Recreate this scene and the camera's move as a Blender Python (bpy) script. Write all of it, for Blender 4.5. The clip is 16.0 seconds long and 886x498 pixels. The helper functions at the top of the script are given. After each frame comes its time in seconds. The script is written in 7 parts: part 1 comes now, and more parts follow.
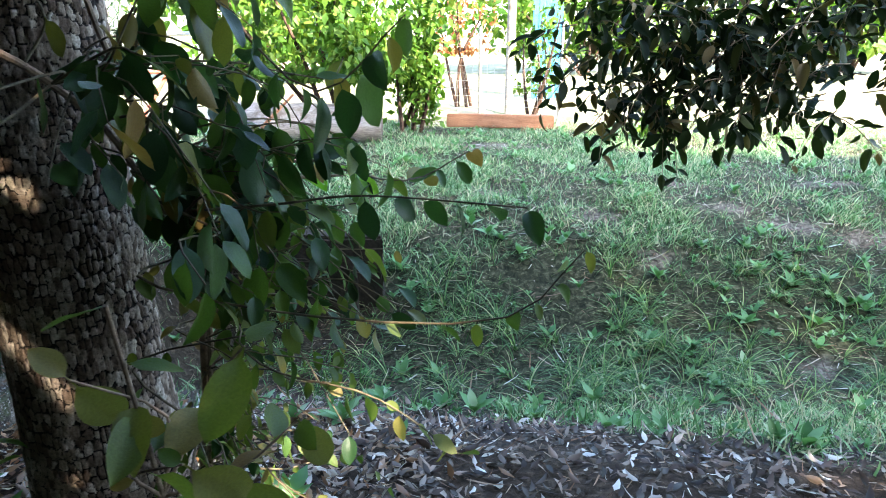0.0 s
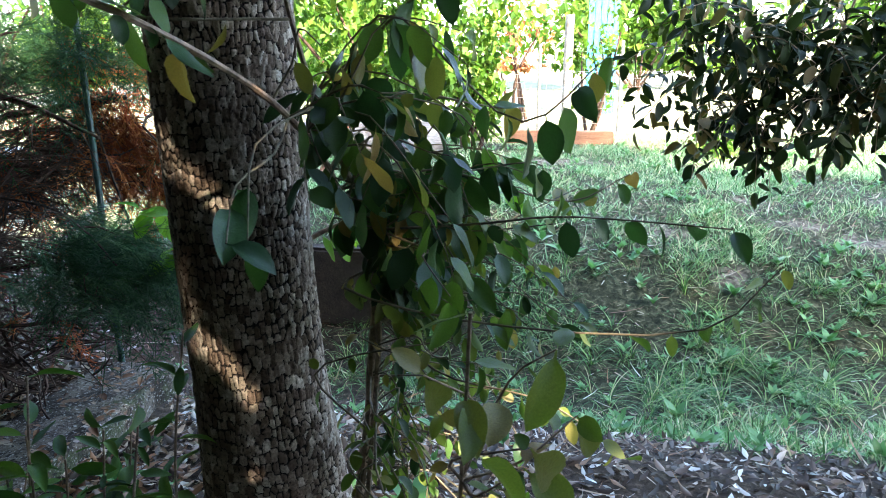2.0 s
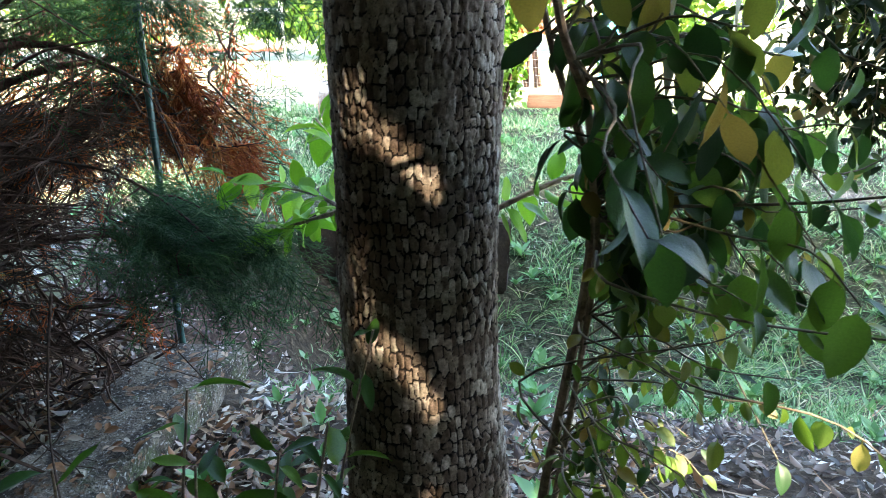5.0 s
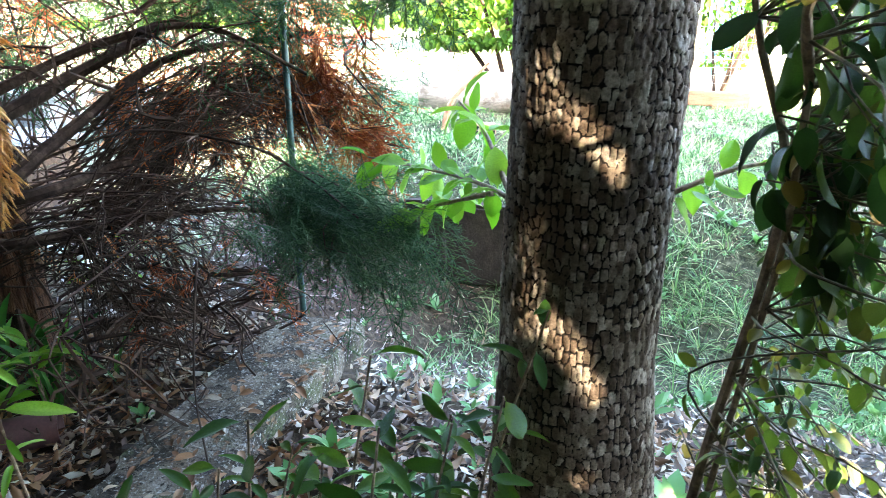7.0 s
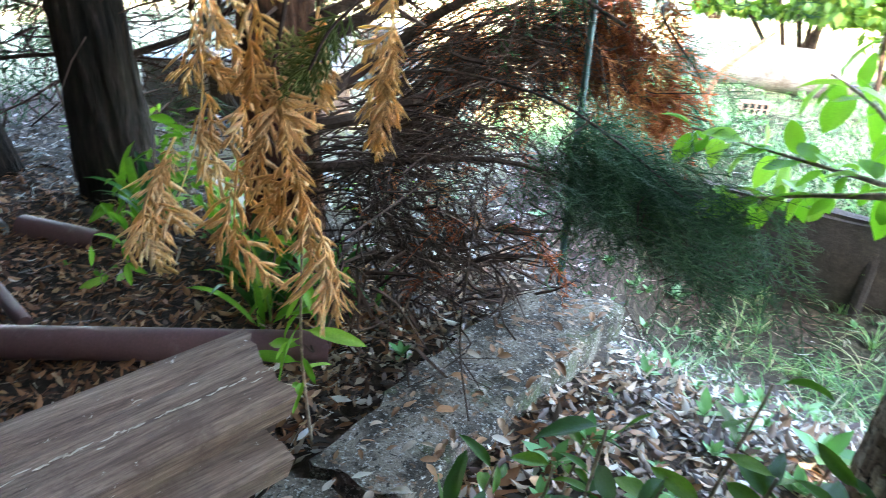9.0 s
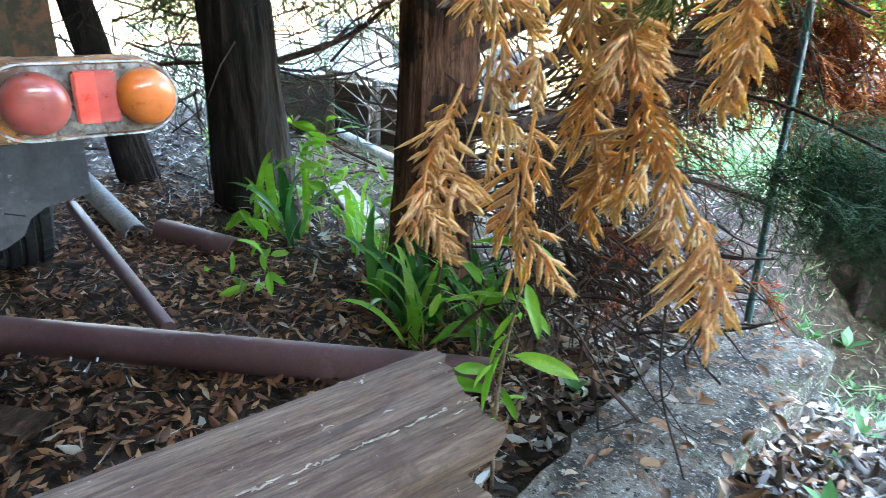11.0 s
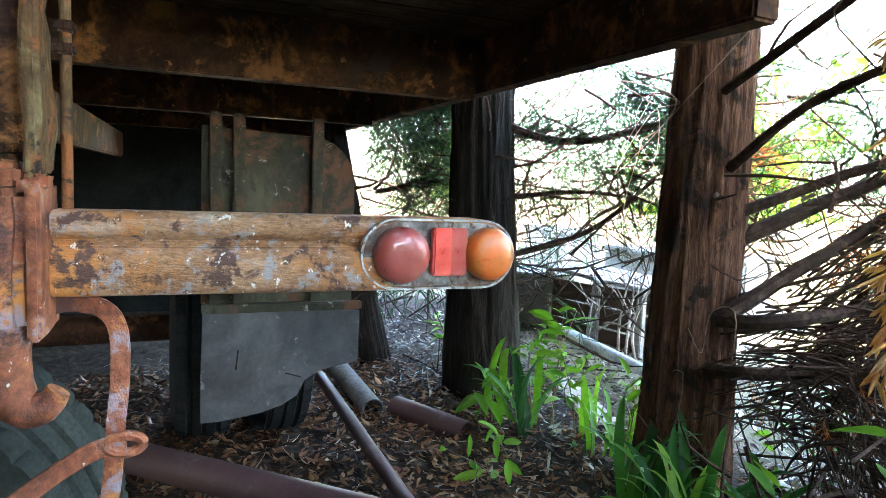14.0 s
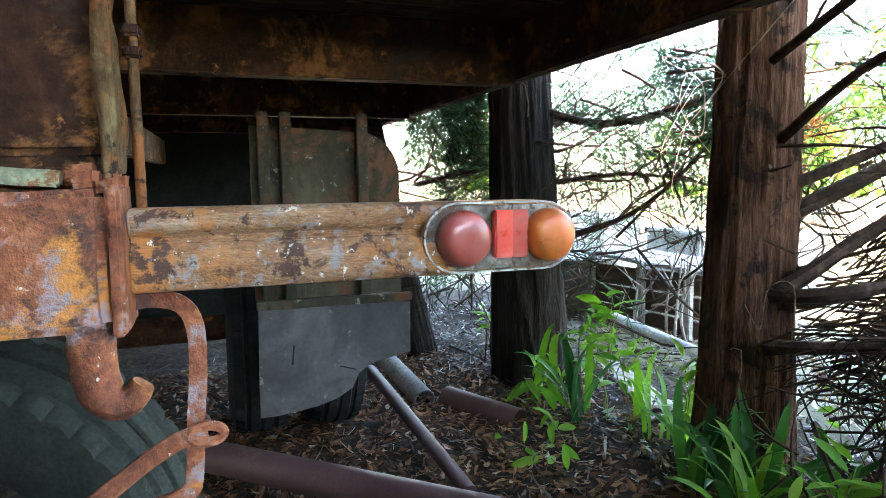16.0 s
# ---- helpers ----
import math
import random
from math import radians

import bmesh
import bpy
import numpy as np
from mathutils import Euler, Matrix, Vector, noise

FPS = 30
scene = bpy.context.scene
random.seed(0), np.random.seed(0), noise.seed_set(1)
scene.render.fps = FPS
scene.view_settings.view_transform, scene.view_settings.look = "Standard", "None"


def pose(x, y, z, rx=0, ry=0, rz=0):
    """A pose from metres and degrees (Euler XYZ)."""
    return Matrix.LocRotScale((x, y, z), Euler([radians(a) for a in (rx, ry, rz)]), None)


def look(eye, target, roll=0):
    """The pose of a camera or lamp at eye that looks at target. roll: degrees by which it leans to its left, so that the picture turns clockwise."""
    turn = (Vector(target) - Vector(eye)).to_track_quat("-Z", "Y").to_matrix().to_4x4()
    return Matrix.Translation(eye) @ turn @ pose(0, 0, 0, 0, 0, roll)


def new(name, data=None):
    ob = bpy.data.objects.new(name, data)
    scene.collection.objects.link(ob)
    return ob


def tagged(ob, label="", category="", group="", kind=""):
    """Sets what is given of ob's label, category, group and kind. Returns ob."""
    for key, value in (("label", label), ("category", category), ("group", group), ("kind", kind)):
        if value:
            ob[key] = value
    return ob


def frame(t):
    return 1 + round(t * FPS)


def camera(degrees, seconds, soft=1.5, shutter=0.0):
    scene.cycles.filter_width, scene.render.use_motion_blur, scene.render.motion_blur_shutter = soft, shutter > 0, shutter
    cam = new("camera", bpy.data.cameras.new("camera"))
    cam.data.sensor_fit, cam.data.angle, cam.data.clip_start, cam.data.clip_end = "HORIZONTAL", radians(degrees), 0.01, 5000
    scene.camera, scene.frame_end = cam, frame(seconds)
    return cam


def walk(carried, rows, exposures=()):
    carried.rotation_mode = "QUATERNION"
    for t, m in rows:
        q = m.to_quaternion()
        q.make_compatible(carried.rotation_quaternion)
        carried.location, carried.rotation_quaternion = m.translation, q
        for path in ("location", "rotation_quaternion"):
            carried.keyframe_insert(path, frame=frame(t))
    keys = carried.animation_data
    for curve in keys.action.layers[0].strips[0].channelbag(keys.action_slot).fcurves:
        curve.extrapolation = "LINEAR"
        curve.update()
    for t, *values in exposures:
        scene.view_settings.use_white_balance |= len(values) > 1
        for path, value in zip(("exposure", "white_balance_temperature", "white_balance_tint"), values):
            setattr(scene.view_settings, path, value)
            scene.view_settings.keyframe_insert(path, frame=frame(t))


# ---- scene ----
cam = camera(68.5, 16.0, 0.25, 0.3)
METRES, EYE, TILT, LEAN, TURN = 2.2, 1.3, -19.0, 0.0, 0.0
ROWS = [
    (0.0, 0.0, 0.0, 0.0, 0.0, 0.0, -0.0),
    (0.5, -0.0289, -0.0093, -0.0013, 0.65, -0.34, 1.18),
    (1.0, -0.063, -0.0166, 0.0019, 1.4, 0.27, 0.34),
    (1.5, -0.0832, -0.0255, 0.0027, 2.53, 0.75, 0.06),
    (2.0, -0.1108, -0.0451, 0.0008, 3.54, 1.25, -0.53),
    (2.5, -0.1349, -0.0622, 0.0007, 2.59, 1.66, -1.18),
    (3.0, -0.1687, -0.0322, -0.0032, 1.9, 1.88, -0.91),
    (5.5, -0.3393, 0.0623, 0.0085, 2.68, -2.44, -1.0),
    (6.0, -0.3628, 0.0581, 0.0009, 6.11, -2.85, -2.9),
    (6.5, -0.3721, 0.0536, 0.0015, 8.09, -2.95, -3.72),
    (7.0, -0.3823, 0.0467, -0.0001, 9.25, -2.7, -3.75),
    (7.5, -0.4208, 0.0423, -0.0099, 11.54, -3.51, -5.29),
    (8.0, -0.467, 0.036, -0.0184, 13.6, -4.61, -6.59),
    (8.5, -0.5031, 0.0398, -0.0157, 17.44, -5.62, -6.8),
    (9.0, -0.5241, 0.0837, -0.0117, 27.46, -8.66, -12.15),
    (9.5, -0.5559, 0.0998, -0.0268, 33.12, -10.12, -15.01),
    (10.0, -0.6092, 0.1026, -0.0315, 30.26, -9.86, -14.22),
    (12.5, -0.7313, 0.1211, -0.1534, 46.55, -0.58, -15.71),
    (13.0, -0.7496, 0.093, -0.1459, 48.42, 1.49, -16.86),
    (13.5, -0.7654, 0.0688, -0.1383, 51.72, 3.28, -16.68),
    (14.0, -0.7636, 0.0601, -0.1386, 51.33, 5.95, -17.56),
    (14.5, -0.7634, 0.0608, -0.1394, 52.34, 6.07, -15.91),
    (15.0, -0.7643, 0.0519, -0.1438, 53.55, 4.44, -15.01),
    (15.5, -0.7703, 0.0499, -0.1494, 54.37, 4.42, -15.4),
    (16.0, -0.7732, 0.0457, -0.1517, 54.72, 4.43, -15.13),
]
walk(cam, [(t, pose(0, 0, EYE, TILT, LEAN, TURN) @ pose(METRES * x, METRES * y, METRES * z, 90 + pitch, roll, yaw)) for t, x, y, z, yaw, pitch, roll in ROWS], [(0.0, 3.32, 6250, 10), (3.0, 3.8, 6450, 10), (5.5, 4.2, 6650, 10), (7.0, 4.85, 6700, 10), (8.0, 5.0, 6850, 10), (10.0, 5.36, 6800, 10), (12.5, 5.72, 6800, 10), (14.0, 5.25, 6850, 10), (16.0, 5.15, 6950, 10)])

# ---------------------------------------------------------------- light
SUN_AZ, SUN_EL = 140.0, 36.0
sun_to = Vector((math.sin(radians(SUN_AZ)) * math.cos(radians(SUN_EL)), math.cos(radians(SUN_AZ)) * math.cos(radians(SUN_EL)), math.sin(radians(SUN_EL))))
world = bpy.data.worlds.new("sky")
scene.world = world
world.use_nodes = True
wn = world.node_tree.nodes
sky = wn.new("ShaderNodeTexSky")
sky.sky_type, sky.sun_disc = "NISHITA", False
sky.sun_elevation, sky.sun_rotation = radians(SUN_EL), radians(SUN_AZ)
wn["Background"].inputs["Strength"].default_value = 0.15
world.node_tree.links.new(sky.outputs["Color"], wn["Background"].inputs["Color"])
sun = new("sun", bpy.data.lights.new("sun", "SUN"))
sun.data.energy, sun.data.angle, sun.data.color = 4.0, radians(0.55), (1.0, 0.86, 0.66)
sun.matrix_world = look(sun_to * 30, (0, 0, 0))

# ---------------------------------------------------------------- materials
rng = np.random.default_rng(7)


def ramp(nt, fac, stops):
    r = nt.nodes.new("ShaderNodeValToRGB")
    while len(r.color_ramp.elements) < len(stops):
        r.color_ramp.elements.new(0.5)
    for e, (p, c) in zip(r.color_ramp.elements, stops):
        e.position, e.color = p, (*c, 1)
    nt.links.new(fac, r.inputs[0])
    return r.outputs[0]


def noise_of(nt, scale, detail=5, rough=0.6, stretch=(1, 1, 1), coord="Object", warp=0.0):
    tc = nt.nodes.new("ShaderNodeTexCoord")
    mp = nt.nodes.new("ShaderNodeMapping")
    mp.inputs["Scale"].default_value = stretch
    nt.links.new(tc.outputs[coord], mp.inputs[0])
    n = nt.nodes.new("ShaderNodeTexNoise")
    n.inputs["Scale"].default_value, n.inputs["Detail"].default_value, n.inputs["Roughness"].default_value = scale, detail, rough
    n.inputs["Distortion"].default_value = warp
    nt.links.new(mp.outputs[0], n.inputs["Vector"])
    return n.outputs["Fac"]


def mixed(nt, fac, a, b, mode="MIX"):
    m = nt.nodes.new("ShaderNodeMix")
    m.data_type, m.blend_type = "RGBA", mode
    for s, v in ((m.inputs[0], fac), (m.inputs[6], a), (m.inputs[7], b)):
        if isinstance(v, tuple):
            s.default_value = (*v, 1)
        elif isinstance(v, (int, float)):
            s.default_value = v
        else:
            nt.links.new(v, s)
    return m.outputs[2]


def window(nt, fac, lo, hi):
    m = nt.nodes.new("ShaderNodeMapRange")
    m.interpolation_type = "SMOOTHSTEP"
    m.inputs[1].default_value, m.inputs[2].default_value = lo, hi
    nt.links.new(fac, m.inputs[0])
    return m.outputs[0]


def finish(mat, nt, colour, rough, metal=0.0, height=None, bump=0.3, dist=0.01, trans=0.0, spec=0.5, trans_tint=(1.0, 1.0, 0.45)):
    b = nt.nodes["Principled BSDF"]
    nt.links.new(colour, b.inputs["Base Color"])
    if isinstance(rough, (int, float)):
        b.inputs["Roughness"].default_value = rough
    else:
        nt.links.new(rough, b.inputs["Roughness"])
    b.inputs["Metallic"].default_value = metal
    b.inputs["Specular IOR Level"].default_value = spec
    if height is not None:
        bp = nt.nodes.new("ShaderNodeBump")
        bp.inputs["Strength"].default_value, bp.inputs["Distance"].default_value = bump, dist
        nt.links.new(height, bp.inputs["Height"])
        nt.links.new(bp.outputs[0], b.inputs["Normal"])
    if trans:
        t = nt.nodes.new("ShaderNodeBsdfTranslucent")
        nt.links.new(mixed(nt, 1.0, colour, trans_tint, "MULTIPLY"), t.inputs["Color"])
        m = nt.nodes.new("ShaderNodeMixShader")
        m.inputs[0].default_value = trans
        nt.links.new(b.outputs[0], m.inputs[1])
        nt.links.new(t.outputs[0], m.inputs[2])
        nt.links.new(m.outputs[0], nt.nodes["Material Output"].inputs["Surface"])
    return mat


def fresh(name):
    mat = bpy.data.materials.new(name)
    mat.use_nodes = True
    return mat, mat.node_tree


def surf(name, stops, scale=8, rough=0.8, stretch=(1, 1, 1), bump=0.4, dist=0.004, metal=0.0, spots=None, fine=60, warp=0.0, spec=0.5, grain=0.7):
    """A weathered surface: large tones, fine grain, and stains of another colour."""
    mat, nt = fresh(name)
    big = noise_of(nt, scale, 6, 0.65, stretch, warp=warp)
    small = noise_of(nt, fine, 4, 0.7, stretch)
    col = ramp(nt, big, stops)
    col = mixed(nt, grain, col, ramp(nt, small, [(0.33, (0.4, 0.4, 0.4)), (0.66, (1.3, 1.3, 1.3))]), "MULTIPLY")
    if spots:
        for c, sc, lo, hi in spots:
            col = mixed(nt, window(nt, noise_of(nt, sc, 6, 0.7, warp=0.3), lo - 0.05, hi - 0.06), col, c)
    h = mixed(nt, 0.5, big, small)
    return finish(mat, nt, col, rough, metal, h, bump, dist, spec=spec)


def foliage(name, stops, rough=0.5, trans=0.35, per="object", spec=0.4, tint=(1.0, 1.0, 0.45), blotch=0.35):
    mat, nt = fresh(name)
    if per == "object":
        r = nt.nodes.new("ShaderNodeObjectInfo").outputs["Random"]
    else:
        r = nt.nodes.new("ShaderNodeNewGeometry").outputs["Random Per Island"]
    col = ramp(nt, r, stops)
    n = noise_of(nt, 30 if per == "object" else 14, 4, 0.6)
    col = mixed(nt, blotch, col, ramp(nt, n, [(0.3, (0.55, 0.55, 0.5)), (0.7, (1.3, 1.25, 1.1))]), "MULTIPLY")
    return finish(mat, nt, col, rough, 0, n, 0.25, 0.003, trans, spec, tint)


M = {}
M["leaf"] = foliage("broad leaf", [(0.0, (0.02, 0.05, 0.024)), (0.35, (0.035, 0.09, 0.03)), (0.6, (0.065, 0.13, 0.034)), (0.8, (0.11, 0.21, 0.045)), (0.93, (0.18, 0.17, 0.05)), (1.0, (0.32, 0.20, 0.07))], 0.38, 0.45)
# lighter copy of the broad leaf, with sunlight put into its colour
M["leaf_sunny"] = foliage("yellow-green leaf lightened as sunlit", [(0.0, (0.05, 0.10, 0.022)), (0.4, (0.10, 0.16, 0.035)), (0.75, (0.17, 0.22, 0.055)), (0.92, (0.24, 0.22, 0.075)), (1.0, (0.32, 0.21, 0.09))], 0.4, 0.55)
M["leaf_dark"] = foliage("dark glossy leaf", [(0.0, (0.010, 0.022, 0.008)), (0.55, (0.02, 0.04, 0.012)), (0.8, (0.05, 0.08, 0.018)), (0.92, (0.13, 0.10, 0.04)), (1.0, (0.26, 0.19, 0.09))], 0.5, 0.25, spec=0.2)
M["leaf_bright"] = foliage("bright young leaf", [(0.0, (0.12, 0.31, 0.03)), (0.6, (0.19, 0.43, 0.05)), (1.0, (0.30, 0.52, 0.09))], 0.38, 0.5)
M["leaf_seedling"] = foliage("seedling leaf", [(0.0, (0.03, 0.09, 0.014)), (0.6, (0.07, 0.17, 0.025)), (1.0, (0.15, 0.28, 0.045))], 0.42, 0.4)
M["leaf_far"] = foliage("sunny bush leaf", [(0.0, (0.05, 0.13, 0.015)), (0.6, (0.09, 0.20, 0.02)), (1.0, (0.18, 0.26, 0.04))], 0.5, 0.45, "island")
# very dark leaf, to cut bounced light under the unseen crown and hedge
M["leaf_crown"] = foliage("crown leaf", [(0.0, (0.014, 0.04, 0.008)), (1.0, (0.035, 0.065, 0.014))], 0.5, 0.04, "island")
M["grass"] = foliage("grass", [(0.0, (0.03, 0.08, 0.03)), (0.25, (0.10, 0.22, 0.085)), (0.5, (0.25, 0.45, 0.22)), (0.75, (0.46, 0.68, 0.43)), (0.88, (0.64, 0.65, 0.47)), (1.0, (0.76, 0.69, 0.53))], 0.4, 0.35, "island", spec=0.4, tint=(1, 1, 0.6))
M["grass_long"] = foliage("long grass", [(0.0, (0.02, 0.07, 0.018)), (0.4, (0.07, 0.19, 0.045)), (0.7, (0.19, 0.38, 0.11)), (0.88, (0.42, 0.60, 0.24)), (1.0, (0.64, 0.58, 0.36))], 0.35, 0.35, "island", spec=0.5, tint=(1, 1, 0.5))
M["weed"] = foliage("weed leaf", [(0.0, (0.07, 0.20, 0.06)), (0.6, (0.16, 0.36, 0.13)), (0.9, (0.28, 0.50, 0.26)), (1.0, (0.46, 0.58, 0.44))], 0.36, 0.35, "island", tint=(1, 1, 0.6))
M["strap"] = foliage("strap leaf", [(0.0, (0.022, 0.10, 0.028)), (0.6, (0.055, 0.21, 0.048)), (1.0, (0.15, 0.38, 0.08))], 0.3, 0.45)
M["litter"] = foliage("dry litter", [(0.0, (0.05, 0.028, 0.017)), (0.28, (0.15, 0.08, 0.044)), (0.5, (0.34, 0.175, 0.085)), (0.7, (0.42, 0.31, 0.21)), (0.88, (0.62, 0.56, 0.48)), (1.0, (0.84, 0.81, 0.76))], 0.42, 0.15, "island", spec=0.4, tint=(1, 0.85, 0.6))
M["mulch"] = foliage("dark mulch", [(0.0, (0.02, 0.013, 0.009)), (0.4, (0.075, 0.047, 0.033)), (0.65, (0.17, 0.115, 0.085)), (0.85, (0.34, 0.25, 0.19)), (0.93, (0.55, 0.50, 0.45)), (1.0, (0.80, 0.78, 0.76))], 0.5, 0.05, "island", spec=0.4, tint=(1, 0.8, 0.5))
M["chips"] = foliage("brown leaf crumbs", [(0.0, (0.05, 0.024, 0.015)), (0.4, (0.19, 0.085, 0.04)), (0.75, (0.36, 0.17, 0.08)), (0.95, (0.46, 0.28, 0.15)), (1.0, (0.56, 0.50, 0.42))], 0.6, 0.1, "island", spec=0.25, tint=(1, 0.8, 0.5))
M["dry_leaf"] = foliage("dry leaf", [(0.0, (0.16, 0.08, 0.04)), (0.5, (0.34, 0.17, 0.08)), (1.0, (0.50, 0.45, 0.38))], 0.55, 0.1, tint=(1, 0.8, 0.5))
M["gold"] = foliage("dead golden needles", [(0.0, (0.84, 0.58, 0.28)), (0.6, (0.91, 0.70, 0.40)), (1.0, (0.94, 0.80, 0.53))], 0.75, 0.6, "object", tint=(1, 0.8, 0.5), blotch=0.6)
M["rust_needle"] = foliage("dead rusty needles", [(0.0, (0.24, 0.055, 0.015)), (0.6, (0.44, 0.12, 0.03)), (1.0, (0.58, 0.22, 0.07))], 0.75, 0.4, "object", tint=(1, 0.7, 0.35))
M["dead_far"] = foliage("dying shrub leaf", [(0.0, (0.25, 0.09, 0.03)), (1.0, (0.45, 0.22, 0.09))], 0.6, 0.3, "island", tint=(1, 0.7, 0.4))
M["needle"] = foliage("green needles", [(0.0, (0.018, 0.062, 0.025)), (0.7, (0.036, 0.11, 0.042)), (1.0, (0.08, 0.16, 0.055))], 0.6, 0.3, "object", spec=0.25)


M["needle_pale"] = foliage("fading yellow-green needles", [(0.0, (0.14, 0.19, 0.06)), (1.0, (0.30, 0.33, 0.12))], 0.6, 0.4, "object", spec=0.25)
M["twig"] = surf("green-brown twig", [(0.3, (0.17, 0.11, 0.07)), (0.7, (0.38, 0.27, 0.18))], 30, 0.75, bump=0.5)
M["twig_green"] = surf("thin green-brown twig", [(0.3, (0.07, 0.055, 0.03)), (0.7, (0.18, 0.14, 0.08))], 30, 0.75, bump=0.4)
M["limb"] = surf("dead limb bark", [(0.3, (0.03, 0.019, 0.014)), (0.55, (0.08, 0.051, 0.037)), (0.75, (0.20, 0.14, 0.105))], 14, 0.9, bump=0.6, spec=0.2)
M["twig_dead"] = surf("dead twig", [(0.3, (0.025, 0.015, 0.011)), (0.7, (0.125, 0.076, 0.054))], 12, 0.9, bump=0.5, spec=0.2)
M["old_paint"] = surf("peeling old paint and rust", [(0.3, (0.04, 0.02, 0.01)), (0.5, (0.12, 0.062, 0.024)), (0.62, (0.19, 0.135, 0.062)), (0.78, (0.36, 0.32, 0.21))], 14, 0.8, (1.5, 1.5, 0.7), 0.9, 0.008, fine=50, spots=[((0.24, 0.08, 0.025), 10, 0.54, 0.64), ((0.03, 0.02, 0.014), 16, 0.58, 0.66)], spec=0.25, warp=0.8)
M["conifer_bark"] = surf("fibrous conifer bark", [(0.28, (0.024, 0.011, 0.007)), (0.46, (0.10, 0.044, 0.025)), (0.62, (0.22, 0.108, 0.062)), (0.8, (0.40, 0.255, 0.17))], 9, 0.92, (4.0, 4.0, 0.55), 1.0, 0.02, fine=34, spec=0.25, spots=[((0.03, 0.018, 0.012), 7, 0.56, 0.66)], warp=0.6)
# blackish copy of the conifer bark, with the truck deck's shade in its colour
M["shaded_bark"] = surf("blackish conifer bark darkened for shade", [(0.28, (0.006, 0.005, 0.004)), (0.5, (0.019, 0.013, 0.010)), (0.68, (0.05, 0.034, 0.027)), (0.82, (0.14, 0.105, 0.085))], 9, 0.85, (4.0, 4.0, 0.5), 1.0, 0.02, fine=34, spec=0.3, warp=0.6)
M["concrete"] = surf("old gritty concrete", [(0.3, (0.07, 0.052, 0.038)), (0.5, (0.18, 0.145, 0.11)), (0.72, (0.33, 0.285, 0.235))], 9, 0.92, bump=1.0, dist=0.02, fine=110, spots=[((0.035, 0.027, 0.02), 7, 0.5, 0.62), ((0.07, 0.085, 0.035), 4, 0.58, 0.70), ((0.46, 0.43, 0.39), 85, 0.60, 0.68), ((0.02, 0.016, 0.012), 60, 0.60, 0.68), ((0.20, 0.11, 0.06), 14, 0.62, 0.70)])
M["plank"] = surf("weathered timber", [(0.28, (0.09, 0.052, 0.036)), (0.46, (0.20, 0.125, 0.088)), (0.64, (0.31, 0.21, 0.152)), (0.82, (0.43, 0.32, 0.245))], 6, 0.85, (9, 0.6, 9), 1.0, 0.012, fine=26, spots=[((0.12, 0.07, 0.048), 3, 0.58, 0.75), ((0.56, 0.48, 0.40), 30, 0.70, 0.74)], warp=0.6)
M["splinter"] = surf("pale torn wood", [(0.3, (0.42, 0.33, 0.24)), (0.7, (0.70, 0.60, 0.48))], 20, 0.8, bump=0.3)
# stained boards, their tone lowered to imitate the shade below the deck
M["deck"] = surf("stained deck boards darkened for underside shade", [(0.3, (0.025, 0.014, 0.009)), (0.52, (0.075, 0.042, 0.024)), (0.68, (0.17, 0.10, 0.06)), (0.8, (0.36, 0.26, 0.17))], 6, 0.9, (0.6, 6, 6), 0.8, 0.006, fine=30, spec=0.2, spots=[((0.03, 0.018, 0.012), 5, 0.54, 0.66)], warp=0.5)
M["pvc"] = surf("brown plastic pipe", [(0.3, (0.10, 0.046, 0.042)), (0.7, (0.16, 0.078, 0.070))], 3, 0.55, bump=0.08, fine=120, grain=0.3, spots=[((0.19, 0.13, 0.115), 8, 0.62, 0.8)])
M["rust"] = surf("heavy rust", [(0.28, (0.06, 0.018, 0.011)), (0.44, (0.30, 0.085, 0.034)), (0.60, (0.50, 0.175, 0.075)), (0.76, (0.62, 0.32, 0.17))], 9, 0.7, bump=1.0, dist=0.011, fine=70, spots=[((0.36, 0.29, 0.32), 9, 0.56, 0.66), ((0.09, 0.035, 0.025), 7, 0.57, 0.67), ((0.66, 0.25, 0.05), 8, 0.58, 0.68), ((0.66, 0.58, 0.50), 34, 0.69, 0.73)], warp=0.4)
# rust with part of the underdeck shade put into its colour
M["rust_dark"] = surf("rusty frame darkened for underdeck shade", [(0.3, (0.011, 0.005, 0.003)), (0.5, (0.042, 0.015, 0.007)), (0.68, (0.11, 0.042, 0.017)), (0.82, (0.24, 0.10, 0.04))], 5, 0.85, bump=0.9, dist=0.008, fine=50, spots=[((0.24, 0.095, 0.03), 8, 0.56, 0.72), ((0.40, 0.17, 0.05), 14, 0.66, 0.76), ((0.04, 0.026, 0.02), 6, 0.60, 0.70)], spec=0.25, warp=0.8)
M["rust_paint"] = surf("flaking grey paint over rust", [(0.28, (0.14, 0.055, 0.022)), (0.42, (0.33, 0.15, 0.062)), (0.56, (0.46, 0.25, 0.125)), (0.72, (0.56, 0.44, 0.33))], 9, 0.6, (1.0, 1.0, 3.2), 1.0, 0.009, fine=80, spots=[((0.56, 0.22, 0.05), 7, 0.54, 0.70), ((0.34, 0.31, 0.31), 26, 0.59, 0.70), ((0.10, 0.045, 0.03), 22, 0.57, 0.66), ((0.80, 0.76, 0.70), 60, 0.67, 0.71)])
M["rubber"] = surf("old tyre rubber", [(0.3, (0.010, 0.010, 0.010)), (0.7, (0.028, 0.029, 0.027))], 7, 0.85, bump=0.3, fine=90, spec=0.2)
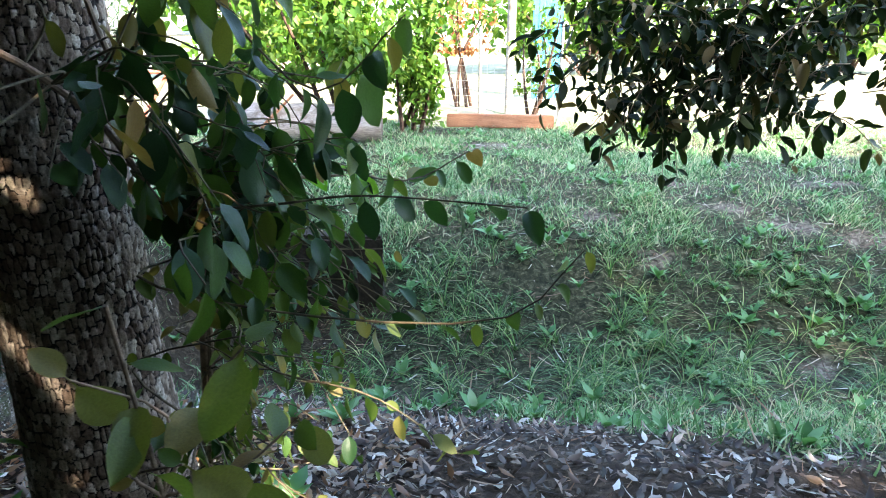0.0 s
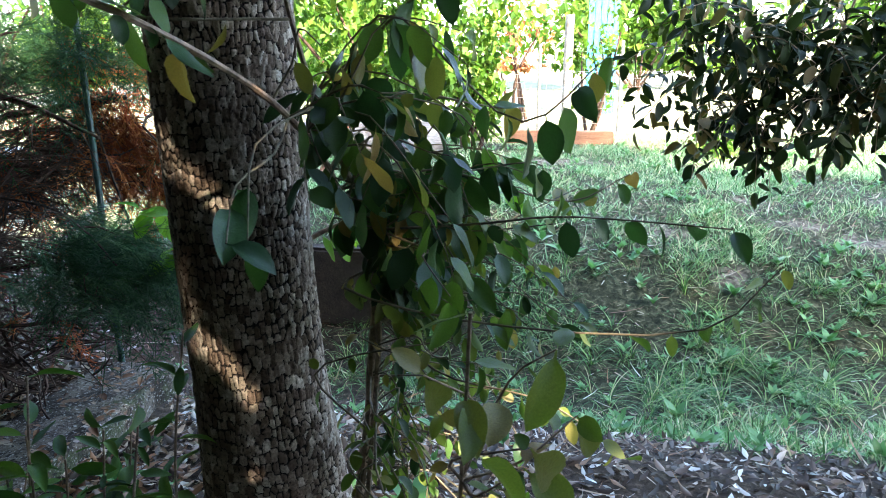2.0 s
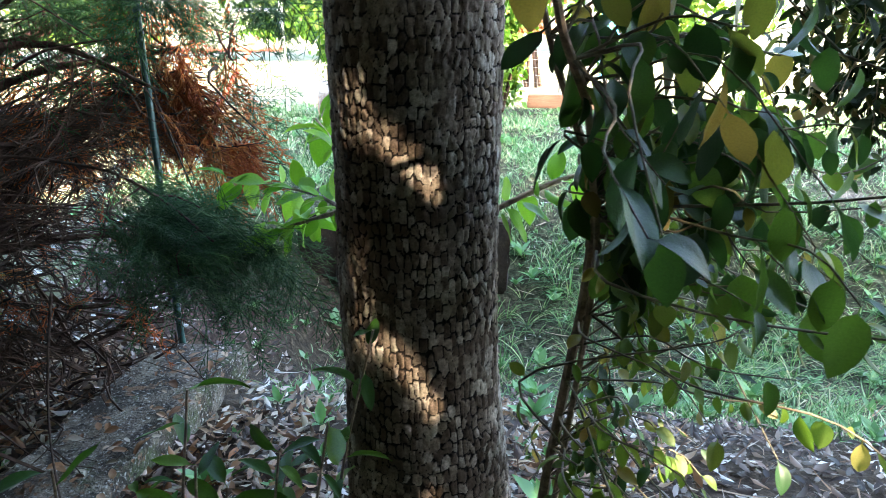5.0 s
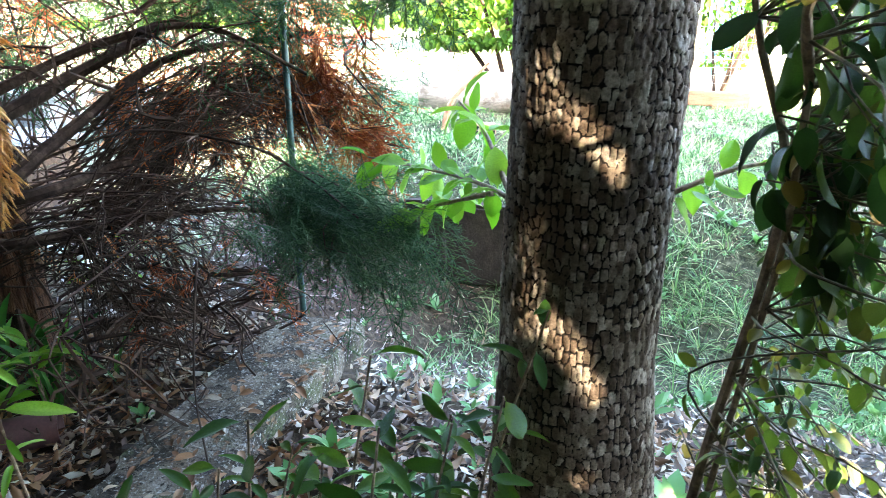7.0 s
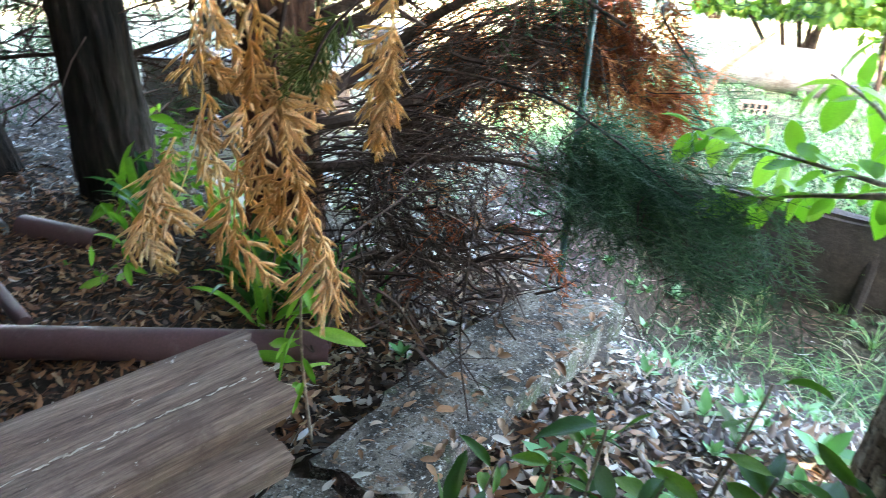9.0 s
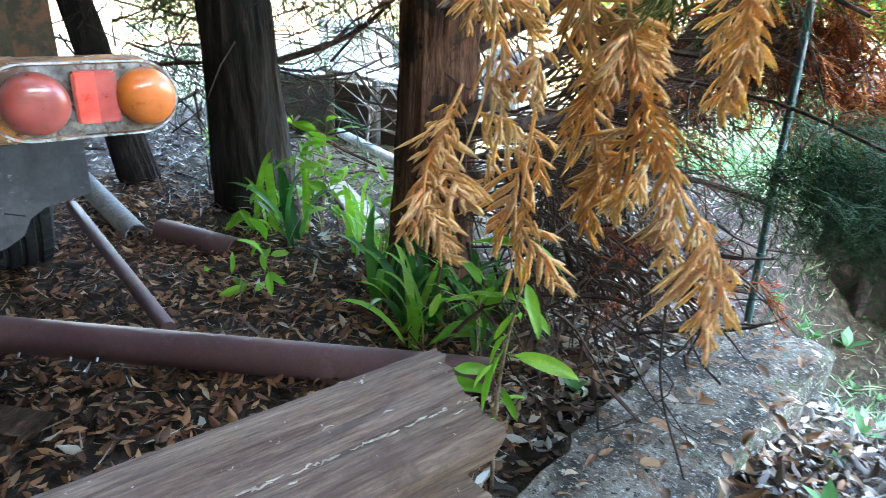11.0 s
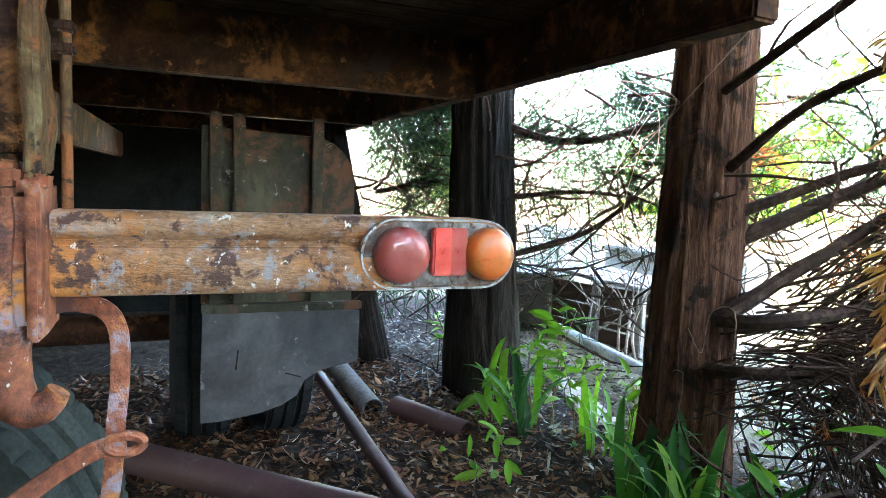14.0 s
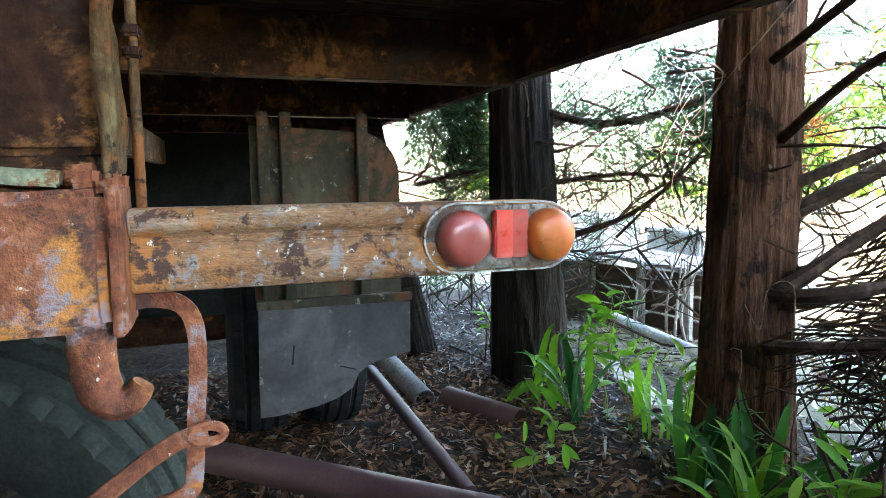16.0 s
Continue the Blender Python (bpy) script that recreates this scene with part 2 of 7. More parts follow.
M["tyre_green"] = surf("mossy tyre rubber", [(0.3, (0.018, 0.022, 0.017)), (0.7, (0.05, 0.056, 0.044))], 7, 0.8, bump=0.3, fine=90, spec=0.25)
M["flap"] = surf("dusty rubber flap", [(0.3, (0.035, 0.033, 0.032)), (0.5, (0.065, 0.062, 0.06)), (0.72, (0.125, 0.12, 0.115))], 4, 0.7, bump=0.25, fine=60, spots=[((0.20, 0.19, 0.18), 30, 0.68, 0.75)], spec=0.3, grain=0.25, warp=0.5)
M["olive"] = surf("olive painted steel guard", [(0.3, (0.014, 0.013, 0.007)), (0.5, (0.042, 0.036, 0.019)), (0.72, (0.105, 0.09, 0.052))], 4, 0.7, (1, 1, 0.6), bump=0.3, spots=[((0.11, 0.045, 0.02), 7, 0.56, 0.68), ((0.018, 0.015, 0.01), 5, 0.58, 0.72), ((0.22, 0.20, 0.16), 22, 0.66, 0.74)], spec=0.25, grain=0.4, warp=0.6)
M["shim"] = surf("faded green paint", [(0.3, (0.20, 0.21, 0.12)), (0.7, (0.38, 0.40, 0.26))], 20, 0.7, bump=0.4, spots=[((0.25, 0.10, 0.04), 30, 0.56, 0.66)])
M["stake"] = surf("green coated steel", [(0.3, (0.012, 0.045, 0.04)), (0.7, (0.03, 0.085, 0.07))], 12, 0.35, bump=0.1)
M["bezel"] = surf("worn white bezel", [(0.3, (0.38, 0.37, 0.34)), (0.7, (0.66, 0.65, 0.62))], 22, 0.6, bump=0.5, spots=[((0.16, 0.11, 0.07), 40, 0.55, 0.66)])
M["log"] = surf("pale smooth log", [(0.3, (0.20, 0.17, 0.145)), (0.7, (0.42, 0.38, 0.345))], 3, 0.8, (0.6, 3, 3), 0.4, 0.01, fine=25, spots=[((0.14, 0.11, 0.085), 3, 0.56, 0.72)])
M["log_end"] = surf("sawn log end", [(0.3, (0.33, 0.19, 0.11)), (0.7, (0.52, 0.34, 0.22))], 9, 0.85)
M["sleeper"] = surf("orange-brown sleeper", [(0.3, (0.24, 0.10, 0.05)), (0.7, (0.45, 0.22, 0.12))], 4, 0.85, (0.7, 5, 5))
M["sleeper_dark"] = surf("dark brown old board", [(0.3, (0.05, 0.028, 0.017)), (0.7, (0.16, 0.095, 0.06))], 5, 0.9, (0.7, 5, 5), bump=0.6)
M["dead_pale"] = surf("bleached dead wood", [(0.3, (0.20, 0.16, 0.13)), (0.7, (0.46, 0.41, 0.36))], 18, 0.85, bump=0.4)
M["brick"] = surf("hollow clay brick", [(0.3, (0.40, 0.22, 0.15)), (0.7, (0.55, 0.34, 0.25))], 12, 0.85)
M["block"] = surf("grey concrete block", [(0.3, (0.24, 0.235, 0.22)), (0.7, (0.40, 0.39, 0.37))], 5, 0.9)
M["wire"] = surf("galvanised wire", [(0.3, (0.22, 0.22, 0.21)), (0.7, (0.4, 0.4, 0.39))], 20, 0.5, metal=0.6)
M["blue"] = surf("blue plastic", [(0.3, (0.03, 0.22, 0.5)), (0.7, (0.06, 0.33, 0.62))], 5, 0.45)
M["red_paint"] = surf("faded red paint", [(0.3, (0.40, 0.08, 0.05)), (0.7, (0.58, 0.18, 0.12))], 10, 0.6)
M["white_paint"] = surf("white painted metal", [(0.3, (0.55, 0.55, 0.55)), (0.7, (0.78, 0.78, 0.77))], 5, 0.5)
M["rock"] = surf("dark mossy stone", [(0.3, (0.022, 0.016, 0.011)), (0.7, (0.075, 0.055, 0.04))], 8, 0.95, bump=0.8, dist=0.02)


def lens_material(name, colour, haze):
    mat, nt = fresh(name)
    n = noise_of(nt, 34, 5, 0.7)
    col = mixed(nt, window(nt, noise_of(nt, 9, 3, 0.6), 0.40, 0.64), colour, haze)
    col = mixed(nt, 0.35, col, ramp(nt, n, [(0.35, (0.5, 0.5, 0.5)), (0.65, (1.25, 1.25, 1.25))]), "MULTIPLY")
    finish(mat, nt, col, ramp(nt, n, [(0.3, (0.22, 0.22, 0.22)), (0.7, (0.55, 0.55, 0.55))]), 0, n, 0.06, 0.002)
    b = nt.nodes["Principled BSDF"]
    b.inputs["Coat Weight"].default_value = 0.5
    b.inputs["Subsurface Weight"].default_value = 0.3
    b.inputs["Subsurface Radius"].default_value = (0.02, 0.004, 0.002)
    return mat


M["lens_red"] = lens_material("faded red lens", (0.36, 0.07, 0.05), (0.31, 0.155, 0.125))
M["lens_amber"] = lens_material("amber lens", (0.66, 0.17, 0.025), (0.52, 0.24, 0.12))
M["lens_reflex_dark"] = lens_material("dull red reflector", (0.55, 0.06, 0.04), (0.5, 0.14, 0.11))
M["pod_plate"] = surf("grimy lamp plate", [(0.3, (0.07, 0.06, 0.05)), (0.52, (0.20, 0.18, 0.155)), (0.7, (0.55, 0.53, 0.49))], 24, 0.7, bump=0.4, spots=[((0.10, 0.05, 0.03), 40, 0.55, 0.66)])
M["lens_reflex"] = lens_material("red reflector", (0.80, 0.07, 0.035), (0.75, 0.16, 0.12))


def bark_material():
    """Squared bark plates, grey on the outside and dark brown in the joints."""
    mat, nt = fresh("squared plate bark")
    plate = nt.nodes.new("ShaderNodeAttribute")
    plate.attribute_name = "plate"
    proud = nt.nodes.new("ShaderNodeAttribute")
    proud.attribute_name = "proud"
    col = ramp(nt, plate.outputs["Fac"], [(0.0, (0.09, 0.06, 0.042)), (0.3, (0.20, 0.148, 0.112)), (0.7, (0.35, 0.28, 0.222)), (1.0, (0.56, 0.49, 0.415))])
    big = noise_of(nt, 5, 5, 0.6)
    fine = noise_of(nt, 130, 4, 0.7)
    col = mixed(nt, 0.85, col, ramp(nt, fine, [(0.3, (0.3, 0.28, 0.26)), (0.7, (1.45, 1.42, 1.38))]), "MULTIPLY")
    col = mixed(nt, window(nt, big, 0.52, 0.72), col, (0.12, 0.085, 0.06))
    col = mixed(nt, window(nt, proud.outputs["Fac"], 0.15, 0.8), (0.010, 0.006, 0.0045), col)
    return finish(mat, nt, col, 0.88, 0, fine, 0.5, 0.004, spec=0.3)


M["bark"] = bark_material()


def ground_material():
    mat, nt = fresh("soil with litter and turf")
    a = noise_of(nt, 1.3, 6, 0.65)
    b = noise_of(nt, 22, 6, 0.7, warp=0.6)
    c = noise_of(nt, 90, 4, 0.7)
    soil = ramp(nt, b, [(0.3, (0.018, 0.012, 0.008)), (0.5, (0.05, 0.034, 0.023)), (0.68, (0.13, 0.09, 0.062)), (0.8, (0.25, 0.20, 0.15))])
    turf = ramp(nt, b, [(0.34, (0.010, 0.012, 0.006)), (0.5, (0.038, 0.042, 0.020)), (0.62, (0.11, 0.11, 0.06)), (0.75, (0.30, 0.26, 0.18))])
    zone = nt.nodes.new("ShaderNodeAttribute")
    zone.attribute_name = "turf"
    col = mixed(nt, zone.outputs["Fac"], soil, turf)
    thatch = nt.nodes.new("ShaderNodeAttribute")
    thatch.attribute_name = "bare"
    col = mixed(nt, thatch.outputs["Fac"], col, ramp(nt, b, [(0.32, (0.03, 0.023, 0.016)), (0.48, (0.13, 0.105, 0.082)), (0.68, (0.40, 0.35, 0.28))]))
    # pale yard tone, also painted on the ground that looks sunlit behind the conifers
    dry = nt.nodes.new("ShaderNodeAttribute")
    dry.attribute_name = "yard"
    col = mixed(nt, dry.outputs["Fac"], col, ramp(nt, a, [(0.3, (0.22, 0.24, 0.10)), (0.6, (0.40, 0.36, 0.24))]))
    col = mixed(nt, 0.4, col, ramp(nt, c, [(0.3, (0.55, 0.55, 0.55)), (0.7, (1.2, 1.2, 1.2))]), "MULTIPLY")
    return finish(mat, nt, col, 0.95, 0, b, 0.8, 0.02, spec=0.2)


M["ground"] = ground_material()

# ---------------------------------------------------------------- geometry helpers


def np_mesh(name, v, f, smooth=True):
    """A mesh from arrays: v (n, 3), f (m, 3 or 4)."""
    v, f = np.asarray(v, np.float32), np.asarray(f, np.int32)
    me = bpy.data.meshes.new(name)
    me.vertices.add(len(v))
    me.vertices.foreach_set("co", v.ravel())
    me.loops.add(f.size)
    me.loops.foreach_set("vertex_index", f.ravel())
    me.polygons.add(len(f))
    me.polygons.foreach_set("loop_start", np.arange(0, f.size, f.shape[1], dtype=np.int32))
    me.polygons.foreach_set("use_smooth", np.full(len(f), smooth))
    me.update(calc_edges=True)
    return me


class Geo:
    """Collects quads (a triangle repeats none: it goes in as tri) into one mesh."""

    def __init__(self):
        self.v, self.f, self.n = [], [], 0

    def add(self, v, f):
        self.v.append(np.asarray(v, float))
        self.f += [tuple(int(i) + self.n for i in q) for q in f]
        self.n += len(v)

    def tube(self, pts, radii, n=7, caps=True, wobble=0.0):
        pts = np.asarray(pts, float)
        radii = np.broadcast_to(np.asarray(radii, float), (len(pts),))
        tan = np.gradient(pts, axis=0)
        tan /= np.linalg.norm(tan, axis=1)[:, None] + 1e-9
        ref = np.array([0.0, 0, 1]) if abs(tan[0, 2]) < 0.9 else np.array([1.0, 0, 0])
        rings = []
        for p, t, r in zip(pts, tan, radii):
            x = np.cross(t, ref)
            x /= np.linalg.norm(x) + 1e-9
            y = np.cross(x, t)
            a = np.linspace(0, 2 * np.pi, n, endpoint=False)
            rr = r * (1 + wobble * rng.uniform(-1, 1, n))
            rings.append(p + np.outer(np.cos(a) * rr, x) + np.outer(np.sin(a) * rr, y))
            ref = y
        m = len(pts)
        f = [(i * n + j, i * n + (j + 1) % n, (i + 1) * n + (j + 1) % n, (i + 1) * n + j) for i in range(m - 1) for j in range(n)]
        if caps:
            f += [tuple(range(n))[::-1], tuple((m - 1) * n + j for j in range(n))]
        self.add(np.vstack(rings), f)
        return self

    def prism(self, outline, depth, mat):
        """An outline in the xy plane, pushed out along z, placed by a matrix."""
        o = np.asarray(outline, float)
        n = len(o)
        v = np.vstack([np.c_[o, np.zeros(n)], np.c_[o, np.full(n, depth)]])
        v = np.array([mat @ Vector(p) for p in v])
        f = [tuple(range(n))[::-1], tuple(range(n, 2 * n))] + [(i, (i + 1) % n, n + (i + 1) % n, n + i) for i in range(n)]
        self.add(v, f)
        return self

    def mesh(self, name, smooth=True, bevel=0.0):
        me = bpy.data.meshes.new(name)
        me.from_pydata(np.vstack(self.v).tolist(), [], self.f)
        if bevel:
            bm = bmesh.new()
            bm.from_mesh(me)
            sharp = [e for e in bm.edges if len(e.link_faces) == 2 and e.calc_face_angle(0) > 0.6]
            bmesh.ops.bevel(bm, geom=sharp, offset=bevel, segments=2, affect="EDGES", clamp_overlap=True)
            bm.to_mesh(me)
            bm.free()
        if smooth:
            me.polygons.foreach_set("use_smooth", np.full(len(me.polygons), True))
            me.set_sharp_from_angle(angle=radians(40))
        me.update()
        return me


def box_mesh(name, size, bevel=0.006, cuts=0, rough=0.0, seed=1):
    """A box standing on z = 0, with worn edges; cuts and rough make its faces uneven."""
    bm = bmesh.new()
    bmesh.ops.create_cube(bm, size=1.0)
    bmesh.ops.scale(bm, vec=size, verts=bm.verts)
    bmesh.ops.translate(bm, vec=(0, 0, size[2] / 2), verts=bm.verts)
    if bevel:
        bmesh.ops.bevel(bm, geom=bm.edges[:], offset=bevel, segments=2, affect="EDGES")
    if cuts:
        bmesh.ops.subdivide_edges(bm, edges=[e for e in bm.edges if e.calc_length() > 2.5 * bevel], cuts=cuts, use_grid_fill=True)
        for v in bm.verts:
            v.co += noise.noise_vector(v.co * 9 + Vector((seed * 7.3, 0, 0))) * rough + noise.noise_vector(v.co * 40) * rough * 0.4
    me = bpy.data.meshes.new(name)
    bm.to_mesh(me)
    bm.free()
    me.polygons.foreach_set("use_smooth", np.full(len(me.polygons), True))
    me.set_sharp_from_angle(angle=radians(40))
    return me


def thing(name, at, label, category, group="", kind="", turn=0.0):
    e = new(name)
    e.empty_display_size = 0.05
    e.matrix_basis = pose(*at, 0, 0, turn)
    return tagged(e, label, category, group, kind)


BASE = {}


def part(name, me, material, parent=None, label="", m=None, kind=""):
    """A mesh as ONE object; its place m is in the world."""
    ob = new(name, me)
    if material and not me.materials:
        me.materials.append(M[material])
    w = m if m is not None else Matrix.Identity(4)
    if parent is not None:
        ob.parent = parent
        base = BASE.get(parent.name)
        if base is None:
            base = parent.matrix_basis.copy()
        ob.matrix_parent_inverse = base.inverted()
    ob.matrix_basis = w
    BASE[ob.name] = w.copy()
    if label:
        ob["label"] = label
    if kind:
        ob["kind"] = kind
    return ob


def single(name, me, material, label, category, m=None, group="", kind=""):
    return tagged(part(name, me, material, None, "", m), label, category, group, kind)


def frames(pos, along, up, size):
    """Matrices (n, 4, 4) with y along, z near up."""
    y = along / (np.linalg.norm(along, axis=1)[:, None] + 1e-9)
    x = np.cross(y, up)
    x /= np.linalg.norm(x, axis=1)[:, None] + 1e-9
    z = np.cross(x, y)
    m = np.zeros((len(pos), 4, 4))
    s = np.broadcast_to(np.asarray(size, float).reshape(-1, 1), (len(pos), 1))
    m[:, :3, 0], m[:, :3, 1], m[:, :3, 2], m[:, :3, 3], m[:, 3, 3] = x * s, y * s, z * s, pos, 1
    return m


def stamp(tv, tf, ms):
    """Copies of a template mesh, joined into one."""
    k = len(tv)
    h = np.c_[tv, np.ones(k)]
    v = np.einsum("nij,kj->nki", ms, h)[:, :, :3].reshape(-1, 3)
    f = (np.asarray(tf)[None] + (np.arange(len(ms)) * k)[:, None, None]).reshape(-1, np.asarray(tf).shape[1])
    return v, f


def leaf_shape(width=0.45, fold=0.10, curl=0.25, rows=6, cols=5, point=0.8, wave=0.02, seed=0, stem=0.12, full=0.85):
    r = np.random.default_rng(seed)
    t = np.linspace(0, 1, rows + 1)
    w = width / 2 * np.sin(np.pi * t ** point) ** full
    w[0], w[-1] = 0.012, 0.006
    u = np.linspace(-1, 1, cols)
    v = []
    for ti, wi in zip(t, w):
        for ui in u:
            z = fold * abs(ui) * wi * 2 - curl * ti ** 2 * 0.5 + wave * math.sin(ti * 9 + ui * 2 + seed) * abs(ui) + r.normal(0, wave * 0.2)
            v.append((ui * wi, stem + ti * (1 - stem), z))
    v += [(-0.01, 0, 0), (0.01, 0, 0)]
    f = [(i * cols + j, i * cols + j + 1, (i + 1) * cols + j + 1, (i + 1) * cols + j) for i in range(rows) for j in range(cols - 1)]
    f.append((rows * cols + cols, rows * cols + cols + 1, cols - 1, 0))
    return np.array(v), np.array(f)


def smooth_line(pts, n):
    """A smooth line of n points through a few."""
    p = np.asarray(pts, float)
    p = np.vstack([2 * p[0] - p[1], p, 2 * p[-1] - p[-2]])
    out = []
    for s in np.linspace(0, len(p) - 3 - 1e-6, n):
        i = int(s)
        t = s - i
        a, b, c, d = p[i:i + 4]
        out.append(0.5 * (2 * b + (c - a) * t + (2 * a - 5 * b + 4 * c - d) * t ** 2 + (3 * b - a - 3 * c + d) * t ** 3))
    return np.array(out)


def lattice(nu, nv, gu, gv, seed):
    """Smooth random field, periodic along u."""
    g = np.random.default_rng(seed).uniform(-1, 1, (gu, gv + 2))
    u, w = np.arange(nu) / nu * gu, np.linspace(0, gv, nv)
    iu, iv = u.astype(int), np.minimum(w.astype(int), gv)
    fu, fv = u - iu, w - iv
    fu, fv = fu * fu * (3 - 2 * fu), fv * fv * (3 - 2 * fv)
    a = g[iu % gu][:, iv] * (1 - fv) + g[iu % gu][:, np.minimum(iv + 1, gv + 1)] * fv
    b = g[(iu + 1) % gu][:, iv] * (1 - fv) + g[(iu + 1) % gu][:, np.minimum(iv + 1, gv + 1)] * fv
    return a * (1 - fu)[:, None] + b * fu[:, None]


def ss(a, b, x):
    t = np.clip((np.asarray(x, float) - a) / (b - a), 0, 1)
    return t * t * (3 - 2 * t)


DITCH_Y = (1.5, 1.9, 2.3, 2.8, 3.2, 3.6, 4.0, 4.4, 4.8, 5.3, 6.0)
DITCH_D = (0.0, 0.06, 0.22, 0.50, 0.66, 0.70, 0.60, 0.40, 0.20, 0.07, 0.0)


def gz(x, y):
    """Height of the ground: level, with a ditch across the lawn's near side."""
    x, y = np.asarray(x, float), np.asarray(y, float)
    dip = np.interp(y + 0.10 * np.sin(1.1 * x), DITCH_Y, DITCH_D) * ss(-2.15, -1.45, x)
    bumps = 0.018 * np.sin(2.3 * x + 1.1) * np.sin(1.9 * y) + 0.014 * np.sin(6.1 * x + 2 * y) * np.sin(5.3 * y - x)
    return -0.05 - dip - 0.05 * ss(-2.4, -3.4, x) + bumps * ss(40, 12, np.hypot(x, y))


def loc(x, y, up=0.0):
    return (x, y, float(gz(x, y)) + up)


def trunk_mesh(name, axis, radii, nu, nv, relief, seed):
    """A trunk round a line of axis points; relief(nu, nv) is the bark's height in metres."""
    line = smooth_line(axis, nv)
    r = np.interp(np.linspace(0, 1, nv), np.linspace(0, 1, len(radii)), radii)
    a = np.arange(nu) / nu * 2 * np.pi
    lump = 1 + 0.05 * lattice(nu, nv, 6, 7, seed)
    rad = r[None] * lump + relief
    v = np.stack([line[None, :, 0] + np.cos(a)[:, None] * rad, line[None, :, 1] + np.sin(a)[:, None] * rad, np.broadcast_to(line[None, :, 2], rad.shape)], -1).reshape(-1, 3)
    i, j = np.meshgrid(np.arange(nu), np.arange(nv - 1), indexing="ij")
    k = (i + 1) % nu
    f = np.stack([i * nv + j, k * nv + j, k * nv + j + 1, i * nv + j + 1], -1).reshape(-1, 4)
    return np_mesh(name, v, f)


def attribute(me, name, values):
    at = me.attributes.new(name, "FLOAT", "POINT")
    at.data.foreach_set("value", np.asarray(values, np.float32).ravel())

# ---------------------------------------------------------------- ground


def build_ground():
    xs = np.concatenate([[-400, -200, -100, -50, -25, -14], np.arange(-9, 7.01, 0.07), [10, 16, 25, 50, 100, 200, 400]])
    ys = np.concatenate([[-400, -200, -100, -50, -20, -8, -4], np.arange(-2, 11.01, 0.07), [14, 18, 25, 50, 100, 200, 400]])
    x, y = np.meshgrid(xs, ys, indexing="ij")
    r = np.random.default_rng(3)
    z = gz(x, y) + r.normal(0, 0.006, x.shape)
    n, m = x.shape
    i, j = np.meshgrid(np.arange(n - 1), np.arange(m - 1), indexing="ij")
    f = np.stack([i * m + j, (i + 1) * m + j, (i + 1) * m + j + 1, i * m + j + 1], -1).reshape(-1, 4)
    me = np_mesh("ground", np.stack([x, y, z], -1).reshape(-1, 3), f)
    attribute(me, "turf", turf(x, y))
    attribute(me, "bare", bare(x, y) * turf(x, y))
    # last term: pale litter behind the conifers, lightened to look sunlit
    attribute(me, "yard", np.maximum(ss(9.0, 11.5, y + 0.25 * np.abs(x)), np.maximum(ss(-6.4, -7.6, x - 0.3 * (y - 3)), 0.8 * ss(2.35, 3.0, y) * ss(-2.3, -2.9, x) * ss(-5.4, -4.7, x))))
    single("ground", me, "ground", "dark soil with leaf litter running into rough green turf", "ground", kind="structure")


EDGE_X = (-3.0, -1.3, -0.8, -0.4, 0.2, 0.6, 0.9, 1.3, 2.0, 6.0)
EDGE_Y = (2.1, 2.1, 2.5, 3.0, 2.6, 2.7, 2.25, 1.9, 1.65, 1.5)


def turf(x, y):
    """How grassy the ground is, 0 to 1."""
    edge = np.interp(x, EDGE_X, EDGE_Y) + 0.07 * np.sin(5.1 * x + 1) + 0.05 * np.sin(13 * x)
    right = ss(-0.15, 0.30, y - edge)
    left = ss(-2.0, -1.4, x + 0.45 * (y - 3.0))
    far = ss(3.6, 4.6, y + 0.3 * (x + 2.5))
    shade = 1 - 0.72 * ss(2.5, 2.9, y) * ss(4.5, 4.0, y) * ss(-0.1, -0.8, x)
    return np.maximum(right * left, far) * shade


BARE = ((1.17, 5.04, 0.22, 0.10), (2.75, 4.95, 0.26, 0.09), (3.4, 4.8, 0.30, 0.10), (2.35, 5.2, 0.20, 0.07), (2.35, 3.62, 0.12, 0.07), (0.4, 5.6, 0.22, 0.06), (3.5, 5.8, 0.3, 0.08), (1.6, 4.55, 0.14, 0.07), (0.6, 7.6, 0.6, 0.16), (2.1, 5.75, 0.2, 0.06))


def bare(x, y):
    """Worn places in the lawn where dry thatch shows, 0 to 1."""
    d = np.zeros(np.shape(x))
    for a, b, u, v in BARE:
        q = np.hypot((x - a) / u, (y - b) / v) + 0.35 * np.sin(17 * x + 5 * y) * np.sin(13 * y - 4 * x) + 0.25 * np.sin(41 * x - 9 * y) * np.sin(37 * y)
        d = np.maximum(d, 1 - ss(0.3, 1.6, q))
    return d


build_ground()


def scatter(n, x0, x1, y0, y1, keep, seed):
    r = np.random.default_rng(seed)
    x, y = r.uniform(x0, x1, n), r.uniform(y0, y1, n)
    k = r.random(n) < keep(x, y)
    return x[k], y[k], r


def clear_of(x, y):
    """Places where nothing grows or lies: under the slab, the trunks and the planks."""
    k = np.hypot(x + 0.78, y - 1.26) > 0.2
    k &= ~((y > 0.75) & (y < 2.36) & (x > -2.06 + 0.11 * (y - 1.1)) & (x < -1.72 + 0.16 * (y - 1.2)))
    k &= np.hypot(x + 2.95, y - 2.09) > 0.17
    return k


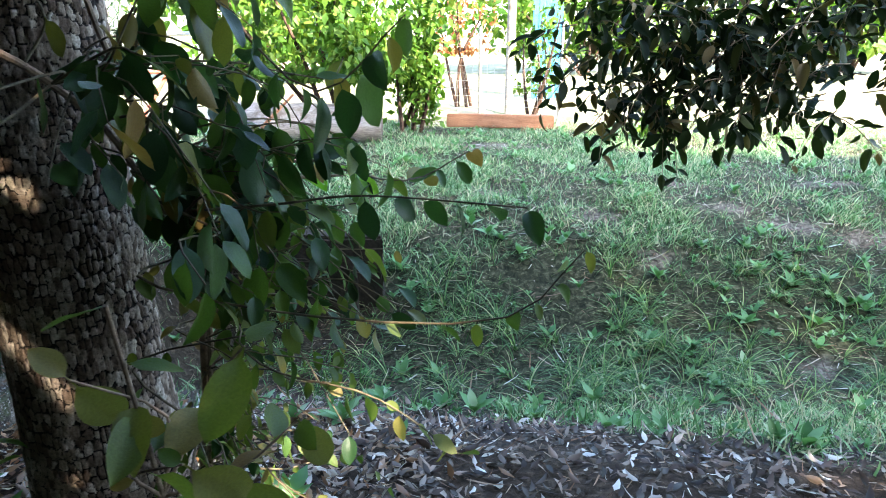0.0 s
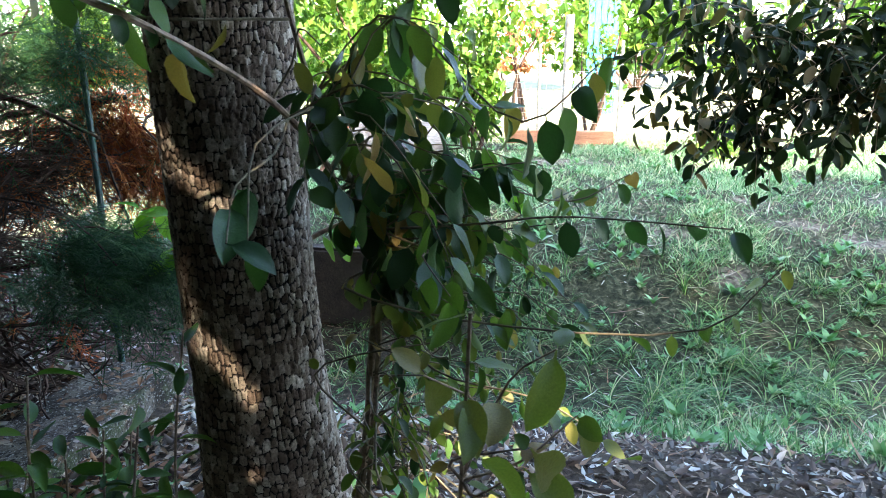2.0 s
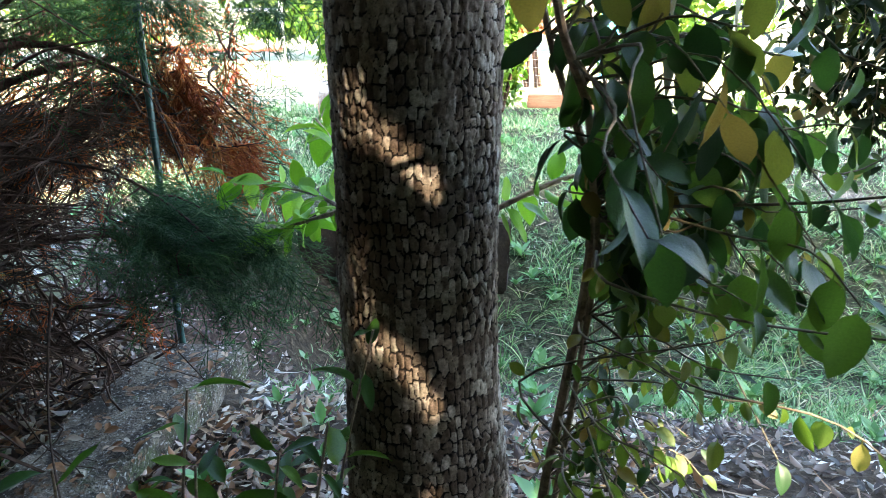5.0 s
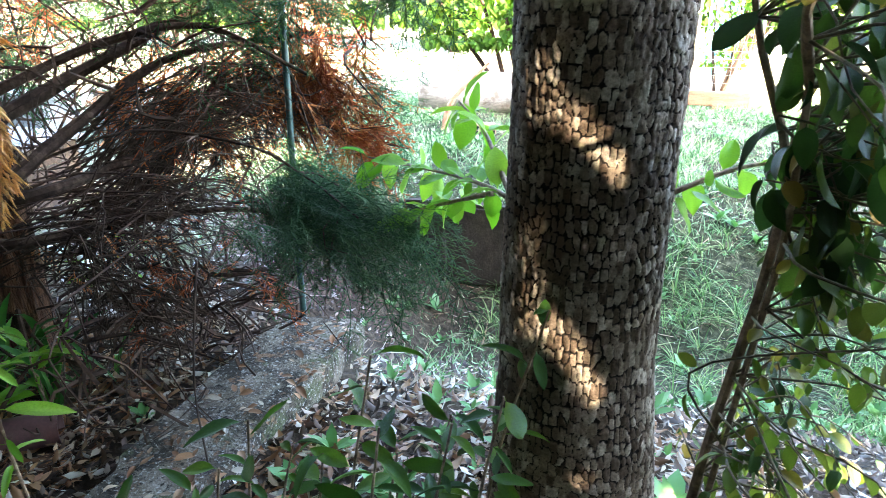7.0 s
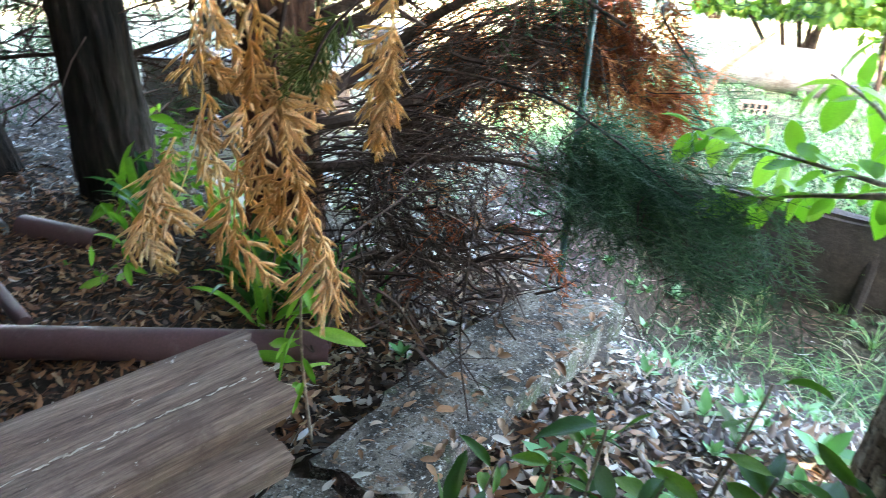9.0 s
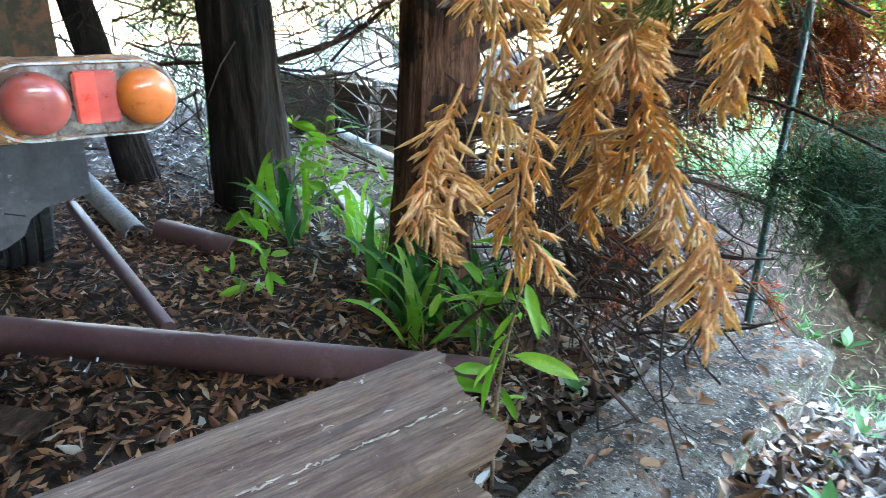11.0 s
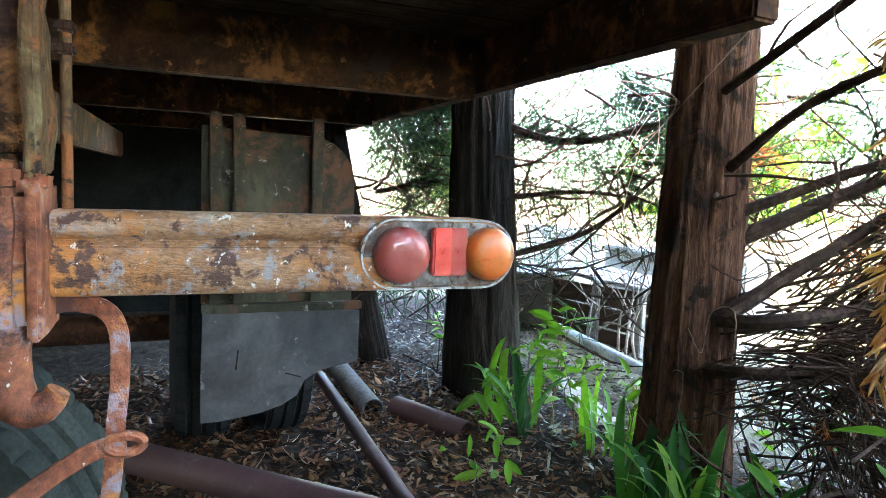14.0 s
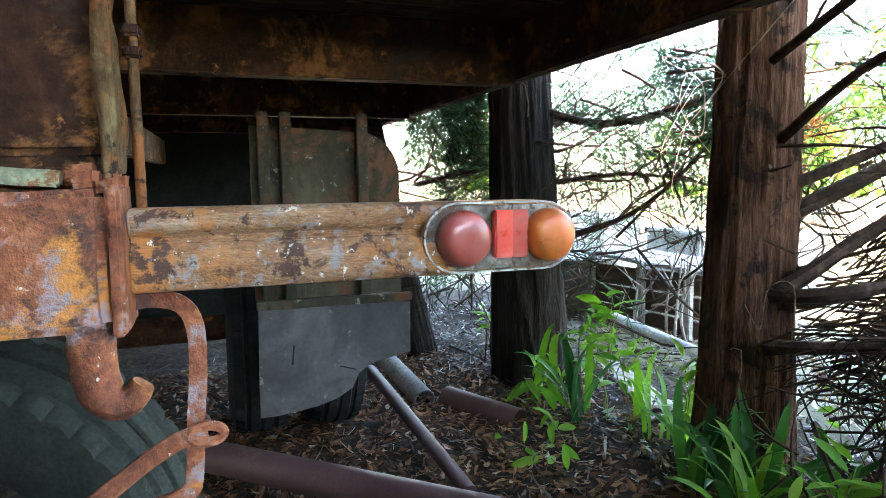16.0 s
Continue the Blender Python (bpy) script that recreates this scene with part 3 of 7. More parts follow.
def blade_shape(rows=4, width=0.075, arch=0.42):
    tv = []
    for t in np.linspace(0, 1, rows):
        w = 0.5 * (1 - t ** 1.6) + 0.03
        tv += [(-w * width, t * 0.92 - 0.25 * t ** 3, arch * t ** 2), (w * width, t * 0.92 - 0.25 * t ** 3, arch * t ** 2)]
    return np.array(tv), np.array([(2 * i, 2 * i + 1, 2 * i + 3, 2 * i + 2) for i in range(rows - 1)])


def build_grass():
    """Short turf of single blades, tufts of long arching ones on the banks, and dry straw."""
    patch = lambda x, y: np.clip(0.5 + 0.8 * np.sin(2.9 * x + 1.7 * np.sin(1.3 * y)) * np.sin(2.3 * y + np.sin(2 * x)) + 0.6 * np.sin(7.1 * x + 2 * np.sin(3 * y)) * np.sin(6.3 * y + x), 0.08, 1)
    bank = lambda x, y: ss(2.9, 3.4, y) * ss(5.0, 4.3, y) * ss(-1.6, -0.8, x)
    for n, y0, y1, floor, rows, wide, seed in ((120000, 1.6, 4.5, 0.06, 4, 0.055, 11), (300000, 4.5, 9.6, 0.30, 3, 0.062, 14)):
        tv, tf = blade_shape(rows, wide)
        x, y, r = scatter(n, -3.5, 6.2, y0, y1, lambda x, y: turf(x, y) * clear_of(x, y) * np.maximum(patch(x, y), floor) * (1 - 0.6 * bare(x, y)) * (1 - 0.85 * bank(x, y)) * np.clip(1.5 - 0.12 * y, 0.3, 0.85), seed)
        n = len(x)
        along = np.c_[r.normal(0, 0.75, (n, 2)), np.ones(n)]
        size = np.clip(r.gamma(3.2, 0.021, n) * (0.7 + 0.6 * patch(x, y)), 0.03, 0.16)
        ang = r.uniform(0, 2 * np.pi, n)
        ms = frames(np.c_[x, y, gz(x, y) - 0.004], along, np.c_[np.cos(ang), np.sin(ang), np.zeros(n)], size)
        v, f = stamp(tv, tf, ms)
        single("grass", np_mesh("grass", v, f), "grass", "rough green lawn grass with dry blades among it", "grass", kind="stuff")
    # tufts
    tv, tf = blade_shape(6, 0.022, 0.75)
    x, y, r = scatter(6200, -2.0, 5.5, 1.7, 8.5, lambda x, y: turf(x, y) * clear_of(x, y) * (1 - bare(x, y)) * (0.20 + 0.80 * bank(x, y)) * np.clip(1.4 * patch(x, y), 0.22, 1), 13)
    k = r.integers(9, 22, len(x))
    cx, cy = np.repeat(x, k), np.repeat(y, k)
    big = np.repeat(r.uniform(0.6, 1.35, len(x)) * (0.6 + 0.55 * bank(x, y)), k)
    n = len(cx)
    ang = r.uniform(0, 2 * np.pi, n)
    lean = r.uniform(0.15, 1.0, n)
    out = np.c_[np.cos(ang) * lean, np.sin(ang) * lean, np.ones(n)]
    px, py = cx + np.cos(ang) * r.uniform(0, 0.025, n), cy + np.sin(ang) * r.uniform(0, 0.025, n)
    ms = frames(np.c_[px, py, gz(px, py) - 0.006], out, np.c_[np.cos(ang), np.sin(ang), np.full(n, -0.6)], big * r.uniform(0.10, 0.26, n))
    v, f = stamp(tv, tf, ms)
    single("long_grass", np_mesh("long_grass", v, f), "grass_long", "long arching grass in tufts on the ditch's banks", "grass", kind="stuff")
    # straw lying flat
    tv, tf = blade_shape()
    x, y, r = scatter(90000, -5.5, 6.0, 0.6, 9.0, lambda x, y: clear_of(x, y) * (0.22 + 0.78 * bare(x, y) + 0.18 * ss(4.4, 4.9, y)), 12)
    n = len(x)
    ang = r.uniform(0, 2 * np.pi, n)
    ms = frames(np.c_[x, y, gz(x, y) + 0.008], np.c_[np.cos(ang), np.sin(ang), r.normal(0, 0.12, n)], np.tile([0.0, 0, 1], (n, 1)), r.gamma(3, 0.032, n))
    v, f = stamp(tv * np.array([0.5, 1, 0.25]), tf, ms)
    single("straw", np_mesh("straw", v, f), "litter", "dry straw and grass stalks lying on the soil", "straw", kind="stuff")


build_grass()


def build_weeds():
    """Low broad-leaved rosettes in the turf, thick along the ditch's near bank."""
    lv, lf = leaf_shape(0.42, 0.12, 0.5, 3, 3, 0.9, 0.03, 2, 0.05)
    strip_y = lambda x: np.interp(x, EDGE_X, EDGE_Y) + 0.22
    keep = lambda x, y: (0.06 + 0.94 * turf(x, y)) * clear_of(x, y) * (1 - 0.7 * bare(x, y)) * (0.10 + 0.45 * (np.sin(3.1 * x) * np.sin(2.7 * y + x) > 0.25) + 0.85 * np.exp(-((y - strip_y(x)) / 0.22) ** 2) + 0.22 * np.exp(-((y - 4.3) / 0.45) ** 2))
    x, y, r = scatter(7000, -3.5, 5.5, 1.6, 9.0, keep, 21)
    sx, sy, _ = scatter(60, -1.75, -0.4, 1.1, 2.3, clear_of, 22)
    x, y = np.r_[x, sx], np.r_[y, sy]
    pos, along, size = [], [], []
    for a, b in zip(x, y):
        k = r.integers(5, 11)
        s = r.gamma(3.2, 0.015)
        off = r.uniform(0, 6.28)
        for i in range(k):
            t = off + i * 6.28 / k + r.normal(0, 0.25)
            pos.append((a, b, 0.01))
            along.append((math.cos(t), math.sin(t), r.uniform(0.5, 2.4)))
            size.append(min(s, 0.11) * r.uniform(0.7, 1.25))
    pos = np.array(pos)
    pos[:, 2] += gz(pos[:, 0], pos[:, 1])
    ms = frames(pos, np.array(along), np.tile([0.0, 0, 1], (len(pos), 1)), np.array(size))
    v, f = stamp(lv, lf, ms)
    single("ground_weeds", np_mesh("ground_weeds", v, f), "weed", "pale green broad-leaved weeds growing in the turf", "weeds", kind="stuff")


build_weeds()


def build_litter():
    """Dry fallen leaves, curled, over the soil."""
    def heap(n, x0, x1, y0, y1, keep, seed, lo, hi, name, label, material="litter"):
        x, y, r = scatter(n, x0, x1, y0, y1, keep, seed)
        vs, fs, base = [], [], 0
        for kind in range(4):
            tv, tf = leaf_shape(0.24 + 0.06 * kind, 0.35 - 0.22 * kind, 0.9 - 0.5 * kind, 3, 3, 0.85, 0.05, kind + 30, 0.05)
            k = np.arange(len(x)) % 4 == kind
            c = k.sum()
            ang = r.uniform(0, 2 * np.pi, c)
            up = np.c_[r.normal(0, 0.4, (c, 2)), np.ones(c)]
            ms = frames(np.c_[x[k], y[k], gz(x[k], y[k]) + r.uniform(0.004, 0.03, c)], np.c_[np.cos(ang), np.sin(ang), r.normal(0, 0.2, c)], up, r.uniform(lo, hi, c))
            v, f = stamp(tv, tf, ms)
            vs.append(v)
            fs.append(f + base)
            base += len(v)
        single(name, np_mesh(name, np.vstack(vs), np.vstack(fs)), material, label, "fallen leaves", kind="stuff")
    soil = lambda x, y: (1 - 0.93 * turf(x, y)) * clear_of(x, y)
    heap(15000, -2.3, 3.4, 0.2, 3.2, soil, 41, 0.025, 0.07, "leaf_mulch", "dark brown mulch of broken leaves covering the soil", "mulch")
    heap(6000, -2.4, 0.3, 0.7, 2.6, lambda x, y: (1 - 0.8 * turf(x, y)) * clear_of(x, y) * ss(0.3, -0.6, x), 43, 0.035, 0.075, "leaf_litter", "thick dry pale and orange leaves beside the concrete slab")
    # the darker mulch colour here stands in for dim light under the conifers
    heap(7500, -6.0, -2.2, 1.9, 4.8, soil, 42, 0.03, 0.065, "leaf_litter", "thin dry brown leaf litter under the conifers", "mulch")
    heap(4000, -2.4, 3.4, -1.8, 0.3, soil, 46, 0.03, 0.07, "leaf_mulch", "dark brown mulch of broken leaves on the path", "mulch")
    heap(420, -2.0, -1.4, 0.9, 1.8, lambda x, y: clear_of(x, y), 45, 0.05, 0.085, "leaf_litter", "broad orange-brown fallen leaves beside the slab", "chips")
    heap(11000, -5.2, -2.1, 0.0, 2.6, lambda x, y: soil(x, y) * ss(2.6, 1.6, y), 44, 0.028, 0.065, "leaf_crumbs", "crumbled brown and orange leaves under the truck", "chips")


build_litter()

# ---------------------------------------------------------------- broad-leaved tree
LEAVES = []
for s in range(5):
    lv, lf = leaf_shape(0.46 + 0.05 * (s % 3), 0.05 + 0.04 * s, 0.1 + 0.14 * s, 7, 5, 0.90, 0.018, s, full=0.62)
    LEAVES.append((lv, lf))


def leaf_meshes(name, material, stretch=1.0):
    out = []
    for lv, lf in LEAVES:
        me = np_mesh(name, lv * np.array([stretch, 1, 1]), lf)
        me.materials.append(M[material])
        out.append(me)
    return out


LEAF = leaf_meshes("leaf", "leaf")
LEAF_SIDE = leaf_meshes("side_leaf", "leaf_bright", 0.95)
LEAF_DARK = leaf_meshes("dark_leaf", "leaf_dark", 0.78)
LEAF_BRIGHT = leaf_meshes("bright_leaf", "leaf_bright", 0.62)
LEAF_SUNNY = leaf_meshes("sunny_leaf", "leaf_sunny")
LEAF_SEEDLING = leaf_meshes("seedling_leaf", "leaf_seedling", 0.6)
LEAF_LANCE = leaf_meshes("lance_leaf", "leaf_bright", 0.42)
LEAF_DRY = leaf_meshes("dry_leaf", "dry_leaf", 0.8)


def leafy(parent, line, n, lo, hi, meshes, r, droop=0.6, start=0.12, out=0.8, name="leaf", label="", shy=True):
    """Leaves alternately along a twig, hanging by droop."""
    line = np.asarray(line)
    seg = np.linspace(start, 1, n)
    for i, s in enumerate(seg):
        q = s * (len(line) - 1)
        k = min(int(q), len(line) - 2)
        p = line[k] + (line[k + 1] - line[k]) * (q - k)
        t = line[k + 1] - line[k]
        t = t / (np.linalg.norm(t) + 1e-9)
        a = i * 2.4 + r.normal(0, 0.5)
        x = np.cross(t, (0.3, 0.2, 1))
        x /= np.linalg.norm(x) + 1e-9
        side = math.cos(a) * x + math.sin(a) * np.cross(t, x)
        d = t * 0.45 + side * out + np.array([0, 0, -droop]) + r.normal(0, 0.2, 3)
        up = np.array([0, 0, 1.0]) + r.normal(0, 0.5, 3) - 0.4 * d
        size = r.uniform(lo * 0.75, hi * 1.05)
        if shy and in_gap(p + d / np.linalg.norm(d) * size * 0.55):
            continue
        m = frames(p[None], d[None], up[None], size)[0]
        part(name, meshes[r.integers(len(meshes))], None, parent, label, Matrix(m.tolist()))


def squared_bark(nu, nv, circ, height, seed):
    """Bark plates: relief, a value for each plate, and how proud the bark stands."""
    cu, cv = round(circ / 0.0132), round(height / 0.0225)
    r = np.random.default_rng(seed)
    jit = r.uniform(-0.36, 0.36, (cu, cv, 2))
    tone = r.uniform(0, 1, (cu, cv))
    rise = r.uniform(0.6, 1.2, (cu, cv))
    u, w = np.meshgrid(np.arange(nu) / nu * cu, np.linspace(0, cv - 1e-4, nv), indexing="ij")
    u = u + 0.40 * lattice(nu, nv, cu // 3, cv // 4, seed + 1) + 0.10 * lattice(nu, nv, cu * 2, cv * 2, seed + 6)
    w = w + 0.40 * lattice(nu, nv, cu // 3, cv // 3, seed + 2) + 0.10 * lattice(nu, nv, cu * 2, cv * 2, seed + 7)
    iu, iv = np.floor(u).astype(int), np.floor(w).astype(int)
    best, second = np.full(u.shape, 9.0), np.full(u.shape, 9.0)
    bt, br = np.zeros(u.shape), np.zeros(u.shape)
    for du in (-1, 0, 1):
        for dv in (-1, 0, 1):
            a, b = (iu + du) % cu, np.clip(iv + dv, 0, cv - 1)
            dist = np.maximum(np.abs(iu + du + 0.5 + jit[a, b, 0] - u), np.abs(iv + dv + 0.5 + jit[a, b, 1] - w)) * 0.95 + 0.05 * np.hypot(iu + du + 0.5 + jit[a, b, 0] - u, iv + dv + 0.5 + jit[a, b, 1] - w)
            near = dist < best
            second = np.where(near, best, np.minimum(second, dist))
            bt, br = np.where(near, tone[a, b], bt), np.where(near, rise[a, b], br)
            best = np.where(near, dist, best)
    crack = 0.05 + 0.07 * lattice(nu, nv, cu // 3, cv // 3, seed + 4)
    proud = np.clip((second - best - crack) / 0.11, 0, 1)
    relief = proud ** 0.45 * br * 0.0045 + 0.0017 * lattice(nu, nv, 140, 220, seed + 3)
    return relief, bt, proud


main_tree = thing("broadleaf_tree", loc(-0.78, 1.262), "broad-leaved tree with a trunk of squared grey bark plates", "tree")
nu, nv = 380, 560
rel, tone, proud = squared_bark(nu, nv, 0.9, 1.75, 5)
me = trunk_mesh("trunk", [(-0.735, 1.275, -0.18), (-0.75, 1.266, 0.10), (-0.765, 1.262, 0.40), (-0.777, 1.262, 0.82), (-0.778, 1.262, 1.2), (-0.775, 1.262, 1.57)], [0.235, 0.205, 0.172, 0.146, 0.140, 0.139, 0.138], nu, nv, rel, 9)
attribute(me, "plate", tone)
attribute(me, "proud", proud)
part("trunk", me, "bark", main_tree, "grey-brown squared bark with dark joints")
g = Geo()
g.tube(smooth_line([(-0.775, 1.262, 1.5), (-0.77, 1.26, 2.2), (-0.74, 1.24, 3.0)], 8), np.linspace(0.138, 0.11, 8), 16)
g.tube(smooth_line([(-0.74, 1.24, 2.9), (-0.2, 0.6, 3.6), (0.9, -0.3, 4.3), (2.0, -1.0, 4.7)], 12), np.linspace(0.09, 0.03, 12), 8)
g.tube(smooth_line([(-0.74, 1.24, 2.9), (-1.4, 0.6, 3.7), (-2.4, -0.2, 4.4), (-3.2, -1.2, 4.9)], 12), np.linspace(0.08, 0.03, 12), 8)
g.tube(smooth_line([(-0.74, 1.24, 2.95), (-0.5, 2.0, 3.7), (0.3, 3.0, 4.5), (1.0, 3.6, 5.0)], 12), np.linspace(0.08, 0.03, 12), 8)
part("limb", g.mesh("limb"), "conifer_bark", main_tree)

# gaps in the crown, as the sunlit places beneath it: (centre, half sizes along x and z or y, slope)
FLECKS = []


def fleck(p, a, b, lean=0.0):
    FLECKS.append((Vector(p), a, b, lean))


sun_x = Vector((0, 0, 1)).cross(sun_to).normalized()
sun_y = sun_to.cross(sun_x).normalized()


def in_gap(p):
    """Whether a leaf at p would shade the lit bands of the trunk."""
    for q, a, b, lean in FLECKS[:TRUNK_LIT]:
        d = Vector(p) - q
        u, w = d.dot(sun_x), d.dot(sun_y)
        if d.dot(sun_to) > 0.05 and (u / (a + 0.04)) ** 2 + ((w - lean * u) / (b + 0.05)) ** 2 < 1:
            return True
    return False


def lets_light(ms, margin):
    """Which leaves of a crown stand clear of every lit spot."""
    a = ms[:, :3, :3]
    size = np.linalg.norm(a[:, :, 1], axis=1)
    inv = np.transpose(a, (0, 2, 1)) / size[:, None, None] ** 2
    d = inv @ np.array(sun_to)
    clear = np.ones(len(ms), bool)
    for q, half, _, _ in FLECKS:
        o = np.einsum("nij,nj->ni", inv, np.array(q) - ms[:, :3, 3])
        s = -o[:, 2] / np.where(np.abs(d[:, 2]) < 1e-4, 1e-4, d[:, 2])
        x, y = o[:, 0] + s * d[:, 0], o[:, 1] + s * d[:, 1]
        clear &= np.abs(x) / 0.27 + np.abs(y - 0.5) / 0.5 > 1 + (half + margin) / (np.clip(np.abs(d[:, 2]) * size, 0.3, 1) * size * 0.24)
    return clear


# points kept out of the sun by unseen leaf clumps added above them
SHADE_PLUGS = ((-0.74, 1.10, 0.42), (-0.70, 1.08, 0.30), (-0.80, 1.08, 0.34), (-1.76, 0.60, 0.96), (-1.70, 0.75, 1.05), (-2.62, 1.66, 0.24), (-2.21, 2.06, 0.05), (-3.36, 2.08, 0.26), (-2.4, 2.3, 0.25), (-1.62, 0.66, 0.86), (-2.7, 1.8, 0.3), (-1.9, 1.0, 0.3))


def build_crown():
    """The unseen crown overhead: leaf clumps placed for shade, open where the sun comes through."""
    r = np.random.default_rng(51)
    n, m = 36000, 13000
    c = np.c_[r.uniform(-5.6, 3.8, 380), r.uniform(-4.8, 0.3, 380), r.uniform(2.7, 5.0, 380)]
    p = c[r.integers(0, 380, n)] + r.normal(0, 0.42, (n, 3))
    # extra clumps added to block sky light left of the trunk
    over = np.c_[r.uniform(-2.5, -0.1, 190), r.uniform(0.5, 3.4, 190), r.uniform(2.6, 4.4, 190)]
    p = np.vstack([p, over[r.integers(0, 190, 20000)] + r.normal(0, 0.36, (20000, 3))])
    n += 20000
    p[:, 2] = np.maximum(p[:, 2], 2.25)
    # holes cut for sky light on the near litter and sun on the yard
    open_sky = np.hypot((p[:, 0] + 1.4) / 0.72, (p[:, 1] + 0.05) / 0.66) < 1
    lee = np.array(sun_to) / sun_to[2]
    sx, sy = p[:, 0] - lee[0] * (p[:, 2] + 0.2), p[:, 1] - lee[1] * (p[:, 2] + 0.2)
    open_sky |= (sx < -3.8) & (sy > 5.5)
    p = p[~open_sky]
    n = len(p)
    # added tree out of view: leaves set along sun rays to shade the lawn
    k = r.uniform(19.0, 25.0, m)
    ground = np.c_[r.uniform(-3.4, 5.6, m), r.uniform(0.5, 9.1, m)]
    ground[:, 1] -= 2.2 * ss(1.2, 2.4, ground[:, 0]) * ss(5.5, 8.5, ground[:, 1])
    to = np.array(sun_to) / sun_to[2]
    p = np.vstack([p, np.c_[ground + to[None, :2] * k[:, None], k]])
    tall = np.arange(n + m) >= n
    n += m
    tv = np.array([(0, 0, 0), (0.27, 0.5, 0), (0, 1, 0), (-0.27, 0.5, 0)])
    tf = np.array([(0, 1, 2), (0, 2, 3)])
    ms = frames(p, r.normal(0, 1, (n, 3)) * (1, 1, 0.4), r.normal(0, 0.5, (n, 3)) + (0, 0, 1), r.uniform(0.22, 0.38, n))
    keep = lets_light(ms, 0.0)
    ms, tall = ms[keep], tall[keep]
    # small leaves added to trim the sunlight close round each gap
    for i, (q, a, b, lean) in enumerate(FLECKS):
        c = 1500 if i >= TRUNK_LIT else 700
        u, w = r.normal(0, 0.26, c), r.normal(0, 0.26, c)
        near_p = np.array(q) + np.outer(u, sun_x) + np.outer(w, sun_y) + np.outer(r.uniform(2.4, 4.6, c) / sun_to[2] * 0.75, sun_to)
        small = frames(near_p, r.normal(0, 1, (c, 3)), np.array(sun_to) + r.normal(0, 0.4, (c, 3)), r.uniform(0.05, 0.11, c))
        ok = (near_p[:, 2] > 2.0) & lets_light(small, 0.0)
        ms, tall = np.vstack([ms, small[ok]]), np.r_[tall, np.zeros(ok.sum(), bool)]
    for q in SHADE_PLUGS:
        c = 420
        near_p = np.array(q) + np.outer(r.normal(0, 0.17, c), sun_x) + np.outer(r.normal(0, 0.17, c), sun_y) + np.outer(r.uniform(2.4, 4.8, c) / sun_to[2], sun_to)
        small = frames(near_p, r.normal(0, 1, (c, 3)), np.array(sun_to) + r.normal(0, 0.4, (c, 3)), r.uniform(0.09, 0.17, c))
        ok = lets_light(small, 0.0)
        ms, tall = np.vstack([ms, small[ok]]), np.r_[tall, np.zeros(ok.sum(), bool)]
    part("crown", np_mesh("crown", *stamp(tv, tf, ms[~tall])), "leaf_crown", main_tree, "unseen crown overhead, placed to shade the ground", kind="stuff")
    c = np.mean(ms[tall][:, :3, 3], axis=0)
    t = thing("shade_tree", loc(c[0], c[1]), "tall unseen tree added to half shade the lawn", "tree")
    g = Geo().tube(smooth_line([(c[0], c[1], -0.3), (c[0] + 0.2, c[1], 10.0), (c[0], c[1] + 0.2, 24.0)], 10), np.linspace(0.45, 0.1, 10), 12)
    part("trunk", g.mesh("trunk"), "conifer_bark", t)
    part("crown", np_mesh("crown", *stamp(tv, tf, ms[tall])), "leaf_crown", t, "crown leaves set to shade the lawn", kind="stuff")


for run in (
    (((-0.869, 1.141, 1.18), 0.006), ((-0.853, 1.131, 1.138), 0.010), ((-0.83, 1.12, 1.106), 0.011), ((-0.793, 1.113, 1.075), 0.012), ((-0.756, 1.114, 1.037), 0.015), ((-0.725, 1.122, 0.985), 0.012)),
    (((-0.915, 1.20, 0.85), 0.018), ((-0.885, 1.16, 0.80), 0.022), ((-0.845, 1.128, 0.745), 0.014), ((-0.81, 1.115, 0.715), 0.015), ((-0.777, 1.112, 0.672), 0.019), ((-0.75, 1.117, 0.612), 0.017), ((-0.74, 1.12, 0.585), 0.008)),
):
    for (q0, s0), (q1, s1) in zip(run, run[1:]):
        for k in (0.0, 0.33, 0.67):
            half = 0.25 * (s0 + (s1 - s0) * k)
            fleck(Vector(q0).lerp(Vector(q1), k), half, half)
TRUNK_LIT = len(FLECKS)
for x, y, size in ((-4.4, 4.3, 0.3), (-3.2, 4.2, 0.3), (-3.8, 4.7, 0.3), (-4.9, 4.9, 0.4), (-3.4, 5.4, 0.45)):
    fleck((x, y, -0.05), size, size)
fleck((-1.90, 0.82, 1.12), 0.012, 0.012)
fleck((-0.20, 0.46, 1.03), 0.010, 0.010)
fleck((-0.13, 0.50, 0.92), 0.010, 0.010)
fleck((-0.14, 0.98, 0.62), 0.06, 0.06)
fleck((-0.22, 0.95, 0.50), 0.05, 0.05)
fleck((-0.05, 0.88, 0.88), 0.035, 0.035)
fleck((0.05, 0.92, 0.55), 0.06, 0.06)
fleck((-0.10, 0.90, 0.74), 0.030, 0.030)
fleck((-0.35, 0.98, 1.02), 0.018, 0.018)
build_crown()


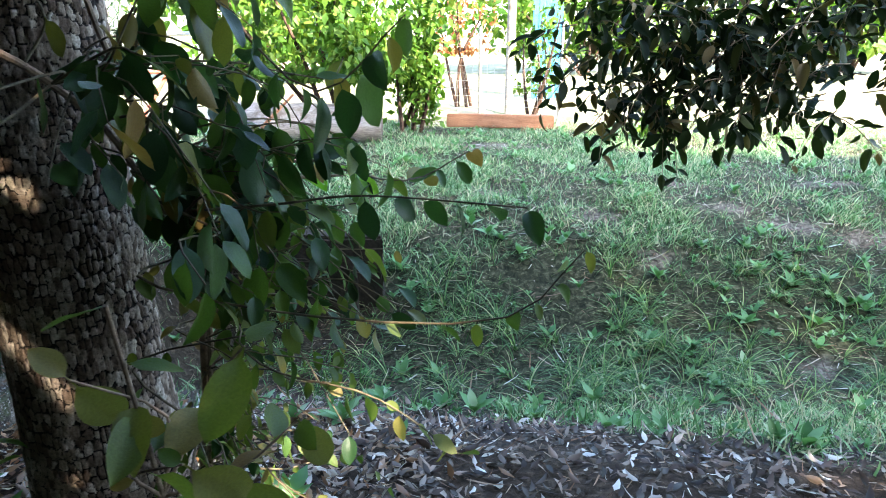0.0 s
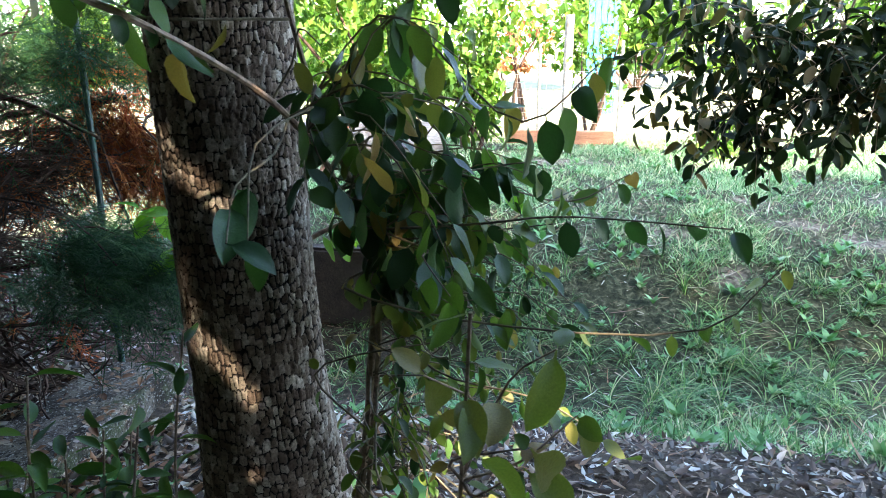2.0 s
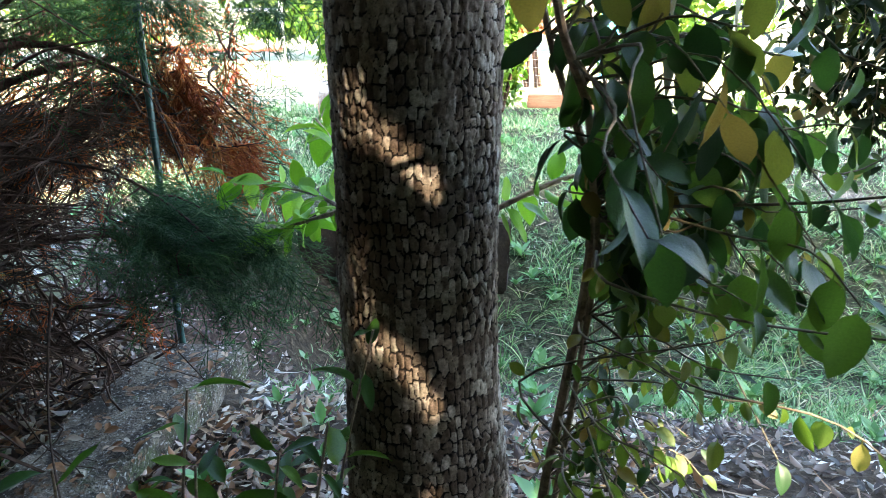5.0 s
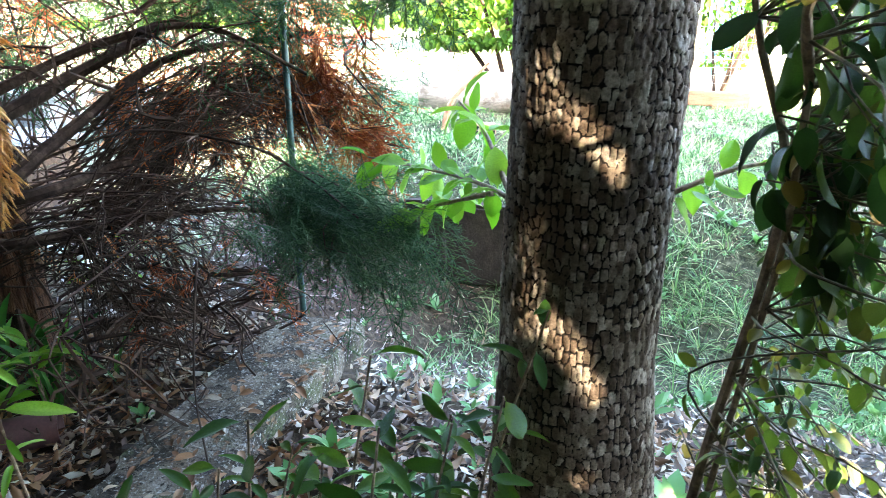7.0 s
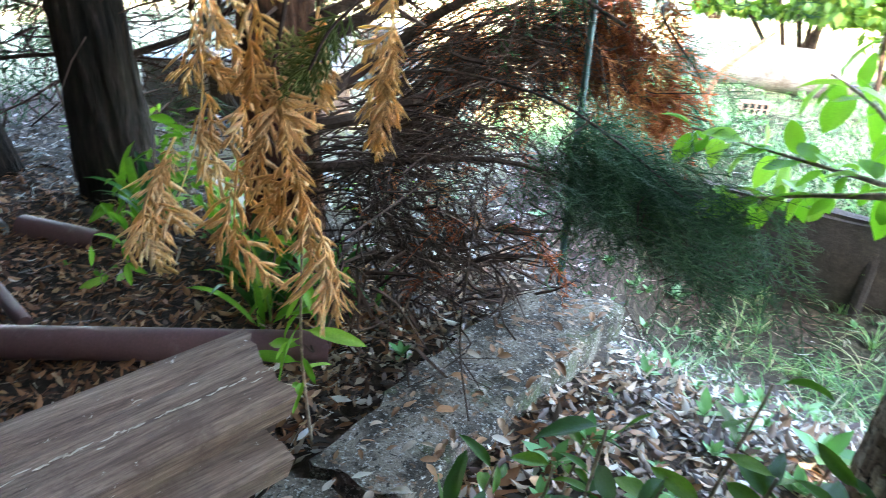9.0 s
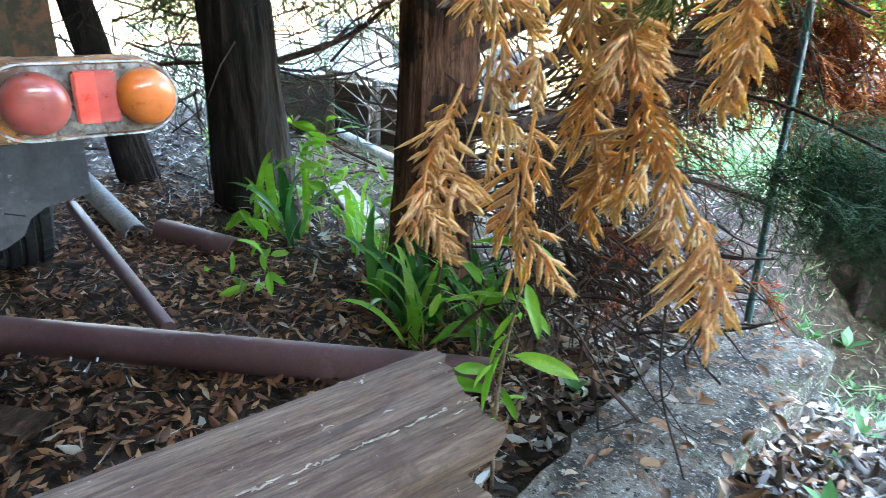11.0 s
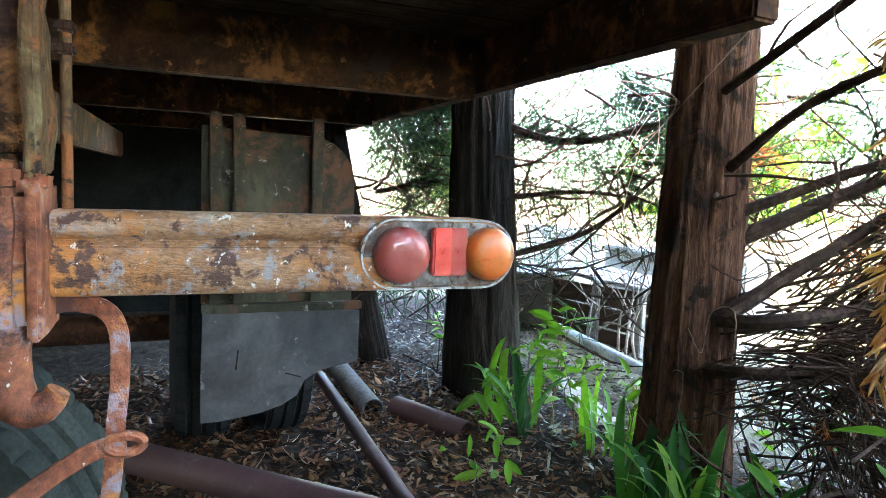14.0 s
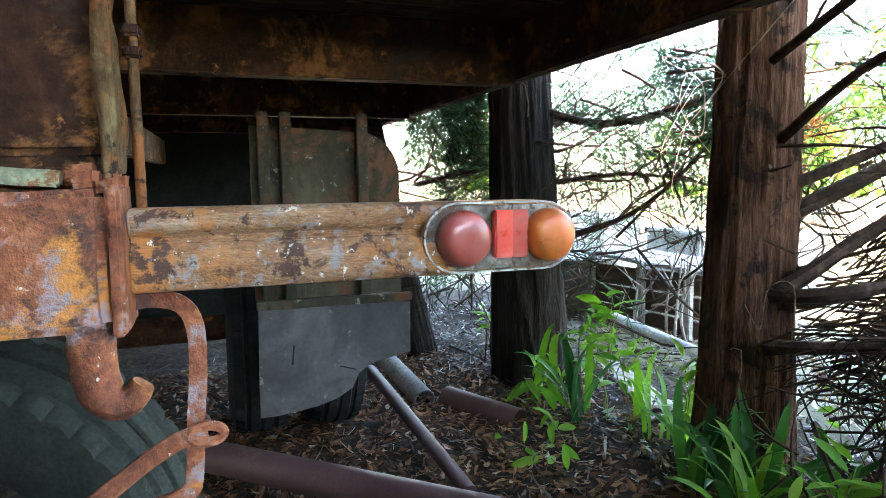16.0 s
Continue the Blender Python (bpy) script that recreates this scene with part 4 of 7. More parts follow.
def build_shade_hedge():
    """Unseen growth added behind the walk and beyond the truck, to keep the near ground dark."""
    r = np.random.default_rng(53)
    t = thing("hedge", loc(1.0, -2.6), "tall dense unseen hedge added to keep light off the near ground", "hedge")
    runs = [((-4.2, -2.6), (8.5, -2.8), 26000), ((-4.6, -2.4), (-8.6, 0.6), 11000), ((-8.6, 0.6), (-9.6, 2.4), 5000), ((8.5, -2.8), (5.6, 1.4), 10000), ((5.6, 1.4), (7.2, 4.2), 7000)]
    tv = np.array([(0, 0, 0), (0.3, 0.5, 0.06), (0, 1, -0.10), (-0.3, 0.5, 0.06)])
    tf = np.array([(0, 1, 2), (0, 2, 3)])
    for (x0, y0), (x1, y1), n in runs:
        k = r.uniform(0, 1, n)
        p = np.c_[x0 + (x1 - x0) * k + r.normal(0, 0.12, n), y0 + (y1 - y0) * k + r.normal(0, 0.28, n), r.uniform(0, 1, n) ** 0.9 * (1.8 if min(x0, x1) > 5 else 3.0 if x0 > 0 or x1 > 0 else 5.0)]
        p[:, 2] += gz(p[:, 0], p[:, 1])
        ms = frames(p, r.normal(0, 1, (n, 3)), r.normal(0, 1, (n, 3)), r.uniform(0.16, 0.3, n))
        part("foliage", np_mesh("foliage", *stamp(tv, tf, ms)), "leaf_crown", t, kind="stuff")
        g = Geo()
        for s in np.linspace(0.04, 0.96, 14):
            x, y = x0 + (x1 - x0) * s, y0 + (y1 - y0) * s
            g.tube([(x, y, -0.2), (x + 0.05, y, 0.9), (x, y + 0.06, 1.7)], [0.04, 0.03, 0.015], 6)
        part("stem", g.mesh("stem"), "twig_dead", t, kind="stuff")


build_shade_hedge()


def shoot(parent, pts, r0, r1, name="branch", n=14, material="twig", label=""):
    line = smooth_line(pts, n)
    g = Geo().tube(line, np.linspace(r0, r1, n), 7, wobble=0.06)
    return part(name, g.mesh(name), material, parent, label), line


r = np.random.default_rng(61)
sapling = thing("leafy_sapling", loc(-0.57, 1.09), "thin sapling with hanging oval green leaves beside the trunk", "sapling")
stem, l1 = shoot(sapling, [(-0.575, 1.09, -0.12), (-0.545, 1.145, 0.20), (-0.527, 1.177, 0.342), (-0.506, 1.20, 0.50), (-0.486, 1.193, 0.696), (-0.475, 1.19, 0.809), (-0.478, 1.16, 0.96), (-0.497, 1.146, 1.055), (-0.55, 1.158, 1.19), (-0.59, 1.155, 1.33), (-0.64, 1.15, 1.6)], 0.0125, 0.0045, "stem", 26)
stem2, l2 = shoot(sapling, [(-0.555, 1.11, -0.12), (-0.505, 1.165, 0.35), (-0.47, 1.185, 0.70), (-0.465, 1.165, 0.86), (-0.480, 1.12, 0.96), (-0.50, 1.075, 1.04), (-0.528, 1.009, 1.16), (-0.575, 0.925, 1.248)], 0.0065, 0.0055, "stem", 22)
TWIGS = [
    ([(-0.51, 1.10, 0.86), (-0.43, 1.04, 0.89), (-0.28, 0.97, 0.90), (-0.05, 0.88, 0.93), (0.14, 0.80, 0.94)], 22, 0.055, 0.10, 1.1),
    ([(-0.51, 1.11, 1.22), (-0.40, 1.03, 1.33), (-0.24, 0.98, 1.31), (-0.02, 0.94, 1.28)], 17, 0.09, 0.13, 1.6),
    ([(-0.50, 1.10, 1.10), (-0.34, 1.13, 1.10), (-0.10, 1.18, 1.03), (0.05, 1.20, 0.99)], 17, 0.07, 0.115, 0.9),
    ([(-0.58, 1.00, 0.52), (-0.46, 1.00, 0.66), (-0.36, 0.97, 0.78), (-0.22, 0.95, 0.84)], 12, 0.07, 0.11, 0.9),
    ([(-0.53, 1.06, 0.74), (-0.36, 1.02, 0.72), (-0.15, 0.98, 0.66), (0.02, 0.95, 0.58)], 20, 0.05, 0.095, 1.0),
    ([(-0.55, 1.03, 0.62), (-0.40, 0.96, 0.57), (-0.22, 0.90, 0.50), (-0.08, 0.85, 0.42)], 18, 0.05, 0.09, 0.8),
    ([(-0.56, 1.02, 0.45), (-0.45, 0.93, 0.42), (-0.32, 0.88, 0.36)], 10, 0.05, 0.085, 0.6),
    ([(-0.52, 1.11, 1.26), (-0.36, 1.08, 1.44), (-0.15, 1.05, 1.50), (0.05, 1.0, 1.48)], 17, 0.09, 0.13, 2.0),
    ([(-0.50, 1.10, 1.02), (-0.38, 1.22, 1.04), (-0.24, 1.33, 0.98), (-0.05, 1.42, 0.95)], 16, 0.07, 0.11, 0.9),
    ([(-0.54, 1.11, 1.4), (-0.62, 1.02, 1.46), (-0.74, 0.98, 1.42), (-0.82, 0.95, 1.37)], 9, 0.09, 0.125, 1.8),
    ([(-0.50, 1.08, 0.98), (-0.33, 0.98, 1.05), (-0.12, 0.90, 1.08), (0.08, 0.86, 1.05)], 18, 0.07, 0.11, 1.2),
    ([(-0.51, 1.10, 0.9), (-0.42, 1.16, 0.84), (-0.3, 1.25, 0.76), (-0.2, 1.3, 0.68)], 14, 0.06, 0.10, 0.8),
]
for pts, n, lo, hi, droop in TWIGS:
    pts = [np.array(q) + r.normal(0, 0.045, 3) * (k > 0) for k, q in enumerate(pts)]
    near_stem = np.vstack([l1, l2])
    pts[0] = near_stem[np.argmin(np.linalg.norm(near_stem - pts[0], axis=1))]
    b, line = shoot(sapling, pts, 0.0028, 0.0011, material="twig_green")
    small = 0.62 if pts[1][2] < 1.15 else 0.80
    # lower twigs carry the leaf copy that is coloured as sunlit
    leafy(b, line, int(n * (0.8 if small < 0.8 else 0.95)), lo * small, hi * small, LEAF_SUNNY if pts[1][2] < 0.95 else LEAF, r, droop)
for i in range(120):
    p = (l1 if i % 3 else l2)[r.integers(5, 22)]
    if p[2] > 1.5 or p[2] < 0.2:
        continue
    reach = r.uniform(0.08, 0.42)
    way = r.normal(-0.15, 0.6)
    e = p + np.array([reach * math.cos(way), reach * math.sin(way), r.uniform(-0.22, 0.16) * (0.5 + reach)])
    q1, q2 = p + (e - p) * 0.35 + r.normal(0, 0.03, 3) + (0, 0, 0.05), p + (e - p) * 0.7 + r.normal(0, 0.035, 3) + (0, 0, 0.04)
    b, line = shoot(sapling, [p, q1, q2, e], 0.0024, 0.0009, n=10, material="twig_green")
    high = p[2] > 0.95
    leafy(b, line, r.integers(5, 9) if high else r.integers(6, 10), 0.055 if high else 0.026, 0.088 if high else 0.055, LEAF if high or i % 2 else LEAF_SUNNY, r, r.uniform(0.5, 1.7), 0.25, 0.9)

near = thing("leafy_shoot", loc(-0.30, 0.60), "slender shoot with large yellow-green sunlit leaves", "sapling")
b, line = shoot(near, [(-0.36, 0.62, -0.08), (-0.31, 0.58, 0.45), (-0.27, 0.52, 0.82), (-0.255, 0.45, 1.10)], 0.004, 0.0018, "stem", 12)
leafy(b, line, 9, 0.035, 0.075, LEAF_SUNNY, r, 0.6, 0.45, 0.9)
for e, n in (((-0.17, 0.50, 1.04), 3), ((-0.20, 0.42, 0.98), 3), ((-0.14, 0.54, 0.94), 4), ((-0.30, 0.46, 1.03), 3), ((-0.20, 0.50, 0.90), 3)):
    b, l3 = shoot(near, [line[8], (line[8] + np.array(e)) / 2 + r.normal(0, 0.02, 3), e], 0.002, 0.001, n=7)
    leafy(b, l3, n, 0.03, 0.07, LEAF_SUNNY, r, 0.5, 0.4, 0.9)
    part("leaf", LEAF_SUNNY[3], None, b, "", Matrix(frames(np.array(e)[None], np.array([[0.3, 0.1, -0.8]]) + r.normal(0, 0.3, (1, 3)), np.array([[0.5, -1.0, 0.4]]), r.uniform(0.06, 0.10))[0].tolist()))

# low branch of the tree behind its trunk
side = thing("low_branch", (-0.78, 1.3, 0.88), "low leafy branch growing from the tree trunk", "branch")
for pts, n, lo, hi in (
    ([(-0.68, 1.33, 0.88), (-0.60, 1.36, 0.92), (-0.45, 1.40, 0.97), (-0.2, 1.45, 0.98)], 20, 0.07, 0.105),
    ([(-0.88, 1.33, 0.86), (-0.97, 1.50, 0.86), (-1.14, 1.84, 0.80), (-1.40, 1.98, 0.80)], 34, 0.07, 0.11),
    ([(-0.92, 1.40, 0.87), (-1.02, 1.72, 0.95), (-1.12, 1.96, 0.98)], 18, 0.08, 0.12),
    ([(-0.97, 1.5, 0.85), (-1.12, 1.75, 0.74), (-1.28, 1.85, 0.66)], 24, 0.07, 0.11),
):
    b, line = shoot(side, pts, 0.007, 0.003)
    leafy(b, line, n, lo, hi, LEAF_SIDE, r, 0.35, 0.25)

bare_twig = thing("bare_branch", (-0.78, 1.25, 1.28), "thin brown branch with a few dark leaves across the trunk", "branch")
b, line = shoot(bare_twig, [(-0.95, 0.45, 1.48), (-0.80, 0.50, 1.44), (-0.68, 0.60, 1.39), (-0.62, 0.75, 1.33), (-0.575, 0.925, 1.248), (-0.528, 1.009, 1.16)], 0.0035, 0.0058, "twig", 20)
leafy(b, line, 26, 0.05, 0.085, LEAF, r, 1.0, 0.05, 0.8)

# the dense dark branch hanging into the lawn's view
droop = thing("drooping_branch", (1.5, 2.6, 1.9), "hanging branch with dense small dark glossy leaves", "branch")
r = np.random.default_rng(71)
for i in range(160):
    p = np.array([1.38, 3.02, 1.30]) + np.clip(r.normal(0, 1, 3), -1.7, 1.7) * np.array([0.46, 0.17, 0.21])
    if i < 16:
        p = np.array([0.95 + 0.12 * r.normal(), 3.05, 1.02 + 0.06 * r.normal()])
    d = np.array([r.normal(-0.1, 0.6), r.normal(0, 0.4), r.uniform(-0.9, 0.1)])
    e = p + d / np.linalg.norm(d) * r.uniform(0.2, 0.4)
    b, line = shoot(droop, [p, (p + e) / 2 + (0, 0, 0.04), e], 0.003, 0.0015, n=7)
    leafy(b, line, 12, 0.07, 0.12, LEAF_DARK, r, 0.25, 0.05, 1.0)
for e in ((0.9, 3.05, 1.05), (1.2, 3.0, 0.95), (1.5, 3.0, 1.0), (1.8, 3.05, 1.1), (2.1, 3.0, 1.2)):
    shoot(droop, [(1.6, 2.85, 2.3), ((1.6 + e[0]) / 2, 2.95, 1.75), e], 0.012, 0.003, "twig", 10)

# young shoots at the foot of the trunk
r = np.random.default_rng(81)
for base, tip, n, size in (
    ((-0.96, 1.10), (-0.83, 1.04, 0.80), 12, 0.09), ((-1.02, 0.95), (-0.97, 0.95, 0.63), 14, 0.10), ((-1.10, 0.97), (-1.06, 0.95, 0.56), 14, 0.10), ((-0.95, 0.90), (-0.89, 0.95, 0.69), 13, 0.10),
    ((-1.22, 1.0), (-1.19, 0.95, 0.54), 12, 0.10), ((-1.16, 0.92), (-1.10, 0.95, 0.74), 8, 0.10), ((-1.0, 0.84), (-0.95, 0.88, 0.52), 13, 0.11), ((-1.30, 0.95), (-1.28, 0.92, 0.44), 10, 0.10),
    ((-0.88, 0.97), (-0.84, 0.93, 0.50), 12, 0.10), ((-0.74, 0.94), (-0.74, 0.93, 0.36), 8, 0.09), ((-1.05, 1.08), (-0.99, 1.07, 0.56), 10, 0.10), ((-1.38, 1.15), (-1.36, 1.2, 0.34), 8, 0.09), ((-1.12, 0.80), (-1.10, 0.80, 0.40), 10, 0.11),
    ((-1.05, 0.62), (-1.02, 0.66, 0.62), 13, 0.11), ((-1.22, 0.74), (-1.20, 0.76, 0.58), 13, 0.11), ((-1.36, 0.84), (-1.33, 0.86, 0.56), 12, 0.10), ((-0.90, 0.66), (-0.86, 0.70, 0.52), 12, 0.10), ((-1.50, 0.98), (-1.46, 0.98, 0.40), 10, 0.10), ((-1.34, 0.62), (-1.32, 0.66, 0.42), 10, 0.10),
    ((-1.00, 0.48), (-0.98, 0.52, 0.66), 13, 0.10), ((-1.15, 0.56), (-1.13, 0.58, 0.72), 13, 0.10), ((-1.26, 0.50), (-1.24, 0.52, 0.60), 12, 0.10), ((-1.44, 0.72), (-1.42, 0.72, 0.56), 12, 0.10), ((-1.10, 0.90), (-1.07, 0.88, 0.66), 12, 0.10), ((-1.28, 0.86), (-1.27, 0.86, 0.66), 12, 0.10),
):
    s = thing("tree_seedling", loc(*base), "young bright green shoot with pointed leaves in leaf litter", "seedling", "shoots round the trunk")
    b, line = shoot(s, [(*base, float(gz(*base)) - 0.02), ((base[0] + tip[0]) / 2 - 0.015, (base[1] + tip[1]) / 2, tip[2] * 0.55), tip], 0.004, 0.002, "stem", 10, "twig")
    leafy(b, line, n, size * 0.6, size * 1.0, LEAF_SEEDLING, r, 0.35, 0.4, 0.9, shy=False)

# ---------------------------------------------------------------- conifers


def ridged_bark(nu, nv, seed):
    a = lattice(nu, nv, 22, 5, seed) + 0.6 * lattice(nu, nv, 44, 9, seed + 1)
    return 0.013 * (1 - np.abs(a)) ** 2 - 0.004 + 0.003 * lattice(nu, nv, 90, 40, seed + 2)


def spray_shape(fingers=15, subs=6, thick=0.010, droop=0.35, seed=0, flat=0.35):
    """A feathery conifer spray along +y, one unit long."""
    r = np.random.default_rng(seed)
    v, f = [], []

    def spike(p, d, length, w, bend):
        d = d / np.linalg.norm(d)
        x = np.cross(d, (0.1, 0.2, 1))
        x /= np.linalg.norm(x)
        z = np.cross(x, d)
        n = len(v)
        mid = p + d * length * 0.55 + bend * 0.35
        tip = p + d * length + bend
        for c, s in ((p, 0.8), (mid, 1.0)):
            for a in (0, 2.09, 4.19):
                v.append(c + (x * math.cos(a) + z * math.sin(a) * 0.6) * w * s)
        v.append(tip)
        for j in range(3):
            k = (j + 1) % 3
            f.extend([(n + j, n + k, n + 3 + k), (n + j, n + 3 + k, n + 3 + j), (n + 3 + j, n + 3 + k, n + 6)])
        return mid, tip

    axis = lambda t: np.array([0.05 * math.sin(5 * t + seed), t, -droop * t * t])
    for i in range(7):
        a, b = axis(i / 7), axis((i + 1) / 7)
        spike(a, b - a, np.linalg.norm(b - a) * 1.3, thick * (1.1 - 0.6 * i / 7), np.zeros(3))
    for i in range(fingers):
        t = 0.06 + 0.92 * i / fingers
        s = 1 if i % 2 else -1
        length = (0.44 * (1 - t) + 0.13) * r.uniform(0.8, 1.2)
        d = np.array([s * 0.8, 0.75, r.normal(0, flat)])
        p = axis(t)
        bend = np.array([0, 0.05, -0.22]) * length
        spike(p, d, length, thick * 0.75, bend)
        for k in range(subs):
            q = 0.2 + 0.75 * k / subs
            e = 1 if k % 2 else -1
            dd = d / np.linalg.norm(d)
            sd = dd * 0.85 + np.array([-e * dd[1], e * dd[0], r.normal(0, 0.3)]) * 0.6
            spike(p + dd * length * q + bend * q * q, sd, length * 0.36 * (1.15 - q) + 0.04, thick * 0.6, bend * 0.2)
    return np.array(v), np.array(f)


def spray_meshes(name, material, thick, droop, subs=6, fingers=15, flat=0.35):
    out = []
    for s in range(4):
        me = np_mesh(name, *spray_shape(fingers, subs, thick, droop * (0.6 + 0.3 * s), s, flat))
        me.materials.append(M[material])
        out.append(me)
    return out


SPRAY_GREEN = spray_meshes("needle_spray", "needle", 0.0085, 0.6, 4, 15)
SPRAY_FAR = spray_meshes("far_spray", "needle", 0.011, 0.6, 2, 12)
SPRAY_RUST = spray_meshes("rusty_spray", "rust_needle", 0.017, 0.9, 4, 14)

def dry_vines(tree, at, n, seed):
    """Thin pale curling stems hanging on a trunk."""
    r = np.random.default_rng(seed)
    g = Geo()
    for i in range(n):
        a = r.uniform(3.6, 6.6)
        z = r.uniform(0.1, 1.5)
        rad = r.uniform(0.17, 0.30)
        pts = [(at[0] + rad * math.cos(a + 0.35 * k * r.uniform(-1, 1.6)), at[1] + rad * math.sin(a + 0.35 * k * r.uniform(-1, 1.6)), z + 0.09 * k * r.uniform(-1.0, 1.2)) for k in range(5)]
        g.tube(smooth_line(pts, 16), r.uniform(0.0012, 0.0026), 4, False)
    part("dry_vine", g.mesh("dry_vine"), "twig", tree, "pale dry curling vine stems", kind="stuff")


def frond_shape(seed, fingers=11):
    """A drooping flat frond of dead scale leaves: soft curved fingers along a hanging stalk, one unit long."""
    r = np.random.default_rng(seed + 300)
    v, f = [], []

    def finger(p, d, length, w):
        d = d / np.linalg.norm(d)
        rows = 5
        n = len(v)
        side = np.cross(d, (0.15, 0.1, 1)) + r.normal(0, 0.4, 3)
        side -= d * side.dot(d)
        side /= np.linalg.norm(side)
        curl = np.array([r.normal(0, 0.16), 0.34, r.normal(-0.30, 0.22)])
        for i in range(rows):
            t = i / (rows - 1)
            c = p + d * length * t + curl * length * t * t
            q = w * (0.5 + 0.7 * math.sin(math.pi * (0.15 + 0.8 * t))) * (1 if i < rows - 1 else 0.2)
            lift = np.cross(side, d) * q * 0.5
            v.extend([c - side * q, c + lift, c + side * q])
        for i in range(rows - 1):
            for j in range(3):
                k = (j + 1) % 3
                f.append((n + 3 * i + j, n + 3 * i + k, n + 3 * i + 3 + k, n + 3 * i + 3 + j))

    axis = lambda t: np.array([0.07 * math.sin(4 * t + seed), t, -0.10 * t * t])
    for i in range(5):
        a, b = axis(i / 5), axis((i + 1) / 5)
        finger(a, b - a, np.linalg.norm(b - a) * 1.2, 0.022)
    for i in range(fingers):
        t = 0.05 + 0.93 * i / fingers
        s = 1 if i % 2 else -1
        length = (0.26 * (1 - t) + 0.22) * r.uniform(0.5, 1.4)
        d = np.array([s * r.uniform(0.3, 0.95), r.uniform(0.5, 1.0), r.normal(0, 0.5)])
        finger(axis(t), d, length, 0.032 * r.uniform(0.7, 1.3))
        for q in r.uniform(0.15, 0.85, 2):
            e = d / np.linalg.norm(d)
            finger(axis(t) + e * length * q, e + np.array([s * r.uniform(-0.6, 0.6), 0.5, r.normal(0, 0.3)]), length * r.uniform(0.4, 0.8), 0.026)
    return np.array(v), np.array(f)


SPRAY_GOLD = []
for q in range(5):
    SPRAY_GOLD.append(np_mesh("golden_spray", *frond_shape(q)))
    SPRAY_GOLD[-1].materials.append(M["gold"])


def beside_truck(p):
    """Whether points lie clear of the truck's deck."""
    dx, dy = p[:, 0] + 2.53, p[:, 1] - 0.76
    return (0.26 * dx + 0.966 * dy > 0.58) | (0.26 * dy - 0.966 * dx < -0.2) | (p[:, 2] > 1.6)


def sprays(parent, n, centre, spread, size, meshes, seed, along=(0, 0, -0.5), loose=0.7, name="spray"):
    r = np.random.default_rng(seed)
    pos = np.array(centre) + r.normal(0, 1, (n, 3)) * np.array(spread)
    d = np.array(along) + r.normal(0, loose, (n, 3))
    ms = frames(pos, d, r.normal(0, 0.4, (n, 3)) + (0, 0, 1), r.uniform(0.7, 1.25, n) * size)
    for m in ms[beside_truck(pos) & beside_truck(pos + d / np.linalg.norm(d, axis=1)[:, None] * size)]:
        part(name, meshes[r.integers(len(meshes))], None, parent, "", Matrix(m.tolist()))


def conifer(at, radii, lean, top, label, seed, bark="conifer_bark"):
    t = thing("conifer_tree", loc(*at), label, "conifer tree", "conifers beside the truck")
    nu, nv = 120, 150
    z0 = float(gz(*at)) - 0.1
    me = trunk_mesh("trunk", [(at[0] + lean[0] * k, at[1] + lean[1] * k, z0 + (top - z0) * k) for k in (0, 0.3, 0.6, 1)], radii, nu, nv, ridged_bark(nu, nv, seed) * (radii[1] / 0.14), seed)
    part("trunk", me, bark, t, "stringy bark")
    return t


con = conifer((-2.95, 2.09), [0.175, 0.143, 0.132, 0.125, 0.12, 0.11], (-0.02, 0.03), 3.6, "conifer with stringy red-brown bark and dead lower limbs", 3)
# the two rear trunks take the bark darkened for shade
con2 = conifer((-4.19, 2.20), [0.21, 0.168, 0.157, 0.15, 0.145, 0.13], (-0.18, -0.06), 3.6, "dark conifer trunk leaning behind the truck bed", 4, "shaded_bark")
con3 = conifer((-4.98, 2.03), [0.11, 0.09, 0.085, 0.08, 0.07, 0.06], (-0.75, -0.4), 3.2, "thin leaning dark conifer trunk behind the mudflap", 5, "shaded_bark")


dry_vines(con, (-2.95, 2.09), 9, 5)


def limb(tree, pts, r0, r1, seed, twigs=10, length=0.35, down=0.3):
    """A dead limb with side twigs; each limb is one part, its twigs joined to it."""
    r = np.random.default_rng(seed)
    line = smooth_line(pts, 16)
    g = Geo().tube(line, np.linspace(r0, r1, 16), 7, wobble=0.12)
    for i in range(twigs):
        k = r.integers(3, 15)
        d = r.normal(0, 0.6, 3) + (line[k] - line[k - 1]) / np.linalg.norm(line[k] - line[k - 1]) * 0.8 - np.array([0, 0, down])
        d /= np.linalg.norm(d)
        q = [line[k], line[k] + d * length * 0.5 + r.normal(0, 0.03, 3), line[k] + d * length * r.uniform(0.8, 1.3) + r.normal(0, 0.06, 3) - (0, 0, 0.08)]
        s = smooth_line(q, 6)
        g.tube(s, np.linspace(0.0035, 0.001, 6) * r.uniform(0.7, 1.3), 4, False)
        for j in range(2):
            e = s[r.integers(2, 6)]
            g.tube([e, e + r.normal(0, 0.05, 3), e + r.normal(0, 0.09, 3) - (0, 0, 0.04)], [0.0016, 0.0012, 0.0006], 3, False)
    return part("limb", g.mesh("limb"), "limb", tree)


